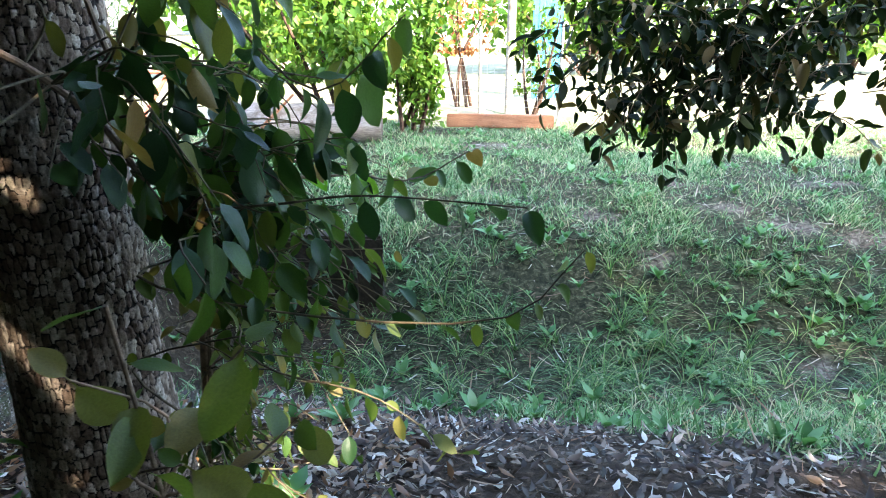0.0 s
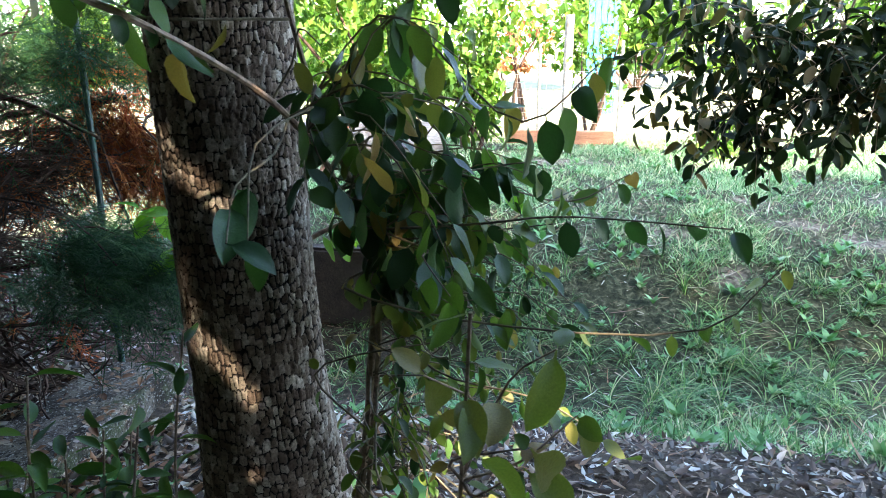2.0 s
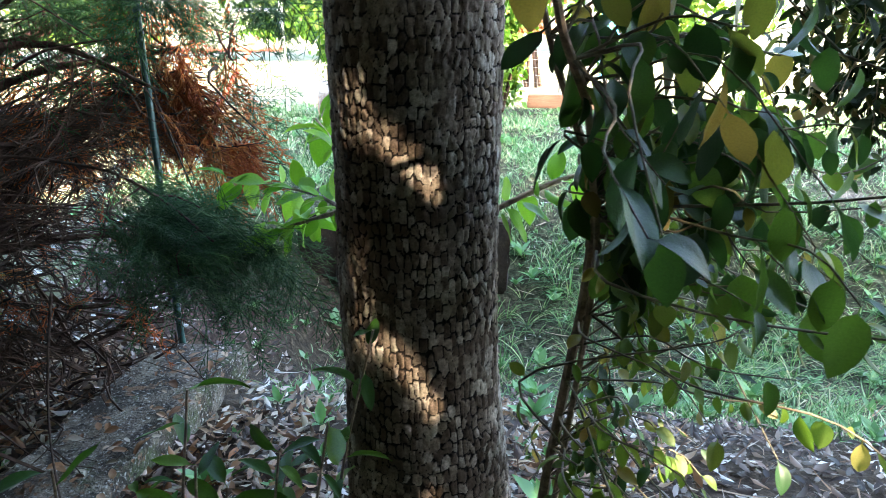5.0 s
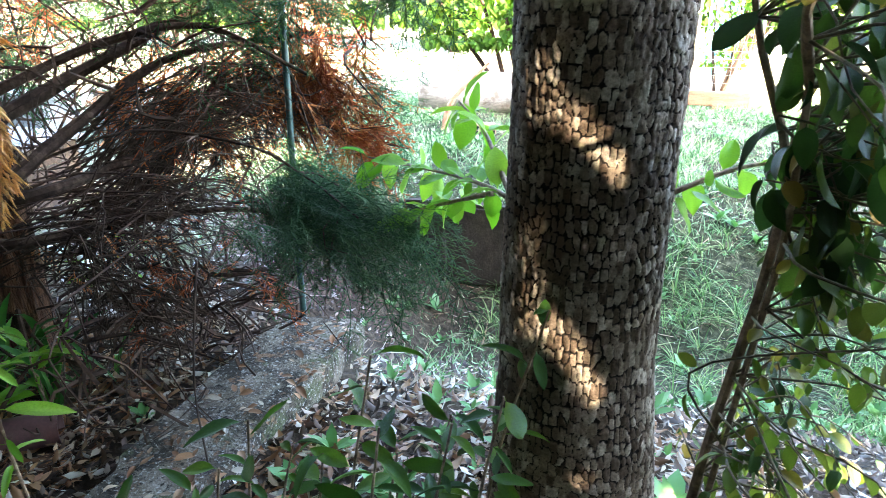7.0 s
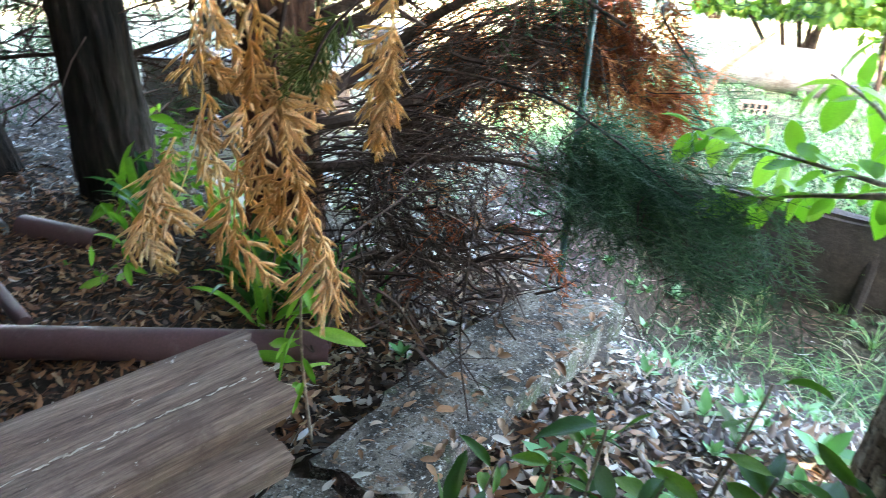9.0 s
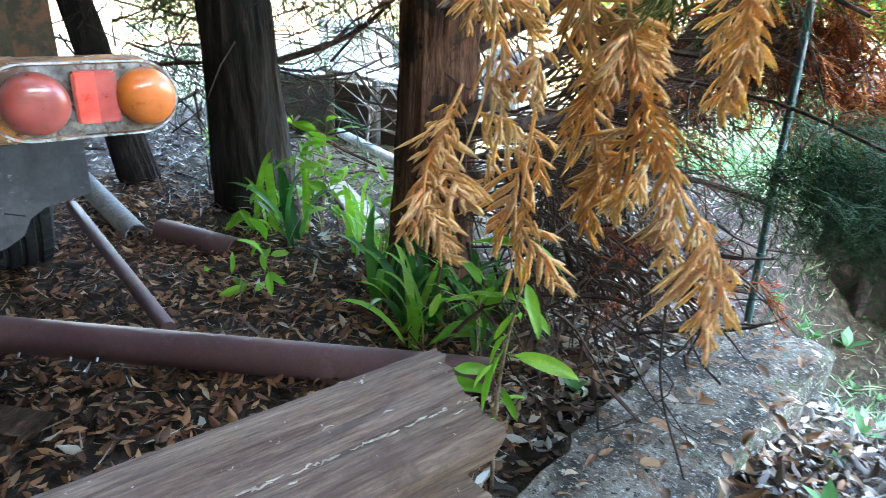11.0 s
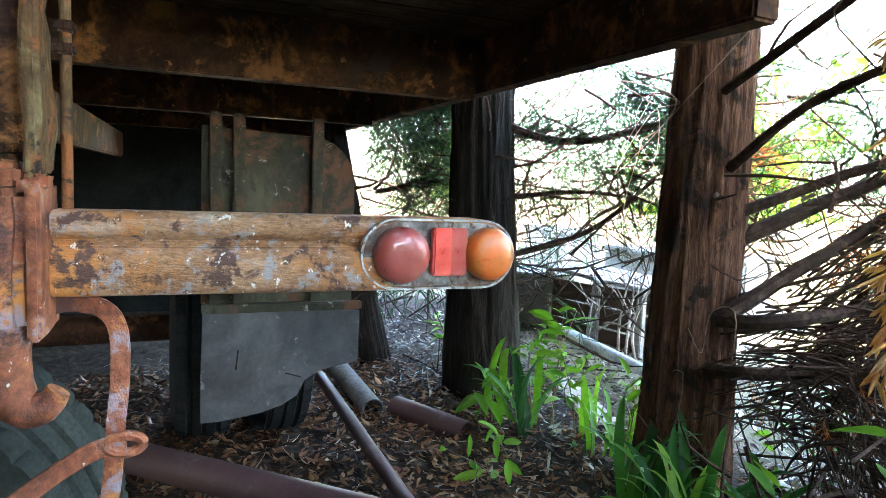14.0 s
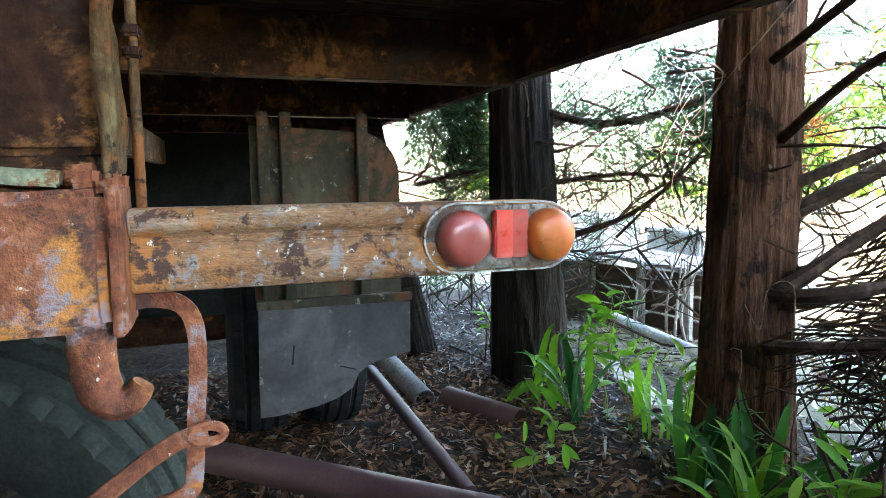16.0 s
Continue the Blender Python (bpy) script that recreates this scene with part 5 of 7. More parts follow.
limb(con, [(-2.9, 2.1, 0.78), (-2.83, 2.16, 0.83), (-2.65, 2.41, 0.98), (-2.41, 2.65, 1.14), (-2.1, 2.88, 1.30)], 0.036, 0.014, 1, 16)
limb(con, [(-2.9, 2.05, 0.52), (-2.77, 2.05, 0.61), (-2.63, 2.26, 0.78), (-2.37, 2.55, 1.02), (-1.85, 2.81, 1.11)], 0.034, 0.010, 2, 18)
limb(con, [(-2.9, 2.05, 0.55), (-2.63, 2.01, 0.59), (-2.41, 2.34, 0.68), (-2.15, 2.66, 0.91), (-1.98, 2.80, 0.90), (-1.75, 2.8, 0.72)], 0.027, 0.009, 3, 20)
limb(con, [(-2.9, 2.05, 0.38), (-2.67, 1.95, 0.43), (-2.46, 2.16, 0.44), (-2.14, 2.44, 0.44), (-1.8, 2.6, 0.36)], 0.026, 0.007, 4, 22)
limb(con, [(-2.85, 2.05, 1.05), (-2.55, 1.9, 1.22), (-2.2, 1.75, 1.33), (-1.8, 1.6, 1.55)], 0.018, 0.007, 5, 14)
limb(con, [(-2.85, 2.0, 1.3), (-2.4, 1.7, 1.42), (-2.0, 1.3, 1.45), (-1.75, 0.9, 1.35), (-1.70, 0.8, 1.30)], 0.015, 0.006, 6, 0)
limb(con, [(-2.85, 2.1, 0.9), (-2.5, 2.3, 1.08), (-2.1, 2.35, 1.15), (-1.7, 2.3, 1.0)], 0.022, 0.006, 7, 16)
limb(con2, [(-4.2, 2.2, 1.28), (-3.95, 2.45, 1.2), (-3.7, 2.75, 1.28), (-3.3, 3.0, 1.5)], 0.026, 0.008, 8, 14)
limb(con2, [(-4.15, 2.25, 0.6), (-3.9, 2.6, 0.75), (-3.7, 2.8, 1.0), (-3.5, 2.9, 1.3)], 0.018, 0.006, 9, 14)
limb(con2, [(-4.2, 2.2, 0.9), (-4.1, 2.9, 0.95), (-3.9, 3.6, 0.85)], 0.018, 0.005, 10, 14)
limb(con3, [(-5.0, 2.0, 0.9), (-4.8, 2.5, 1.0), (-4.5, 3.1, 0.95)], 0.016, 0.005, 11, 16)
limb(con3, [(-5.05, 2.0, 0.5), (-4.7, 2.3, 0.55), (-4.4, 2.8, 0.5)], 0.014, 0.005, 12, 16)
limb(con, [(-2.95, 2.15, 1.2), (-3.2, 2.7, 1.25), (-3.4, 3.2, 1.1), (-3.6, 3.7, 0.9)], 0.02, 0.005, 13, 16)

# dead drooping bough over the stake: a tangle of twigs with rusty and green sprays


def tangle(tree, n, centre, spread, seed, length=0.45, way=(0.5, 0.2, -0.35), name="dead_twig"):
    r = np.random.default_rng(seed)
    g = Geo()
    for i in range(n):
        p = np.array(centre) + r.normal(0, 1, 3) * np.array(spread)
        d = np.array(way) + r.normal(0, 0.55, 3)
        d /= np.linalg.norm(d)
        q = p + d * length * r.uniform(0.4, 1.2)
        m = (p + q) / 2 + r.normal(0, 0.05, 3)
        for e in (p, m, q):
            e[2] = max(e[2], float(gz(e[0], e[1])) + 0.01)
        g.tube(smooth_line([p, m, q], 5), np.linspace(0.005, 0.0015, 5) * r.uniform(0.5, 1.8), 4, False)
    return part(name, g.mesh(name), "twig_dead", tree, "tangle of dead brown twigs", kind="stuff")




def sheaf(tree, n, root, to, spread, seed, arch=0.2, fall=0.25, thick=0.0022, loose=(0.13, 0.13, 0.10)):
    """A dead bough's long thin strands, fanned out from its root and drooping at their ends."""
    r = np.random.default_rng(seed)
    g = Geo()
    for i in range(n):
        p = np.array(root) + r.normal(0, 1, 3) * loose
        q = np.array(to) + np.clip(r.normal(0, 1, 3), -1.8, 1.8) * np.array(spread)
        k = r.uniform(0.55, 1.0)
        a = p + (q - p) * 0.45 * k + np.array([0, 0, arch * r.uniform(0.3, 1.1)]) + r.normal(0, 0.04, 3)
        b = p + (q - p) * k + r.normal(0, 0.03, 3)
        e = b + (q - p) * 0.18 + np.array([0, 0, -fall * r.uniform(0.1, 1.0)]) + r.normal(0, 0.04, 3)
        for w in (a, b, e):
            w[2] = max(w[2], float(gz(w[0], w[1])) + 0.012)
        line = smooth_line([p, a, b, e], 11)
        g.tube(line, np.linspace(1.5, 0.4, 11) * thick * r.uniform(0.6, 1.5), 4, False)
        for j in range(3):
            c = line[r.integers(4, 11)]
            d = (e - a) / np.linalg.norm(e - a) + r.normal(0, 0.5, 3) - (0, 0, 0.3)
            tip = c + d * r.uniform(0.05, 0.16)
            tip[2] = max(tip[2], float(gz(tip[0], tip[1])) + 0.01)
            g.tube([c, (c + tip) / 2 + r.normal(0, 0.01, 3), tip], np.array([0.7, 0.55, 0.3]) * thick, 3, False)
    return part("dead_bough", g.mesh("dead_bough"), "twig_dead", tree, "dead bough of drooping brown twigs", kind="stuff")


sheaf(con, 150, (-2.52, 2.36, 0.52), (-2.06, 2.62, 0.86), (0.11, 0.08, 0.10), 21, 0.16, 0.34)
sheaf(con, 110, (-2.62, 2.10, 0.46), (-2.14, 2.46, 0.50), (0.14, 0.12, 0.10), 22, 0.07, 0.22)
sheaf(con, 90, (-2.60, 2.05, 0.34), (-2.20, 2.02, 0.28), (0.12, 0.18, 0.10), 23, 0.12, 0.22)
sheaf(con, 50, (-2.35, 2.55, 0.78), (-1.92, 2.74, 0.98), (0.12, 0.06, 0.08), 61, 0.10, 0.3)
sprays(con, 22, (-1.80, 2.30, 1.30), (0.16, 0.14, 0.06), 0.24, SPRAY_GREEN, 69, (0.5, -0.2, -0.3))
tangle(con, 170, (-2.35, 2.05, 0.20), (0.22, 0.25, 0.12), 62, 0.35)
tangle(con, 90, (-2.2, 2.15, 0.10), (0.22, 0.25, 0.06), 63, 0.35, (0.4, -0.3, 0))
limb(con, [(-2.0, 1.95, 0.42), (-1.93, 1.78, 0.30), (-1.86, 1.62, 0.14), (-1.72, 1.42, 0.06)], 0.005, 0.0025, 64, 2, 0.12, 0.0)
tangle(con2, 120, (-3.7, 3.0, 0.55), (0.5, 0.4, 0.35), 25, 0.5, (0.3, 0.3, 0.3))
tangle(con3, 150, (-4.9, 2.9, 0.7), (0.5, 0.5, 0.4), 26, 0.5, (0.3, 0.3, 0.2))
tangle(con, 60, (-2.4, 2.5, 1.0), (0.35, 0.3, 0.2), 27, 0.4, (0.6, 0.3, 0.0))

sprays(con, 70, (-2.02, 2.80, 0.98), (0.18, 0.07, 0.11), 0.25, SPRAY_RUST, 31, (0.3, 0, -0.8), 0.4)
sprays(con, 30, (-1.97, 2.82, 1.22), (0.12, 0.06, 0.14), 0.24, SPRAY_RUST, 32, (0.2, 0, -0.8), 0.4)
sprays(con, 42, (-1.72, 2.74, 0.74), (0.10, 0.06, 0.05), 0.22, SPRAY_RUST, 33, (0.8, 0, -0.5), 0.35)
sprays(con, 46, (-2.42, 2.62, 0.86), (0.12, 0.08, 0.10), 0.24, SPRAY_RUST, 34, (-0.3, 0, -0.9), 0.4)
sprays(con, 30, (-1.84, 2.72, 0.98), (0.07, 0.05, 0.10), 0.22, SPRAY_RUST, 50, (0.3, 0, -0.8), 0.4)
sprays(con, 16, (-2.15, 2.2, 0.42), (0.25, 0.2, 0.10), 0.14, SPRAY_RUST, 51)
sprays(con, 110, (-1.43, 1.74, 0.68), (0.12, 0.12, 0.055), 0.20, SPRAY_GREEN, 35, (0.8, -0.1, -0.45), 0.45)
sprays(con, 110, (-1.62, 2.02, 0.68), (0.10, 0.13, 0.06), 0.20, SPRAY_GREEN, 36, (0.7, -0.2, -0.5), 0.45)
sprays(con, 24, (-1.74, 2.16, 0.66), (0.07, 0.10, 0.05), 0.25, SPRAY_GREEN, 65, (0.5, -0.3, -0.7), 0.35)
limb(con, [(-2.85, 2.1, 0.62), (-2.4, 2.25, 0.78), (-1.9, 2.15, 0.78), (-1.6, 1.95, 0.74), (-1.35, 1.7, 0.70)], 0.007, 0.003, 66, 10, 0.2)
sprays(con, 24, (-1.68, 2.92, 0.84), (0.10, 0.08, 0.10), 0.26, SPRAY_GREEN, 37, (0.7, 0, -0.2))
sprays(con, 40, (-2.5, 2.9, 1.32), (0.4, 0.25, 0.10), 0.35, SPRAY_GREEN, 38)
sprays(con, 30, (-1.7, 2.6, 1.35), (0.35, 0.2, 0.08), 0.32, SPRAY_GREEN, 39)
sprays(con2, 70, (-3.75, 3.0, 1.3), (0.45, 0.3, 0.22), 0.35, SPRAY_FAR, 40)
sprays(con2, 60, (-3.85, 2.95, 1.25), (0.32, 0.22, 0.14), 0.30, SPRAY_GREEN, 141, (0.4, 0.2, -0.4))
sprays(con2, 8, (-3.3, 2.9, 1.2), (0.12, 0.12, 0.10), 0.2, SPRAY_RUST, 41)
sprays(con3, 70, (-5.05, 2.2, 1.2), (0.20, 0.25, 0.20), 0.36, SPRAY_FAR, 52)
sprays(con, 70, (-2.05, 2.65, 1.42), (0.28, 0.20, 0.12), 0.34, SPRAY_GREEN, 55, (0.5, 0, -0.4))
sprays(con2, 90, (-4.2, 3.1, 1.5), (0.35, 0.25, 0.16), 0.36, SPRAY_FAR, 56, (0.4, 0.2, -0.5))
sprays(con2, 60, (-3.9, 3.2, 1.1), (0.35, 0.25, 0.10), 0.34, SPRAY_FAR, 57, (0.4, 0.2, -0.4))
sprays(con3, 70, (-4.95, 2.45, 1.75), (0.25, 0.20, 0.12), 0.36, SPRAY_FAR, 58)
sprays(con3, 150, (-5.5, 2.55, 1.5), (0.32, 0.22, 0.17), 0.40, SPRAY_FAR, 59)
sprays(con3, 90, (-5.1, 2.2, 1.58), (0.25, 0.30, 0.20), 0.38, SPRAY_FAR, 54)
sprays(con3, 40, (-4.85, 2.6, 0.95), (0.20, 0.25, 0.15), 0.34, SPRAY_FAR, 53)
sprays(con3, 90, (-5.0, 3.0, 1.30), (0.6, 0.5, 0.3), 0.4, SPRAY_FAR, 42)
sprays(con3, 24, (-5.8, 3.3, 1.0), (0.5, 0.6, 0.45), 0.45, SPRAY_FAR, 43)
sprays(con2, 50, (-3.6, 3.4, 1.75), (0.7, 0.5, 0.2), 0.4, SPRAY_FAR, 45)
sprays(con, 14, (-2.2, 2.1, 0.36), (0.22, 0.22, 0.10), 0.10, SPRAY_RUST, 46)

def conifer_crown(tree, at, wide, z0, z1, n, seed):
    """Dense upper crown: drooping flat sprays round the trunk."""
    r = np.random.default_rng(seed)
    k = r.uniform(0, 1, n)
    a = r.uniform(0, 2 * np.pi, n)
    d = wide * (1 - 0.7 * k) * r.uniform(0.15, 1, n) ** 0.6
    p = np.c_[at[0] + np.cos(a) * d, at[1] + np.sin(a) * d, z0 + (z1 - z0) * k - 0.12 * d]
    k2 = beside_truck(p)
    p0, a, n = p[k2], a[k2], int(k2.sum())
    tv, tf = [], []
    for i in range(9):
        t, side = (0.08 + 0.1 * i, (-1) ** i) if i else (0.0, 0)
        p, d = np.array([0, t, -0.3 * t * t]), np.array([side * 0.75, 0.65 if i else 1.0, -0.3])
        w = np.array([0.65, -side * 0.75, 0.0]) * 0.07 if i else np.array([0.05, 0, 0])
        e = p + d * (0.55 * (1 - t) + 0.12 if i else 1.0)
        n0 = len(tv)
        tv += [p - w * 0.4, p + w * 0.4, (p + e) / 2 + w, e, (p + e) / 2 - w]
        tf += [(n0, n0 + 1, n0 + 2), (n0, n0 + 2, n0 + 4), (n0 + 4, n0 + 2, n0 + 3)]
    tv, tf = np.array(tv), np.array(tf)
    ms = frames(p0, np.c_[np.cos(a), np.sin(a), r.normal(-0.3, 0.3, n)], r.normal(0, 0.3, (n, 3)) + (0, 0, 1), r.uniform(0.4, 0.7, n))
    part("crown", np_mesh("crown", *stamp(tv, tf, ms)), "needle", tree, "dark green drooping crown", kind="stuff")


conifer_crown(con, (-2.95, 2.09), 1.3, 3.0, 6.0, 600, 1)
conifer_crown(con2, (-4.35, 2.15), 1.5, 3.0, 6.2, 900, 2)
conifer_crown(con3, (-5.6, 1.8), 1.6, 2.5, 5.6, 1700, 3)

tangle(con2, 110, (-3.6, 2.9, 1.15), (0.5, 0.35, 0.25), 28, 0.5, (0.6, 0.2, 0.05))
tangle(con3, 120, (-4.7, 2.7, 1.15), (0.4, 0.4, 0.3), 29, 0.5, (0.6, 0.2, 0.0))

sprays(con3, 80, (-5.5, 2.3, 0.85), (0.45, 0.35, 0.35), 0.4, SPRAY_FAR, 47)
sprays(con3, 20, (-6.3, 2.6, 0.6), (0.5, 0.5, 0.4), 0.45, SPRAY_FAR, 48)
tangle(con3, 110, (-5.2, 2.9, 0.35), (0.6, 0.4, 0.25), 67, 0.5, (0.4, 0.2, 0.0))
sprays(con3, 20, (-5.2, 3.2, 0.55), (0.6, 0.35, 0.3), 0.34, SPRAY_FAR, 68)
tangle(con3, 110, (-5.3, 2.4, 0.6), (0.45, 0.35, 0.35), 30, 0.5, (0.4, 0.2, 0.0))

# golden dead sprays that hang close by
gold = thing("dead_bough", (-1.75, 0.75, 1.4), "hanging bough with golden-brown dead conifer sprays", "branch")
r = np.random.default_rng(91)
for pts, n in (
    ([(-1.934, 0.831, 1.108), (-1.913, 0.824, 1.033), (-1.891, 0.784, 0.945), (-1.886, 0.736, 0.870)], 16),
    ([(-1.903, 0.756, 0.948), (-1.895, 0.693, 0.880), (-1.858, 0.640, 0.812)], 20),
    ([(-1.925, 0.873, 1.110), (-1.902, 0.881, 1.030), (-1.876, 0.863, 0.942)], 12),
    ([(-1.815, 0.822, 1.107), (-1.775, 0.786, 0.975), (-1.725, 0.741, 0.857)], 22),
    ([(-1.760, 0.806, 1.056), (-1.725, 0.786, 0.979), (-1.671, 0.759, 0.899), (-1.613, 0.733, 0.847), (-1.594, 0.687, 0.798)], 30),
    ([(-1.685, 0.970, 1.119), (-1.681, 0.951, 1.055), (-1.681, 0.914, 0.938)], 18),
    ([(-1.953, 0.852, 1.335), (-1.915, 0.827, 1.21), (-1.865, 0.802, 1.085)], 14),
    ([(-1.840, 0.827, 1.335), (-1.815, 0.815, 1.21), (-1.765, 0.802, 1.085)], 14),
    ([(-1.69, 0.927, 1.36), (-1.64, 0.902, 1.235), (-1.615, 0.890, 1.135)], 8),
    ([(-1.846, 0.815, 0.92), (-1.838, 0.79, 0.84), (-1.824, 0.775, 0.775)], 12),
    ([(-1.785, 0.929, 1.122), (-1.782, 0.908, 1.045), (-1.768, 0.887, 0.967)], 14),
    ([(-1.98, 0.95, 1.22), (-1.975, 0.92, 1.10), (-1.95, 0.89, 0.99)], 12),
):
    line = smooth_line(pts, 14)
    b = part("twig", Geo().tube(line, np.linspace(0.0022, 0.001, 14), 6).mesh("twig"), "gold", gold)
    n = max(3, int(n * 0.40))
    for i in range(n):
        k = 1 + int(9 * i / max(n - 1, 1))
        d = (line[min(k + 1, 13)] - line[k - 1]) / np.linalg.norm(line[min(k + 1, 13)] - line[k - 1]) + r.normal(0, 0.6, 3) + (0, 0, -0.7)
        m = frames(line[k][None], d[None], (r.normal(0, 0.45, 3) + (0.5, -0.8, 0.2))[None], r.uniform(0.054, 0.096))[0]
        part("spray", SPRAY_GOLD[r.integers(5)], None, b, "", Matrix(m.tolist()), kind="stuff")
line = smooth_line([(-1.45, 1.0, 1.42), (-1.6, 0.9, 1.36), (-1.83, 0.85, 1.27), (-1.934, 0.831, 1.108)], 10)
part("bough", Geo().tube(line, np.linspace(0.010, 0.004, 10), 7).mesh("bough"), "twig_dead", gold)
for p in ((-1.925, 0.873, 1.11), (-1.815, 0.822, 1.107), (-1.76, 0.806, 1.056), (-1.685, 0.97, 1.119), (-1.785, 0.929, 1.122), (-1.953, 0.852, 1.335), (-1.84, 0.827, 1.335), (-1.69, 0.927, 1.36), (-1.98, 0.95, 1.22)):
    part("twig", Geo().tube(smooth_line([line[3], (line[4] + np.array(p)) / 2 + (0, 0, 0.05), p], 7), 0.003, 6).mesh("twig"), "twig_dead", gold)

SPRAY_FADING = spray_meshes("fading_spray", "needle_pale", 0.03, 0.5, 3, 12)
line = smooth_line([(-1.66, 0.90, 1.16), (-1.69, 0.84, 1.11), (-1.70, 0.805, 1.06)], 8)
b = part("twig", Geo().tube(line, 0.002, 6).mesh("twig"), "twig_dead", gold)
for k in range(6):
    m = frames(line[2 + k][None], (np.array([-0.5, -0.35, -0.55]) + r.normal(0, 0.25, 3))[None], (np.array([0.4, -0.8, 0.4]) + r.normal(0, 0.2, 3))[None], r.uniform(0.07, 0.11))[0]
    part("spray", SPRAY_FADING[k % 4], None, b, "fading yellow-green spray", Matrix(m.tolist()), kind="stuff")

# ---------------------------------------------------------------- slab, stake, planks, pipes


def build_slab(y0, y1, n):
    """A long worn concrete edging, with a broken near end and a chipped side."""
    m = 16
    y = np.linspace(y0, y1, n)
    left, right = -2.075 + 0.135 * (y - 0.8), -1.79 + 0.155 * (y - 0.72)
    left = left + 0.006 * np.sin(9 * y) + 0.006 * np.sin(23 * y) + 0.05 * ss(1.42, 1.36, y) - 0.02
    right = right + 0.006 * np.sin(13 * y + 1) + 0.006 * np.sin(31 * y)
    prof = [(0, -0.12), (0, -0.05), (0, -0.012), (0.03, 0.0)] + [(k, 0.0) for k in np.linspace(0.1, 0.9, m - 8)] + [(0.97, 0.0), (1, -0.012), (1, -0.05), (1, -0.12)]
    v = []
    for a, l, q in zip(y, left, right):
        for t, h in prof:
            z = 0.035 + h + (noise.noise(Vector((t * 3, a * 7, 2))) * 0.010 + noise.noise(Vector((t * 9, a * 25, 5))) * 0.005 if h > -0.05 else 0)
            v.append((l + (q - l) * t, a + 0.03 * noise.noise(Vector((t * 4, a, 9))), z))
    c = len(prof)
    f = [(i * c + j, i * c + j + 1, (i + 1) * c + j + 1, (i + 1) * c + j) for i in range(n - 1) for j in range(c - 1)]
    me = bpy.data.meshes.new("concrete_slab")
    me.from_pydata(v, [], f + [tuple(range(c)), tuple((n - 1) * c + j for j in range(c))[::-1]])
    me.polygons.foreach_set("use_smooth", np.full(len(me.polygons), True))
    me.set_sharp_from_angle(angle=radians(35))
    single("concrete_slab", me, "concrete", "worn gritty concrete edging slab littered with dry leaves", "slab", None, "broken edging slabs")


build_slab(1.105, 2.335, 40)
build_slab(0.70, 1.055, 14)
r = np.random.default_rng(101)
for i in range(120):
    y = r.uniform(0.85, 2.28)
    x = -2.03 + 0.13 * (y - 0.8) + r.uniform(0.03, 0.30)
    m = frames(np.array([[x, y, 0.052]]), np.r_[r.normal(0, 1, 2), 0.05][None], np.r_[r.normal(0, 0.2, 2), 1][None], r.uniform(0.025, 0.065))[0]
    single("fallen_leaf", LEAF_DRY[i % 5], None, "dry fallen leaf lying on the concrete slab", "leaf", Matrix(m.tolist()), "leaves on the slab")

stake = thing("garden_stake", loc(-1.80, 2.345), "dark green coated steel stake standing in the soil", "stake")
g = Geo()
line = smooth_line([(-1.80, 2.345, -0.15), (-1.842, 2.43, 0.40), (-1.879, 2.535, 0.856), (-1.95, 2.70, 1.75)], 26)
g.tube(line, 0.013, 12)
part("pole", g.mesh("pole"), "stake", stake)
for k in range(2, 26, 2):
    part("ring", Geo().tube([line[k] - (0, 0, 0.005), line[k] + (0, 0, 0.005)], 0.0155, 12).mesh("ring"), "stake", stake)


def plank(length, width, thick, seed, split=0.0):
    """A weathered board along +y: uneven top, cracked lengthwise, worn end."""
    n, m = 30, 14
    v = []
    r = np.random.default_rng(seed)
    crack = r.uniform(-0.3, 0.3, 3)
    for i in range(n + 1):
        t = i / n
        for j in range(m + 1):
            u = -1 + 2 * j / m
            groove = sum(0.010 * math.exp(-((u - c - 0.08 * math.sin(5 * t + k)) / 0.05) ** 2) for k, c in enumerate(crack))
            z = thick - groove - 0.012 * abs(u) ** 5 + 0.006 * noise.noise(Vector((u * 9, t * 3, seed)))
            endcut = -0.05 * (1 - abs(u - 0.2)) * (t > 0.97)
            v.append((u * width / 2 * (1 - 0.05 * split * t), -length + length * t + endcut * 0.5 + 0.02 * noise.noise(Vector((u * 6, seed, 3))) * (i == n), z))
    top = len(v)
    for i in range(n + 1):
        t = i / n
        for j in range(m + 1):
            u = -1 + 2 * j / m
            v.append((u * width / 2 * (1 - 0.05 * split * t), -length + length * t - (0.02 if i == n else 0), 0.012 * abs(u) ** 5 + 0.004 * noise.noise(Vector((u * 5, t * 4, seed + 5)))))
    c = m + 1
    f = [(i * c + j, i * c + j + 1, (i + 1) * c + j + 1, (i + 1) * c + j) for i in range(n) for j in range(m)]
    f += [tuple(top + k for k in q[::-1]) for q in f]
    for i in range(n):
        f += [(i * c, (i + 1) * c, top + (i + 1) * c, top + i * c), (i * c + m, top + i * c + m, top + (i + 1) * c + m, (i + 1) * c + m)]
    for j in range(m):
        f += [(j, top + j, top + j + 1, j + 1), (n * c + j, n * c + j + 1, top + n * c + j + 1, top + n * c + j)]
    me = bpy.data.meshes.new("plank")
    me.from_pydata(v, [], f)
    me.polygons.foreach_set("use_smooth", np.full(len(me.polygons), True))
    me.set_sharp_from_angle(angle=radians(45))
    return me


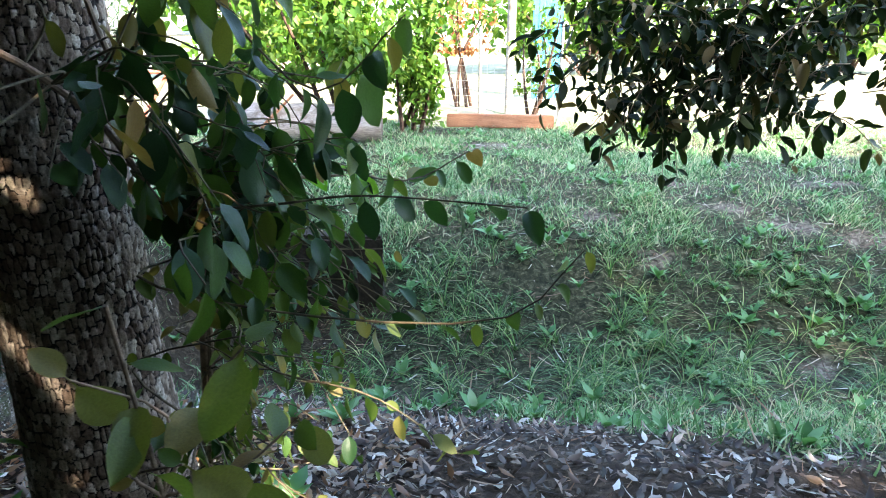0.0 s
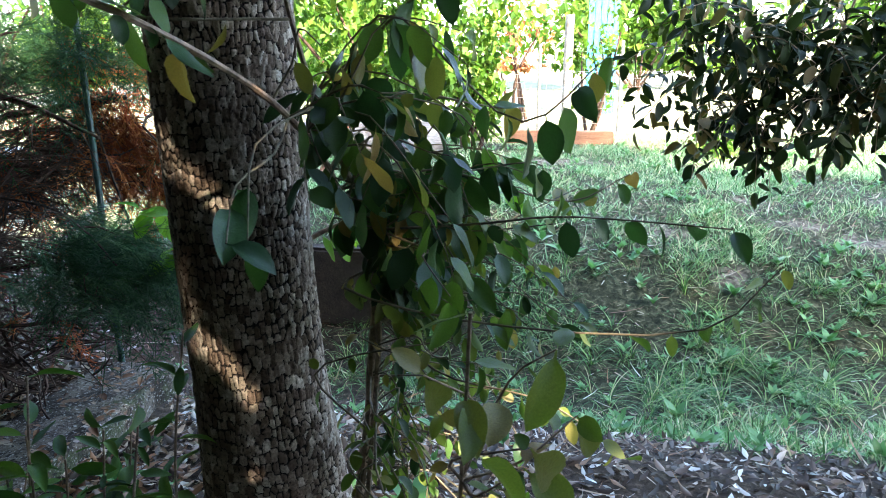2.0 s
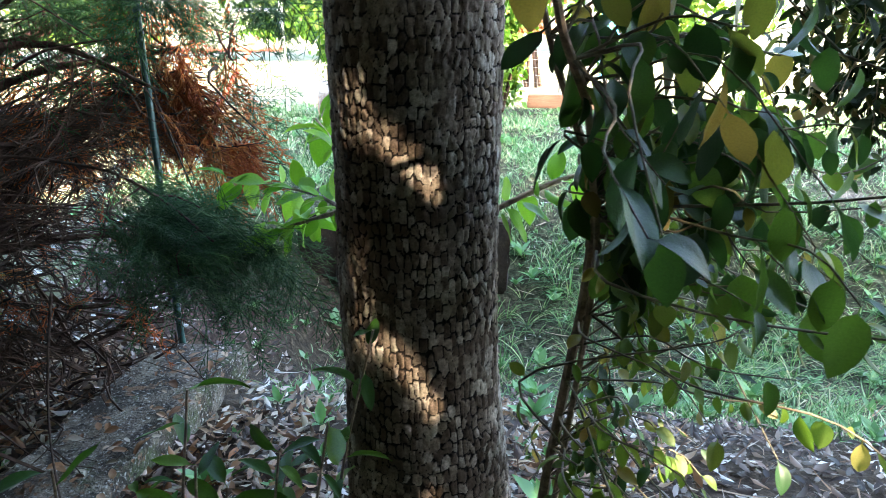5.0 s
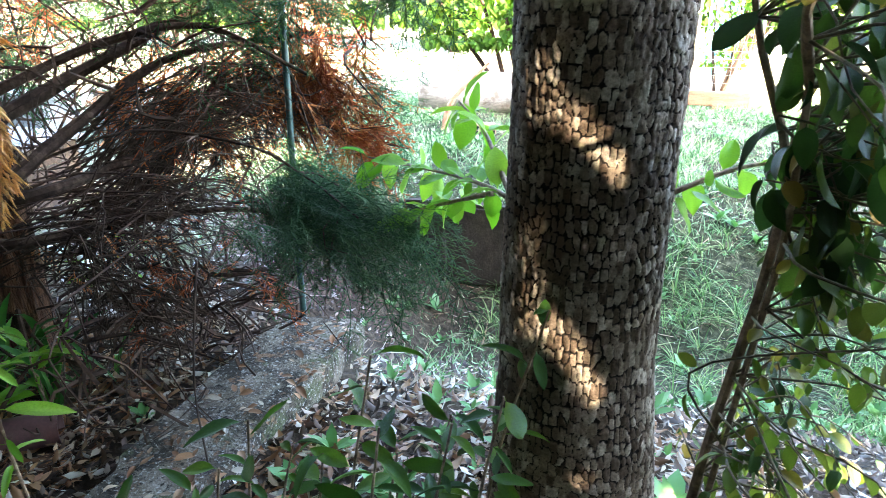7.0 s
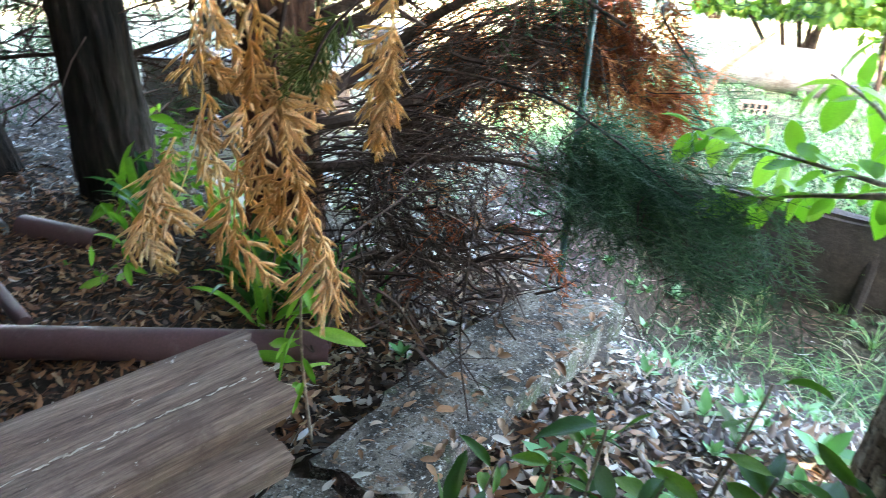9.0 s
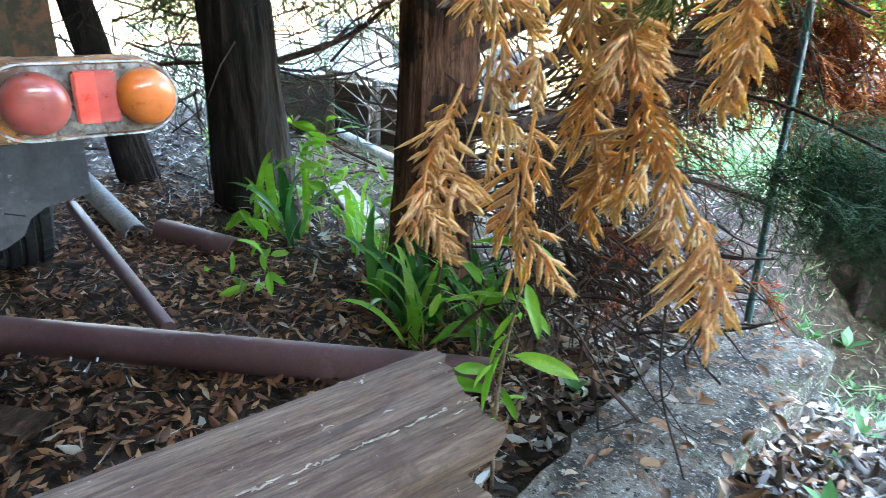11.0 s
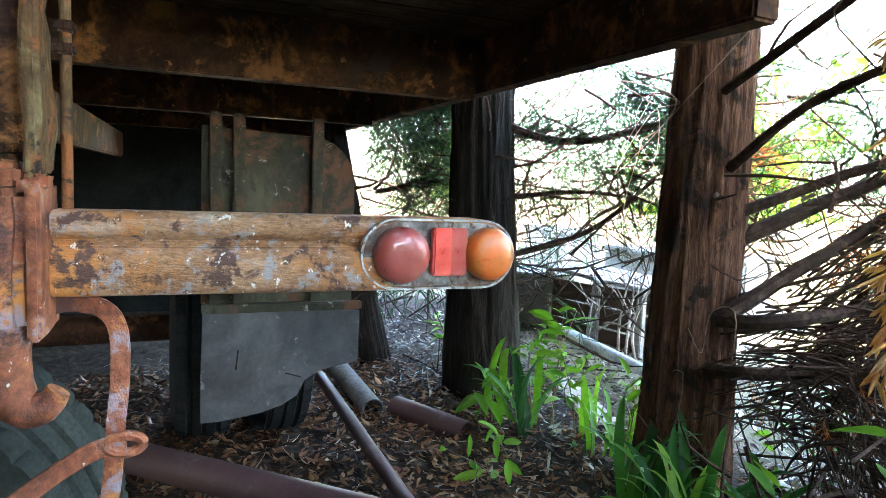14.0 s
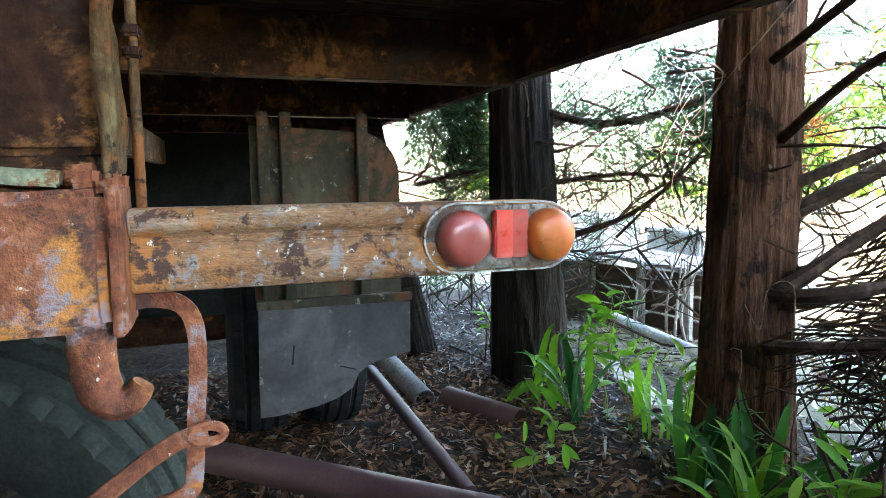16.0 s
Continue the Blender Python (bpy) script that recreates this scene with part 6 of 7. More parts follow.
single("timber_plank", plank(1.0, 0.235, 0.085, 3), "plank", "thick weathered grey-brown timber plank with long cracks", "plank", pose(-2.075, 1.06, 0.265, 0, 14, -15), "stack of old planks")
single("timber_plank", plank(0.95, 0.25, 0.075, 5), "plank", "weathered timber plank lying under another one", "plank", pose(-2.03, 1.00, 0.165, 0, 10, -18), "stack of old planks")
single("timber_plank", plank(0.9, 0.26, 0.16, 7), "plank", "dark old timber block under the stacked planks", "plank", pose(-2.13, 0.93, -0.03, 0, 4, -14), "stack of old planks")


def splinters(ob, m, seed, n, length, width, top):
    """Pale torn splits lying along the grain of a plank."""
    r = np.random.default_rng(seed)
    g = Geo()
    y0 = -0.62 * length
    for i in range(n):
        long = r.uniform(0.008, 0.035)
        x0 = 0.10 * width + 0.10 * (y0 / length + 0.35) * width + r.normal(0, 0.0025)
        if i % 6 == 5:
            x0 += r.normal(0, 0.05)
        pts = [(x0 + r.normal(0, 0.0015), y0 + long * k, top + 0.002 * math.sin(3 * k)) for k in (0, 0.35, 0.7, 1)]
        g.tube([m @ Vector(q) for q in pts], np.array([0.4, 1.0, 0.8, 0.3]) * r.uniform(0.0010, 0.0026), 5)
        y0 += long * r.uniform(0.5, 1.1)
    part("splinter", g.mesh("splinter"), "splinter", ob, "pale torn splinters", kind="stuff")


m = pose(-2.075, 1.06, 0.265, 0, 14, -15)
splinters(bpy.data.objects["timber_plank"], m, 1, 34, 1.0, 0.235, 0.083)


def pipe(name, a, b, rad, material, label, hollow=True, n=22):
    a, b = np.array(a), np.array(b)
    d = (b - a) / np.linalg.norm(b - a)
    g = Geo()
    if hollow:
        w = rad * 0.88
        line = [a + d * 0.15, a + d * 0.002, a, a, b, b, b - d * 0.002, b - d * 0.15]
        rr = [w, w, w + 0.001, rad, rad, w + 0.001, w, w]
        rings = [np.linspace(0, 1, 2)]
        x = np.cross(d, (0, 0, 1))
        x /= np.linalg.norm(x)
        y = np.cross(x, d)
        t = np.arange(n) / n * 2 * np.pi
        v = np.vstack([p + np.outer(np.cos(t) * q, x) + np.outer(np.sin(t) * q, y) for p, q in zip(line, rr)])
        g.add(v, [(i * n + j, i * n + (j + 1) % n, (i + 1) * n + (j + 1) % n, (i + 1) * n + j) for i in range(len(line) - 1) for j in range(n)])
    else:
        g.tube(np.linspace(a, b, 8), rad, n)
    return single(name, g.mesh(name), material, label, "pipe")


pipe("drain_pipe", (-4.30, 0.28, 0.0), (-2.30, 1.56, -0.005), 0.055, "pvc", "long brown plastic drain pipe lying on the leaf litter")
for x, y, a in ((-3.365, 0.769, 30), (-3.185, 0.895, 10), (-3.24, 0.85, 55)):
    part("stain", box_mesh("stain", (0.006, 0.003, 0.014), 0.0012), "white_paint", bpy.data.objects["drain_pipe"], "", pose(x + 0.030, y - 0.040, 0.022, -50, 0, 33 + a * 0.2))
single("timber_plank", plank(1.1, 0.22, 0.04, 9), "deck", "dark rotten board lying on the ground by the drain pipe", "plank", pose(-3.05, 0.62, -0.075, 0, 2, -62))
pipe("pipe_offcut", (-4.12, 1.62, -0.07), (-3.72, 1.72, -0.08), 0.055, "pvc", "short offcut of brown pipe lying under the conifers")
pipe("steel_rod", (-4.45, 1.40, 0.02), (-3.28, 1.14, -0.045), 0.026, "pvc", "thin dark brown pipe leaning against a larger pipe", False, 12)
pipe("grey_pipe", (-5.0, 1.66, 0.02), (-4.15, 1.52, -0.07), 0.05, "block", "pale grey weathered pipe lying on the litter")
pipe("fallen_pole", (-4.6, 3.2, 0.05), (-3.1, 2.75, 0.0), 0.03, "white_paint", "pale pole lying on the ground behind the conifers", False, 10)

# strap-leaved clumps and weeds at the conifers' feet


def strap_shape(seed):
    rows = 8
    v, f = [], []
    for i in range(rows + 1):
        t = i / rows
        w = 0.030 * math.sin(math.pi * (0.12 + 0.88 * t)) ** 0.6 * (1 if t < 1 else 0.1)
        y, z = t * (0.35 + 0.3 * t), 0.8 * t - 0.30 * t ** 3
        v += [(-w, y * 0.7, z), (0, y * 0.7, z - w * 0.35), (w, y * 0.7, z)]
    f = [(3 * i + j, 3 * i + j + 1, 3 * i + j + 4, 3 * i + j + 3) for i in range(rows) for j in range(2)]
    return np.array(v), np.array(f)


STRAP = [np_mesh("strap_leaf", *strap_shape(s)) for s in range(2)]
for q in STRAP:
    q.materials.append(M["strap"])
STRAP_PALE = [np_mesh("pale_strap_leaf", *strap_shape(s)) for s in range(2)]
for q in STRAP_PALE:
    q.materials.append(M["leaf_bright"])
r = np.random.default_rng(111)
for at, n, size in (((-2.72, 1.72), 17, 0.52), ((-2.58, 1.82), 13, 0.5), ((-2.92, 1.78), 13, 0.50), ((-3.55, 1.92), 9, 0.60), ((-2.48, 1.70), 7, 0.4), ((-2.38, 1.9), 7, 0.4)):
    s = thing("strap_leaf_plant", loc(*at), "clump of long dark green strap leaves at the conifer's foot", "plant", "strap-leaved clumps")
    for i in range(n):
        a = r.uniform(0, 360)
        part("leaf", STRAP[i % 2], None, s, "", pose(at[0] + r.normal(0, 0.04), at[1] + r.normal(0, 0.04), float(gz(*at)) - 0.01, r.uniform(-8, 24), r.normal(0, 8), a) @ Matrix.Scale(size * r.uniform(0.7, 1.2), 4))
for at, n, size in (((-3.22, 2.06), 9, 0.45), ((-3.86, 2.02), 8, 0.6), ((-3.46, 2.16), 8, 0.45), ((-2.66, 1.62), 10, 0.45)):
    s = thing("strap_leaf_plant", loc(*at), "clump of bright yellow-green strap leaves between the conifers", "plant", "strap-leaved clumps")
    for i in range(n):
        a = r.uniform(0, 360)
        part("leaf", STRAP_PALE[i % 2], None, s, "", pose(at[0] + r.normal(0, 0.05), at[1] + r.normal(0, 0.05), float(gz(*at)) - 0.01, r.uniform(-8, 30), r.normal(0, 10), a) @ Matrix.Scale(size * r.uniform(0.6, 1.25), 4))
for base, h, n in (((-3.72, 2.08), 0.42, 10), ((-3.60, 2.12), 0.46, 10), ((-3.50, 2.12), 0.40, 10), ((-3.40, 2.12), 0.34, 9), ((-3.25, 2.2), 0.34, 9), ((-3.85, 1.90), 0.20, 7), ((-3.5, 1.75), 0.14, 6), ((-3.35, 1.5), 0.12, 6), ((-2.75, 2.35), 0.4, 10), ((-4.5, 2.5), 0.3, 9), ((-4.8, 2.4), 0.26, 9), ((-3.15, 2.02), 0.34, 9), ((-3.66, 2.2), 0.5, 10), ((-2.42, 1.62), 0.34, 10)):
    s = thing("broad_weed", loc(*base), "bright green leafy weed growing in leaf litter", "weed", "weeds under the conifers")
    for k in range(2):
        p = (base[0] + r.normal(0, 0.03), base[1] + r.normal(0, 0.03), float(gz(*base)) - 0.01)
        b, line = shoot(s, [p, (p[0] + r.normal(0, 0.04), p[1] + r.normal(0, 0.04), p[2] + h * 0.6), (p[0] + r.normal(0, 0.08), p[1] + r.normal(0, 0.08), p[2] + h)], 0.003, 0.0015, "stem", 8)
        leafy(b, line, int(n * 0.75), 0.075, 0.145, LEAF_BRIGHT, r, 0.1, 0.3, 0.9)
lance = thing("lance_leaf_sapling", loc(-2.07, 1.2), "sapling with long pointed bright green leaves by the planks", "sapling")
b, line = shoot(lance, [(-2.07, 1.20, -0.08), (-2.05, 1.15, 0.3), (-1.97, 1.08, 0.66)], 0.005, 0.002, "stem", 10)
leafy(b, line, 18, 0.085, 0.15, LEAF_LANCE, r, 0.7, 0.35, 0.8)

board = thing("retaining_board", loc(-0.95, 4.25), "broad dark rotten timber board holding the ditch's far bank", "timber")
part("board", box_mesh("board", (1.40, 0.10, 0.60), 0.02, 7, 0.02), "rock", board, "", pose(-1.12, 4.24, -0.62, 6, 1, 0))
for x in (-1.55, -0.62):
    part("peg", Geo().tube([(x, 4.16, -0.8), (x + 0.01, 4.17, -0.02)], [0.035, 0.028], 8, wobble=0.08).mesh("peg"), "rock", board)

# ---------------------------------------------------------------- truck, in its own axes: x along the tail, y forward
TRUCK = pose(-2.53, 0.76, 0, 0, 0, 74.93)
truck = new("flatbed_truck")
truck.matrix_basis = TRUCK
tagged(truck, "old rusty flatbed truck with a wooden deck and hanging tail lamps", "truck")


def on_truck(name, me, material, parent=None, label="", at=(0, 0, 0), turn=(0, 0, 0)):
    return part(name, me, material, parent or truck, label, TRUCK @ pose(*at, *turn))


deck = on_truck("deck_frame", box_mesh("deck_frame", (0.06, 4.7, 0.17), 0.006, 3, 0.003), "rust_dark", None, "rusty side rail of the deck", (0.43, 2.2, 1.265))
for i in range(32):
    on_truck("board", box_mesh("board", (2.6, 0.143, 0.035), 0.004, 3, 0.006, i), "deck", deck, "", (-0.88 + 0.006 * (i % 3), -0.10 + 0.145 * i, 1.4335 + 0.0004 * (i % 4)))
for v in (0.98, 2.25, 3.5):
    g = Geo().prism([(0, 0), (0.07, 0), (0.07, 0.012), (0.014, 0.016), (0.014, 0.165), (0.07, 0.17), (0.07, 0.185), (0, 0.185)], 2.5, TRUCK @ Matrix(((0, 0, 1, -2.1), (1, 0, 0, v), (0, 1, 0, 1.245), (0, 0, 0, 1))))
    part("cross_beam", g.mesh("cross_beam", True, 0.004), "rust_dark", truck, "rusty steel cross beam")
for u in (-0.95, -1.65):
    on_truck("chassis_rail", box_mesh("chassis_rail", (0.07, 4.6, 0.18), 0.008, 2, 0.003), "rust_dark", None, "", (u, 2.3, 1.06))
g = Geo().prism([(0.0, 0.0), (-0.018, 0.004), (-0.026, 0.018), (-0.026, 0.052), (-0.018, 0.064), (-0.004, 0.070), (-0.004, 0.080), (-0.016, 0.086), (-0.022, 0.096), (-0.022, 0.112), (-0.012, 0.120), (0.05, 0.120), (0.05, 0.113), (0.004, 0.110), (0.004, 0.006), (0.05, 0.006), (0.05, 0.0)], 0.48, TRUCK @ Matrix(((0, 0, 1, -0.655), (1, 0, 0, 0), (0, 1, 0, 0.79), (0, 0, 0, 1))))
part("tail_beam", g.mesh("tail_beam", True, 0.002), "rust_paint", truck, "pressed steel tail beam with flaking grey paint over rust")
pod = None


def stadium(half, rad, n=14):
    a = np.linspace(-np.pi / 2, np.pi / 2, n)
    return [(half + rad * math.cos(t), rad * math.sin(t)) for t in a] + [(-half - rad * math.cos(t), -rad * math.sin(t)) for t in a]


def facing(u, v, z):
    """Outline x along the tail, outline y up, depth towards the rear."""
    return TRUCK @ Matrix(((1, 0, 0, u), (0, 0, -1, v), (0, 1, 0, z), (0, 0, 0, 1)))


CU, CZ = -0.098, 0.852
g = Geo().prism(stadium(0.077, 0.058), 0.065, facing(CU, 0.045, CZ))
pod = part("lamp_housing", g.mesh("lamp_housing", True, 0.006), "rust_paint", truck, "rusty rounded lamp housing")
# bezel: a ring round the lamps
o, i2 = stadium(0.077, 0.0575), stadium(0.077, 0.0545)
n = len(o)
v = [(x, y, 0) for x, y in o] + [(x, y, 0.008) for x, y in o] + [(x, y, 0.008) for x, y in i2] + [(x, y, 0) for x, y in i2]
f = [(a * n + j, a * n + (j + 1) % n, ((a + 1) % 4) * n + (j + 1) % n, ((a + 1) % 4) * n + j) for a in range(4) for j in range(n)]
g = Geo()
g.add([facing(CU, -0.020, CZ) @ Vector(p) for p in v], f)
part("bezel", g.mesh("bezel"), "bezel", pod, "scuffed pale bezel")
g = Geo().prism(stadium(0.076, 0.052), 0.003, facing(CU, -0.0195, CZ))
part("back_plate", g.mesh("back_plate"), "pod_plate", pod)


def dome(rad, depth, at, n=28, k=9):
    v, f = [], []
    rings = [(rad, 0.0), (rad, 0.010)] + [(rad * math.cos(t) ** 0.55, 0.010 + depth * math.sin(t)) for t in np.linspace(0.12, 1.5, k)]
    for q, h in rings:
        for j in range(n):
            a = j / n * 2 * math.pi
            v.append(at @ Vector((q * math.cos(a), q * math.sin(a), h)))
    m = len(rings)
    f = [(i * n + j, i * n + (j + 1) % n, (i + 1) * n + (j + 1) % n, (i + 1) * n + j) for i in range(m - 1) for j in range(n)]
    f.append(tuple((m - 1) * n + j for j in range(n)))
    g = Geo()
    g.add(v, f)
    return g.mesh("lens")


part("red_lens", dome(0.046, 0.020, facing(-0.166, -0.022, 0.851)), "lens_red", pod, "faded round red lens")
part("amber_lens", dome(0.0445, 0.024, facing(-0.013, -0.022, 0.853)), "lens_amber", pod, "round amber lens")
for k, (u, w) in enumerate(((-0.098, 0.034), (-0.071, 0.034))):
    me = box_mesh("reflector", (w, 0.018 - 0.004 * k, 0.078), 0.003)
    on_truck("reflector", me, ("lens_reflex", "lens_reflex_dark")[k], pod, "square bright red reflector", (u, -0.030, 0.818))
# bracket, hook, post
on_truck("bracket", box_mesh("bracket", (0.30, 0.10, 0.185), 0.012, 6, 0.006), "rust", None, "thick rusty bracket", (-0.825, -0.02, 0.752))
on_truck("flange", box_mesh("flange", (0.016, 0.13, 0.20), 0.004, 3, 0.003), "rust", None, "", (-0.664, -0.01, 0.745))
g = Geo().tube([TRUCK @ Vector(p) for p in smooth_line([(-0.705, -0.03, 0.78), (-0.706, -0.03, 0.71), (-0.70, -0.03, 0.665), (-0.683, -0.03, 0.644), (-0.660, -0.03, 0.648), (-0.645, -0.03, 0.668)], 20)], np.interp(np.arange(20), [0, 8, 19], [0.032, 0.029, 0.016]), 12, wobble=0.05)
part("hook", g.mesh("hook"), "rust", truck, "rusty tow hook")
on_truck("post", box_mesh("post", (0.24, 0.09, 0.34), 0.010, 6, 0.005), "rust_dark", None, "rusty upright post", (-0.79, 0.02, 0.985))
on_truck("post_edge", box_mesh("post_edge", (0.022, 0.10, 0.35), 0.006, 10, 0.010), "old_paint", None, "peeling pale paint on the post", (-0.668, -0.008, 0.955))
# dark rough block in place of the shaded gap; the rusty rubble is real
on_truck("packer", box_mesh("packer", (0.27, 0.09, 0.045), 0.008, 7, 0.014), "rust_dark", None, "dark rusty packing that stands in for a shaded gap", (-0.815, 0.02, 0.937))
on_truck("shim", box_mesh("shim", (0.075, 0.03, 0.022), 0.004, 3, 0.003), "shim", None, "pale green painted shim", (-0.765, -0.035, 0.945), (0, 4, 0))
for k, (u, z, w) in enumerate(((-0.83, 0.944, 0.05), (-0.70, 0.938, 0.04), (-0.665, 0.936, 0.035), (-0.875, 0.962, 0.04))):
    on_truck("rust_lump", box_mesh("rust_lump", (w, 0.04, 0.03), 0.008, 4, 0.010, k + 2), "rust", None, "", (u, -0.035, z), (0, 12 * (k % 2) - 6, 0))
g = Geo().tube([TRUCK @ Vector(p) for p in ((-0.640, 0.03, 0.905), (-0.640, 0.03, 1.30))], 0.0075, 10)
part("rod", g.mesh("rod"), "old_paint", truck, "thin rusty steel rod")
for z in (1.12, 1.15):
    on_truck("nut", box_mesh("nut", (0.026, 0.026, 0.016), 0.004), "rust_dark", None, "", (-0.640, 0.03, z))
# bent strap with its ring and arm


def strip(pts, w, t, n=24):
    """A flat bar bent along points: w wide, t thick."""
    line = smooth_line(pts, n)
    tan = np.gradient(line, axis=0)
    tan /= np.linalg.norm(tan, axis=1)[:, None]
    side = np.tile([0.0, 1, 0], (n, 1))
    up = np.cross(tan, side)
    v = []
    for p, s, q in zip(line, side, up):
        for a, b in ((-1, -1), (1, -1), (1, 1), (-1, 1)):
            v.append(TRUCK @ Vector(p + q * a * w / 2 + s * b * t / 2))
    f = [(i * 4 + j, i * 4 + (j + 1) % 4, (i + 1) * 4 + (j + 1) % 4, (i + 1) * 4 + j) for i in range(n - 1) for j in range(4)] + [(3, 2, 1, 0), tuple((n - 1) * 4 + j for j in range(4))]
    g = Geo()
    g.add(v, f)
    return g.mesh("strap", True, 0.002)


part("strap", strip([(-0.67, 0.03, 0.772), (-0.635, 0.03, 0.777), (-0.595, 0.03, 0.765), (-0.577, 0.03, 0.73), (-0.576, 0.03, 0.66), (-0.583, 0.03, 0.58), (-0.588, 0.03, 0.50), (-0.60, 0.03, 0.47), (-0.66, 0.03, 0.455), (-0.72, 0.03, 0.46)], 0.026, 0.012, 34), "rust", truck, "bent rusty steel strap")
part("arm", strip([(-0.565, -0.01, 0.575), (-0.60, -0.01, 0.572), (-0.65, -0.01, 0.545), (-0.72, -0.01, 0.495), (-0.82, -0.01, 0.43)], 0.026, 0.010, 20), "rust", truck, "rusty hinge arm")
a = np.linspace(0, 2 * np.pi, 25)
g = Geo().tube([TRUCK @ Vector((-0.567 + 0.024 * math.cos(t), -0.012, 0.576 + 0.013 * math.sin(t))) for t in a], 0.0075, 8)
part("ring", g.mesh("ring"), "rust", truck, "rusty oval link")
# mudflap and guard
outline = [(-0.435, 0.54), (0.066, 0.527), (0.064, 0.35), (0.03, 0.345), (-0.02, 0.335), (-0.07, 0.325), (-0.115, 0.295), (-0.14, 0.245), (-0.19, 0.215), (-0.26, 0.195), (-0.33, 0.185), (-0.385, 0.178), (-0.44, 0.177), (-0.442, 0.3)]
g = Geo().prism(outline, 0.008, facing(0, 1.12, 0))
part("mudflap", g.mesh("mudflap", True, 0.002), "flap", truck, "torn grey rubber mudflap")
for u, z, w, h, a in ((-0.335, 0.345, 0.005, 0.065, 6), (-0.155, 0.315, 0.055, 0.004, 18)):
    on_truck("tear", box_mesh("tear", (w, 0.003, h), 0.0), "rubber", bpy.data.objects["mudflap"], "dark tear", (u, 1.1112, z), (0, a, 0))
on_truck("clamp_bar", box_mesh("clamp_bar", (0.51, 0.02, 0.028), 0.003, 4, 0.003), "olive", None, "bolted clamp bar over the flap", (-0.185, 1.112, 0.532))
# curved guard plate above the flap
a = np.linspace(0, np.pi / 2, 12)
outline = [(-0.44, 0.0), (0.045, 0.0)] + [(-0.10 + 0.145 * math.cos(t), 0.40 + 0.145 * math.sin(t)) for t in a] + [(-0.44, 0.56)]
g = Geo().prism(outline, 0.006, facing(0, 1.16, 0.555))
part("guard_plate", g.mesh("guard_plate"), "olive", truck, "olive painted mudguard plate")
for u in (-0.40, -0.33, -0.085):
    on_truck("guard_rib", box_mesh("guard_rib", (0.035, 0.03, 0.60), 0.004, 4, 0.003), "olive", None, "", (u, 1.135, 0.555))


def tyre_mesh(rad, width, hole, blocks=40):
    """A tyre round the x axis, with tread grooves."""
    prof = [(-0.5, hole), (-0.55, hole + 0.06), (-0.56, (hole + rad) / 2), (-0.52, rad - 0.05), (-0.46, rad - 0.012), (-0.30, rad), (-0.27, rad - 0.012), (-0.22, rad - 0.012), (-0.19, rad), (-0.04, rad), (-0.02, rad - 0.012), (0.02, rad - 0.012), (0.04, rad), (0.19, rad), (0.22, rad - 0.012), (0.27, rad - 0.012), (0.30, rad), (0.46, rad - 0.012), (0.52, rad - 0.05), (0.56, (hole + rad) / 2), (0.55, hole + 0.06), (0.5, hole)]
    n, m = blocks * 4, len(prof)
    v = []
    for i in range(n):
        a = i / n * 2 * math.pi
        for x, q in prof:
            cut = 0.010 if (i % 4 == 0 and q > rad - 0.06 and abs(x) > 0.28) else 0
            v.append((x * width, (q - cut) * math.cos(a), (q - cut) * math.sin(a)))
    f = [(i * m + j, ((i + 1) % n) * m + j, ((i + 1) % n) * m + j + 1, i * m + j + 1) for i in range(n) for j in range(m - 1)]
    me = bpy.data.meshes.new("tyre")
    me.from_pydata(v, [], f)
    me.polygons.foreach_set("use_smooth", np.full(len(me.polygons), True))
    me.set_sharp_from_angle(angle=radians(35))
    return me


TYRE = tyre_mesh(0.44, 0.21, 0.24)
RIM = Geo().tube([(-0.10, 0, 0), (-0.09, 0, 0), (0.09, 0, 0), (0.10, 0, 0)], [0.243, 0.243, 0.243, 0.243], 28).mesh("rim")
for u in (-0.49, -0.20, -2.10, -2.39):
    w = on_truck("wheel", RIM, "rust_dark", None, "", (u + 0.07, 1.80, 0.34))
    part("tyre", TYRE, "rubber", w, "worn black tyre", TRUCK @ pose(u + 0.07, 1.80, 0.34))
g = Geo().tube([TRUCK @ Vector(p) for p in ((-2.3, 1.8, 0.34), (-1.5, 1.8, 0.34), (-1.45, 1.8, 0.34), (-1.15, 1.8, 0.34), (-1.1, 1.8, 0.34), (-0.3, 1.8, 0.34))], [0.05, 0.06, 0.17, 0.17, 0.06, 0.05], 16)
part("axle", g.mesh("axle"), "rust_dark", truck, "dark rear axle")
SPARE = tyre_mesh(0.42, 0.24, 0.22)
part("spare_tyre", SPARE, "tyre_green", truck, "mossy old spare tyre slung under the deck", TRUCK @ pose(-1.03, 0.66, 0.20, 0, -14, 68))
# black panel added to stand in for the shaded space under the deck
on_truck("shade_panel", box_mesh("shade_panel", (2.5, 0.08, 1.55), 0.01), "rubber", None, "added black panel for the shade under the deck", (-1.30, 4.45, -0.12))

# ---------------------------------------------------------------- yard behind


def log_mesh(length, rad):
    n, m = 24, 28
    v = []
    for i in range(n + 1):
        t = i / n
        for j in range(m):
            a = j / m * 2 * math.pi
            q = rad * (1 - 0.06 * t + 0.05 * noise.noise(Vector((math.cos(a), math.sin(a), t * 5))))
            v.append((t * length, q * math.cos(a), q * math.sin(a)))
    f = [(i * m + j, i * m + (j + 1) % m, (i + 1) * m + (j + 1) % m, (i + 1) * m + j) for i in range(n) for j in range(m)]
    me = bpy.data.meshes.new("log")
    me.from_pydata(v, [], f)
    me.polygons.foreach_set("use_smooth", np.full(len(me.polygons), True))
    return me


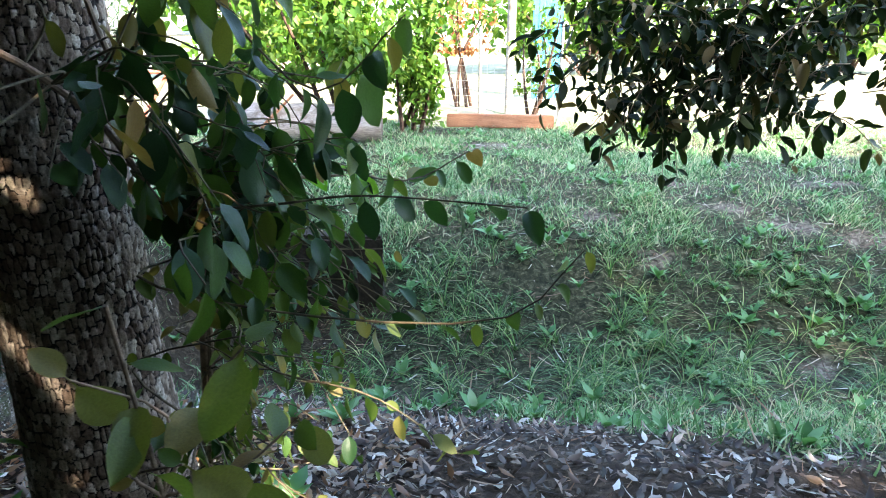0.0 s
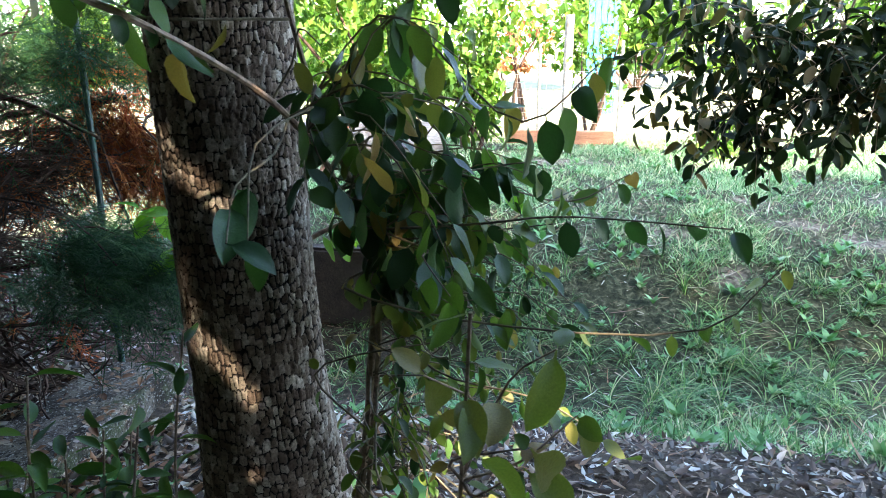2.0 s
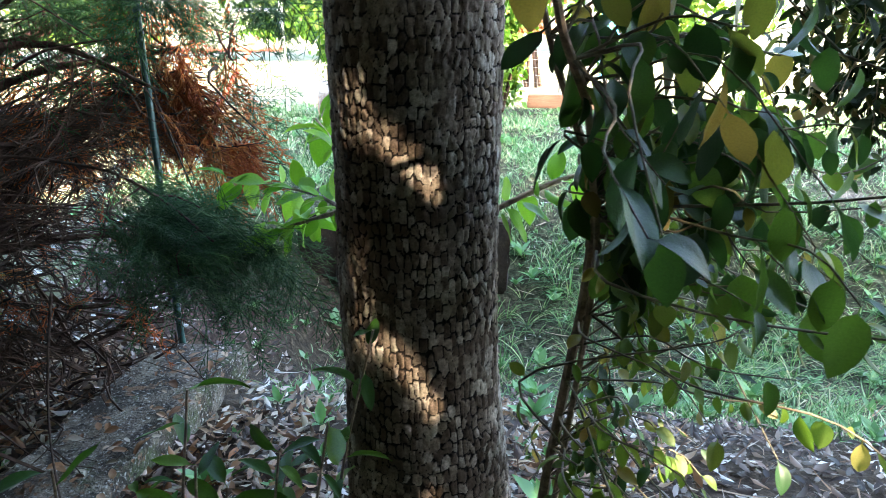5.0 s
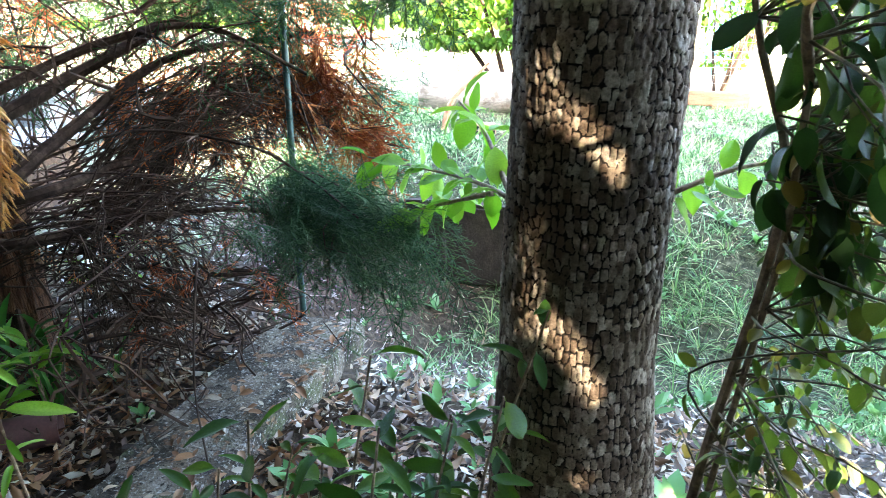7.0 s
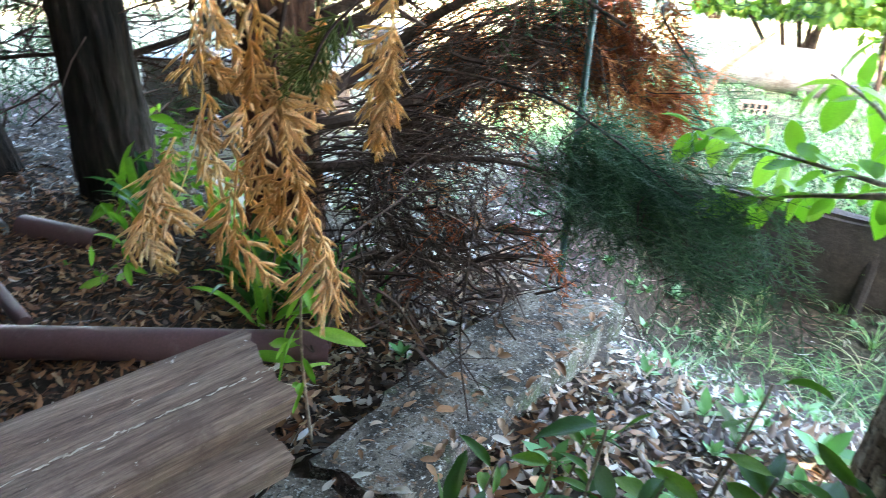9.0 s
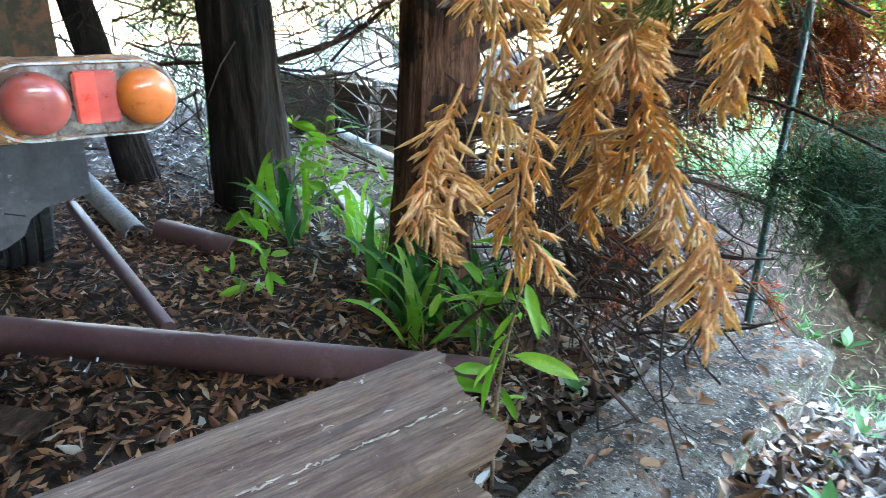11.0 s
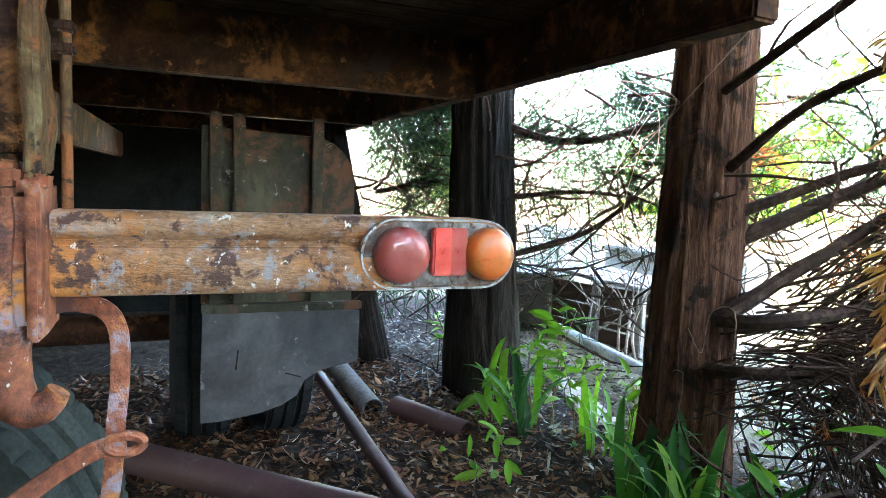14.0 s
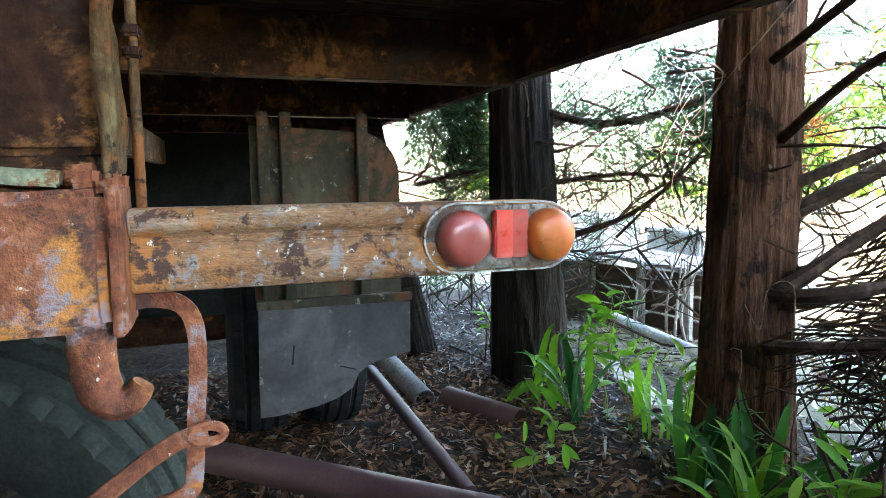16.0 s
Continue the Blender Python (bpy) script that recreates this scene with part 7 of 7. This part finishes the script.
lg = thing("fallen_log", loc(-2.4, 8.05), "thick pale smooth log lying at the lawn's edge", "log")
lm = pose(-2.47, 8.0, 0.18, 0, 1, 2)
part("trunk", log_mesh(1.72, 0.25), "log", lg, "", lm)
part("cut_end", Geo().tube([(0, 0, 0), (-0.012, 0, 0)], [0.25, 0.235], 28).mesh("cut_end"), "log_end", lg, "sawn end", lm)
sl = thing("timber_sleeper", loc(0.9, 8.8), "orange-brown timber sleeper at the foot of the wire fence", "timber")
part("beam", box_mesh("beam", (1.42, 0.14, 0.17), 0.01, 4, 0.006), "sleeper", sl, "", pose(0.76, 8.80, 0.0, 0, 0.5, -4))
part("footing", box_mesh("footing", (0.32, 0.18, 0.09), 0.01, 2, 0.005), "sleeper", sl, "", pose(1.2, 8.78, -0.09, 0, 0, -6))


def brick(at, turn):
    b = thing("hollow_brick", at, "hollow clay brick lying on the grass by the log", "brick")
    m = pose(*at, 0, 0, turn)
    body = part("body", box_mesh("body", (0.23, 0.12, 0.11), 0.005), "brick", b, "", m)
    # thin dark plates on the face imitate the shade inside the hollows
    for i in range(4):
        for j in range(2):
            part("hole", box_mesh("hole", (0.036, 0.004, 0.036), 0.001), "rubber", body, "", m @ pose(-0.083 + i * 0.055, -0.0605, 0.014 + j * 0.046))


brick(loc(-1.55, 6.55), 20)


def bush(name, at, size, n, label, material, category, seed, leaf=0.09, sticks=5, low=0.3):
    t = thing(name, loc(*at), label, category)
    r = np.random.default_rng(seed)
    z0 = float(gz(*at))
    g = Geo()
    clumps = []
    for i in range(sticks):
        e = np.array([at[0] + r.normal(0, size[0] * 0.4), at[1] + r.normal(0, size[1] * 0.4), z0 + size[2] * r.uniform(0.6, 1)])
        line = smooth_line([(at[0] + r.normal(0, 0.1), at[1] + r.normal(0, 0.1), z0 - 0.1), (np.array([at[0], at[1], z0]) + e) / 2 + r.normal(0, 0.1, 3), e], 8)
        g.tube(line, np.linspace(0.04, 0.012, 8) * min(1, size[2] / 2), 6)
        clumps += [line[k] for k in range(3, 8)]
    part("stem", g.mesh("stem"), "twig_dead", t, kind="stuff")
    c = np.array(clumps)[r.integers(0, len(clumps), 40)] + r.normal(0, 0.3, (40, 3)) * np.array(size) * 0.8
    p = c[r.integers(0, 40, n)] + r.normal(0, 0.16, (n, 3)) * np.maximum(np.array(size), 0.5) * 0.6
    p[:, 2] = np.clip(p[:, 2], z0 + low * size[2], None)
    tv = np.array([(0, 0, 0), (0.28, 0.45, 0.06), (0, 1, -0.14), (-0.28, 0.45, 0.06), (0, 0.45, -0.02)])
    tf = np.array([(0, 1, 4), (1, 2, 4), (2, 3, 4), (3, 0, 4)])
    ms = frames(p, r.normal(0, 0.6, (n, 3)) + (0, 0, -0.5), r.normal(0, 0.6, (n, 3)) + (0, -0.3, 0.8), r.uniform(0.6, 1.3, n) * leaf)
    part("foliage", np_mesh("foliage", *stamp(tv, tf, ms)), material, t, kind="stuff")


bush("leafy_tree", (-1.3, 8.3), (1.5, 0.9, 2.6), 6500, "bright sunlit green leafy tree behind the log", "leaf_far", "tree", 1, 0.13, 7, 0.30)
bush("shrub", (-0.35, 8.7), (0.5, 0.4, 1.7), 1500, "tall green shrub at the end of the log", "leaf_far", "shrub", 2, 0.11, 5, 0.1)
bush("shrub", (1.3, 9.6), (0.35, 0.3, 1.6), 420, "thin sunlit shrub growing through the fence", "leaf_far", "shrub", 3, 0.10, 4, 0.3)
bush("shrub", (0.35, 11.5), (0.5, 0.4, 1.9), 700, "orange-brown dying shrub beyond the fence", "dead_far", "shrub", 4, 0.10, 4, 0.5)
bush("shrub", (2.6, 8.0), (0.4, 0.4, 0.4), 700, "low pale green shrub in the sunlit grass", "leaf_far", "shrub", 5, 0.08, 5, 0.0)
bush("leafy_tree", (-10.5, 16.0), (2.6, 1.5, 3.4), 5000, "sunlit green trees beyond the yard", "leaf_far", "tree", 6, 0.2, 7, 0.2)
bush("leafy_tree", (-26.0, 20.0), (3.0, 2.5, 3.8), 5000, "sunlit green trees beyond the yard", "leaf_far", "tree", 7, 0.26, 7, 0.15)
bush("leafy_tree", (4.0, 19.0), (4.5, 2.0, 3.6), 5000, "sunlit green trees far beyond the fence", "leaf_far", "tree", 8, 0.3, 8, 0.2)
bush("leafy_tree", (-3.5, 17.0), (4.5, 2.0, 4.0), 5000, "sunlit green trees far beyond the fence", "leaf_far", "tree", 9, 0.3, 8, 0.2)
bush("leafy_tree", (12.0, 20.0), (4.5, 2.0, 4.0), 4000, "sunlit green trees far beyond the fence", "leaf_far", "tree", 10, 0.3, 8, 0.2)


def wire_fence(x0, x1, y, slope):
    fc = thing("wire_fence", loc((x0 + x1) / 2, y), "galvanised wire mesh fence with thin posts", "fence")
    g = Geo()
    yy = lambda x: y + slope * (x - x0)
    for k in range(10):
        g.tube([(x, yy(x), float(gz(x, yy(x))) + 0.06 + 0.10 * k) for x in np.linspace(x0, x1, 12)], 0.0025, 3, False)
    for x in np.arange(x0, x1, 0.10):
        z = float(gz(x, yy(x)))
        g.tube([(x, yy(x), z + 0.05), (x, yy(x), z + 0.96)], 0.002, 3, False)
    part("mesh", g.mesh("mesh", False), "wire", fc, "wire mesh", kind="stuff")
    for x in np.arange(x0, x1 + 0.1, 1.1):
        z = float(gz(x, yy(x)))
        part("post", Geo().tube([(x, yy(x), z - 0.1), (x, yy(x), z + 1.35)], 0.022, 8).mesh("post"), "wire", fc)


wire_fence(-0.6, 2.7, 9.1, 0.02)
bl = thing("blue_screen", loc(2.1, 13.0), "bright blue plastic mesh panel beyond the fence", "screen")
for i in range(5):
    part("slat", box_mesh("slat", (0.10, 0.02, 2.4), 0.004), "blue", bl, "", pose(1.75 + 0.115 * i, 13.0, float(gz(1.75, 13.0)) - 0.05))
wp = thing("white_post", loc(1.05, 10.6), "pale wooden post beyond the fence", "post")
part("post", Geo().tube([(1.05, 10.6, -0.1), (1.06, 10.6, 1.7)], 0.07, 10).mesh("post"), "log", wp)
# grey concrete troughs and white frames at the far side
for x, y, w, t in ((-4.65, 5.45, 0.50, -14), (-5.35, 5.1, 0.75, -14)):
    b = thing("concrete_trough", loc(x, y), "weathered grey concrete trough standing on the grass", "trough", "concrete troughs")
    me = box_mesh("body", (w, 0.34, 0.50), 0.02, 4, 0.006)
    part("body", me, "block", b, "", pose(x, y, float(gz(x, y)), 0, 0, t))
    part("rim", box_mesh("rim", (w + 0.04, 0.38, 0.05), 0.012), "block", b, "", pose(x, y, float(gz(x, y)) + 0.50, 0, 0, t))
for x, y, w, h, t in ((-5.42, 3.75, 0.55, 0.36, 25), (-7.6, 6.4, 1.2, 0.5, -20)):
    b = thing("storage_crate", loc(x, y), "grey-green weathered crate behind the conifers", "crate", "crates behind the conifers")
    part("body", box_mesh("body", (w, 0.5, h), 0.01, 3, 0.004), "block", b, "", pose(x, y, float(gz(x, y)), 0, 0, t))
    part("lid", box_mesh("lid", (w + 0.06, 0.56, 0.04), 0.01), "block", b, "", pose(x, y, float(gz(x, y)) + h, 0, 0, t))
bx, by = -4.62, 3.85
bz = float(gz(bx, by))
bin_box = thing("plank_bin", loc(bx, by), "old brown plank bin with pale posts and a leaf-strewn lid", "bin")
for k in range(3):
    part("board", box_mesh("board", (0.92, 0.028, 0.135), 0.005, 4, 0.005, 40 + k), "sleeper_dark", bin_box, "", pose(bx, by - 0.28 + 0.004 * k, bz - 0.02 + 0.145 * k, 0, 1.5 - k, 3))
for k in range(3):
    part("board", box_mesh("board", (0.028, 0.55, 0.135), 0.005, 4, 0.005, 50 + k), "sleeper_dark", bin_box, "", pose(bx + 0.45, by + 0.02, bz - 0.02 + 0.145 * k, 0, 0, 3))
for dx in (-0.40, 0.05, 0.42):
    part("post", box_mesh("post", (0.05, 0.05, 0.56), 0.006, 3, 0.003, 60), "log", bin_box, "", pose(bx + dx, by - 0.33, bz - 0.1, 0, 0, 3))
part("lid", box_mesh("lid", (1.02, 0.66, 0.025), 0.006, 6, 0.008, 61), "log", bin_box, "pale weathered lid", pose(bx, by, bz + 0.43, -2, 3, 3))
plank_w = thing("pale_plank", loc(-3.78, 2.5), "pale grey weathered plank lying in the litter", "plank")
part("board", box_mesh("board", (0.75, 0.13, 0.02), 0.004, 5, 0.004, 62), "splinter", plank_w, "", pose(-3.80, 2.50, float(gz(-3.8, 2.5)) + 0.012, 0, 0, -28))
r = np.random.default_rng(131)
for x, y in ((-4.25, 3.1), (-4.1, 3.25), (-4.45, 3.3), (-3.95, 3.2), (-4.3, 3.45)):
    st = thing("bare_stick", loc(x, y), "thin pale dead stick with bare forks", "stick", "dead sticks by the bin")
    z = float(gz(x, y))
    line = smooth_line([(x, y, z - 0.03), (x + r.normal(0, 0.05), y, z + 0.25), (x + r.normal(0.05, 0.1), y + r.normal(0, 0.05), z + r.uniform(0.45, 0.75))], 9)
    b = part("stem", Geo().tube(line, np.linspace(0.011, 0.004, 9), 6, wobble=0.1).mesh("stem"), "dead_pale", st)
    for k in (3, 5, 6):
        e = line[k] + np.array([r.normal(0, 0.16), r.normal(0, 0.08), r.uniform(0.08, 0.28)])
        part("fork", Geo().tube(smooth_line([line[k], (line[k] + e) / 2 + r.normal(0, 0.02, 3), e], 6), np.linspace(0.006, 0.002, 6), 5).mesh("fork"), "dead_pale", b)
fr = thing("metal_frame", loc(-3.6, 8.2), "white and red painted metal frame beyond the log", "frame")
for a, b, m in (((-4.3, 8.2, 0.0), (-4.3, 8.2, 1.5), "white_paint"), ((-3.0, 8.4, 0.0), (-3.0, 8.4, 1.5), "white_paint"), ((-4.3, 8.2, 0.75), (-3.0, 8.4, 0.75), "red_paint"), ((-4.3, 8.2, 1.2), (-3.0, 8.4, 1.2), "white_paint"), ((-3.9, 8.26, 0.0), (-3.3, 8.35, 0.9), "red_paint")):
    part("bar", Geo().tube([a, b], 0.025, 8).mesh("bar"), m, fr)
stick = thing("red_branch", loc(-1.75, 6.8), "reddish forked stick leaning against the log", "stick")
part("stick", Geo().tube(smooth_line([(-1.98, 6.72, -0.06), (-1.95, 6.76, 0.15), (-1.85, 6.8, 0.32), (-1.55, 6.9, 0.62)], 8), np.linspace(0.035, 0.014, 8), 7).mesh("stick"), "sleeper", stick)
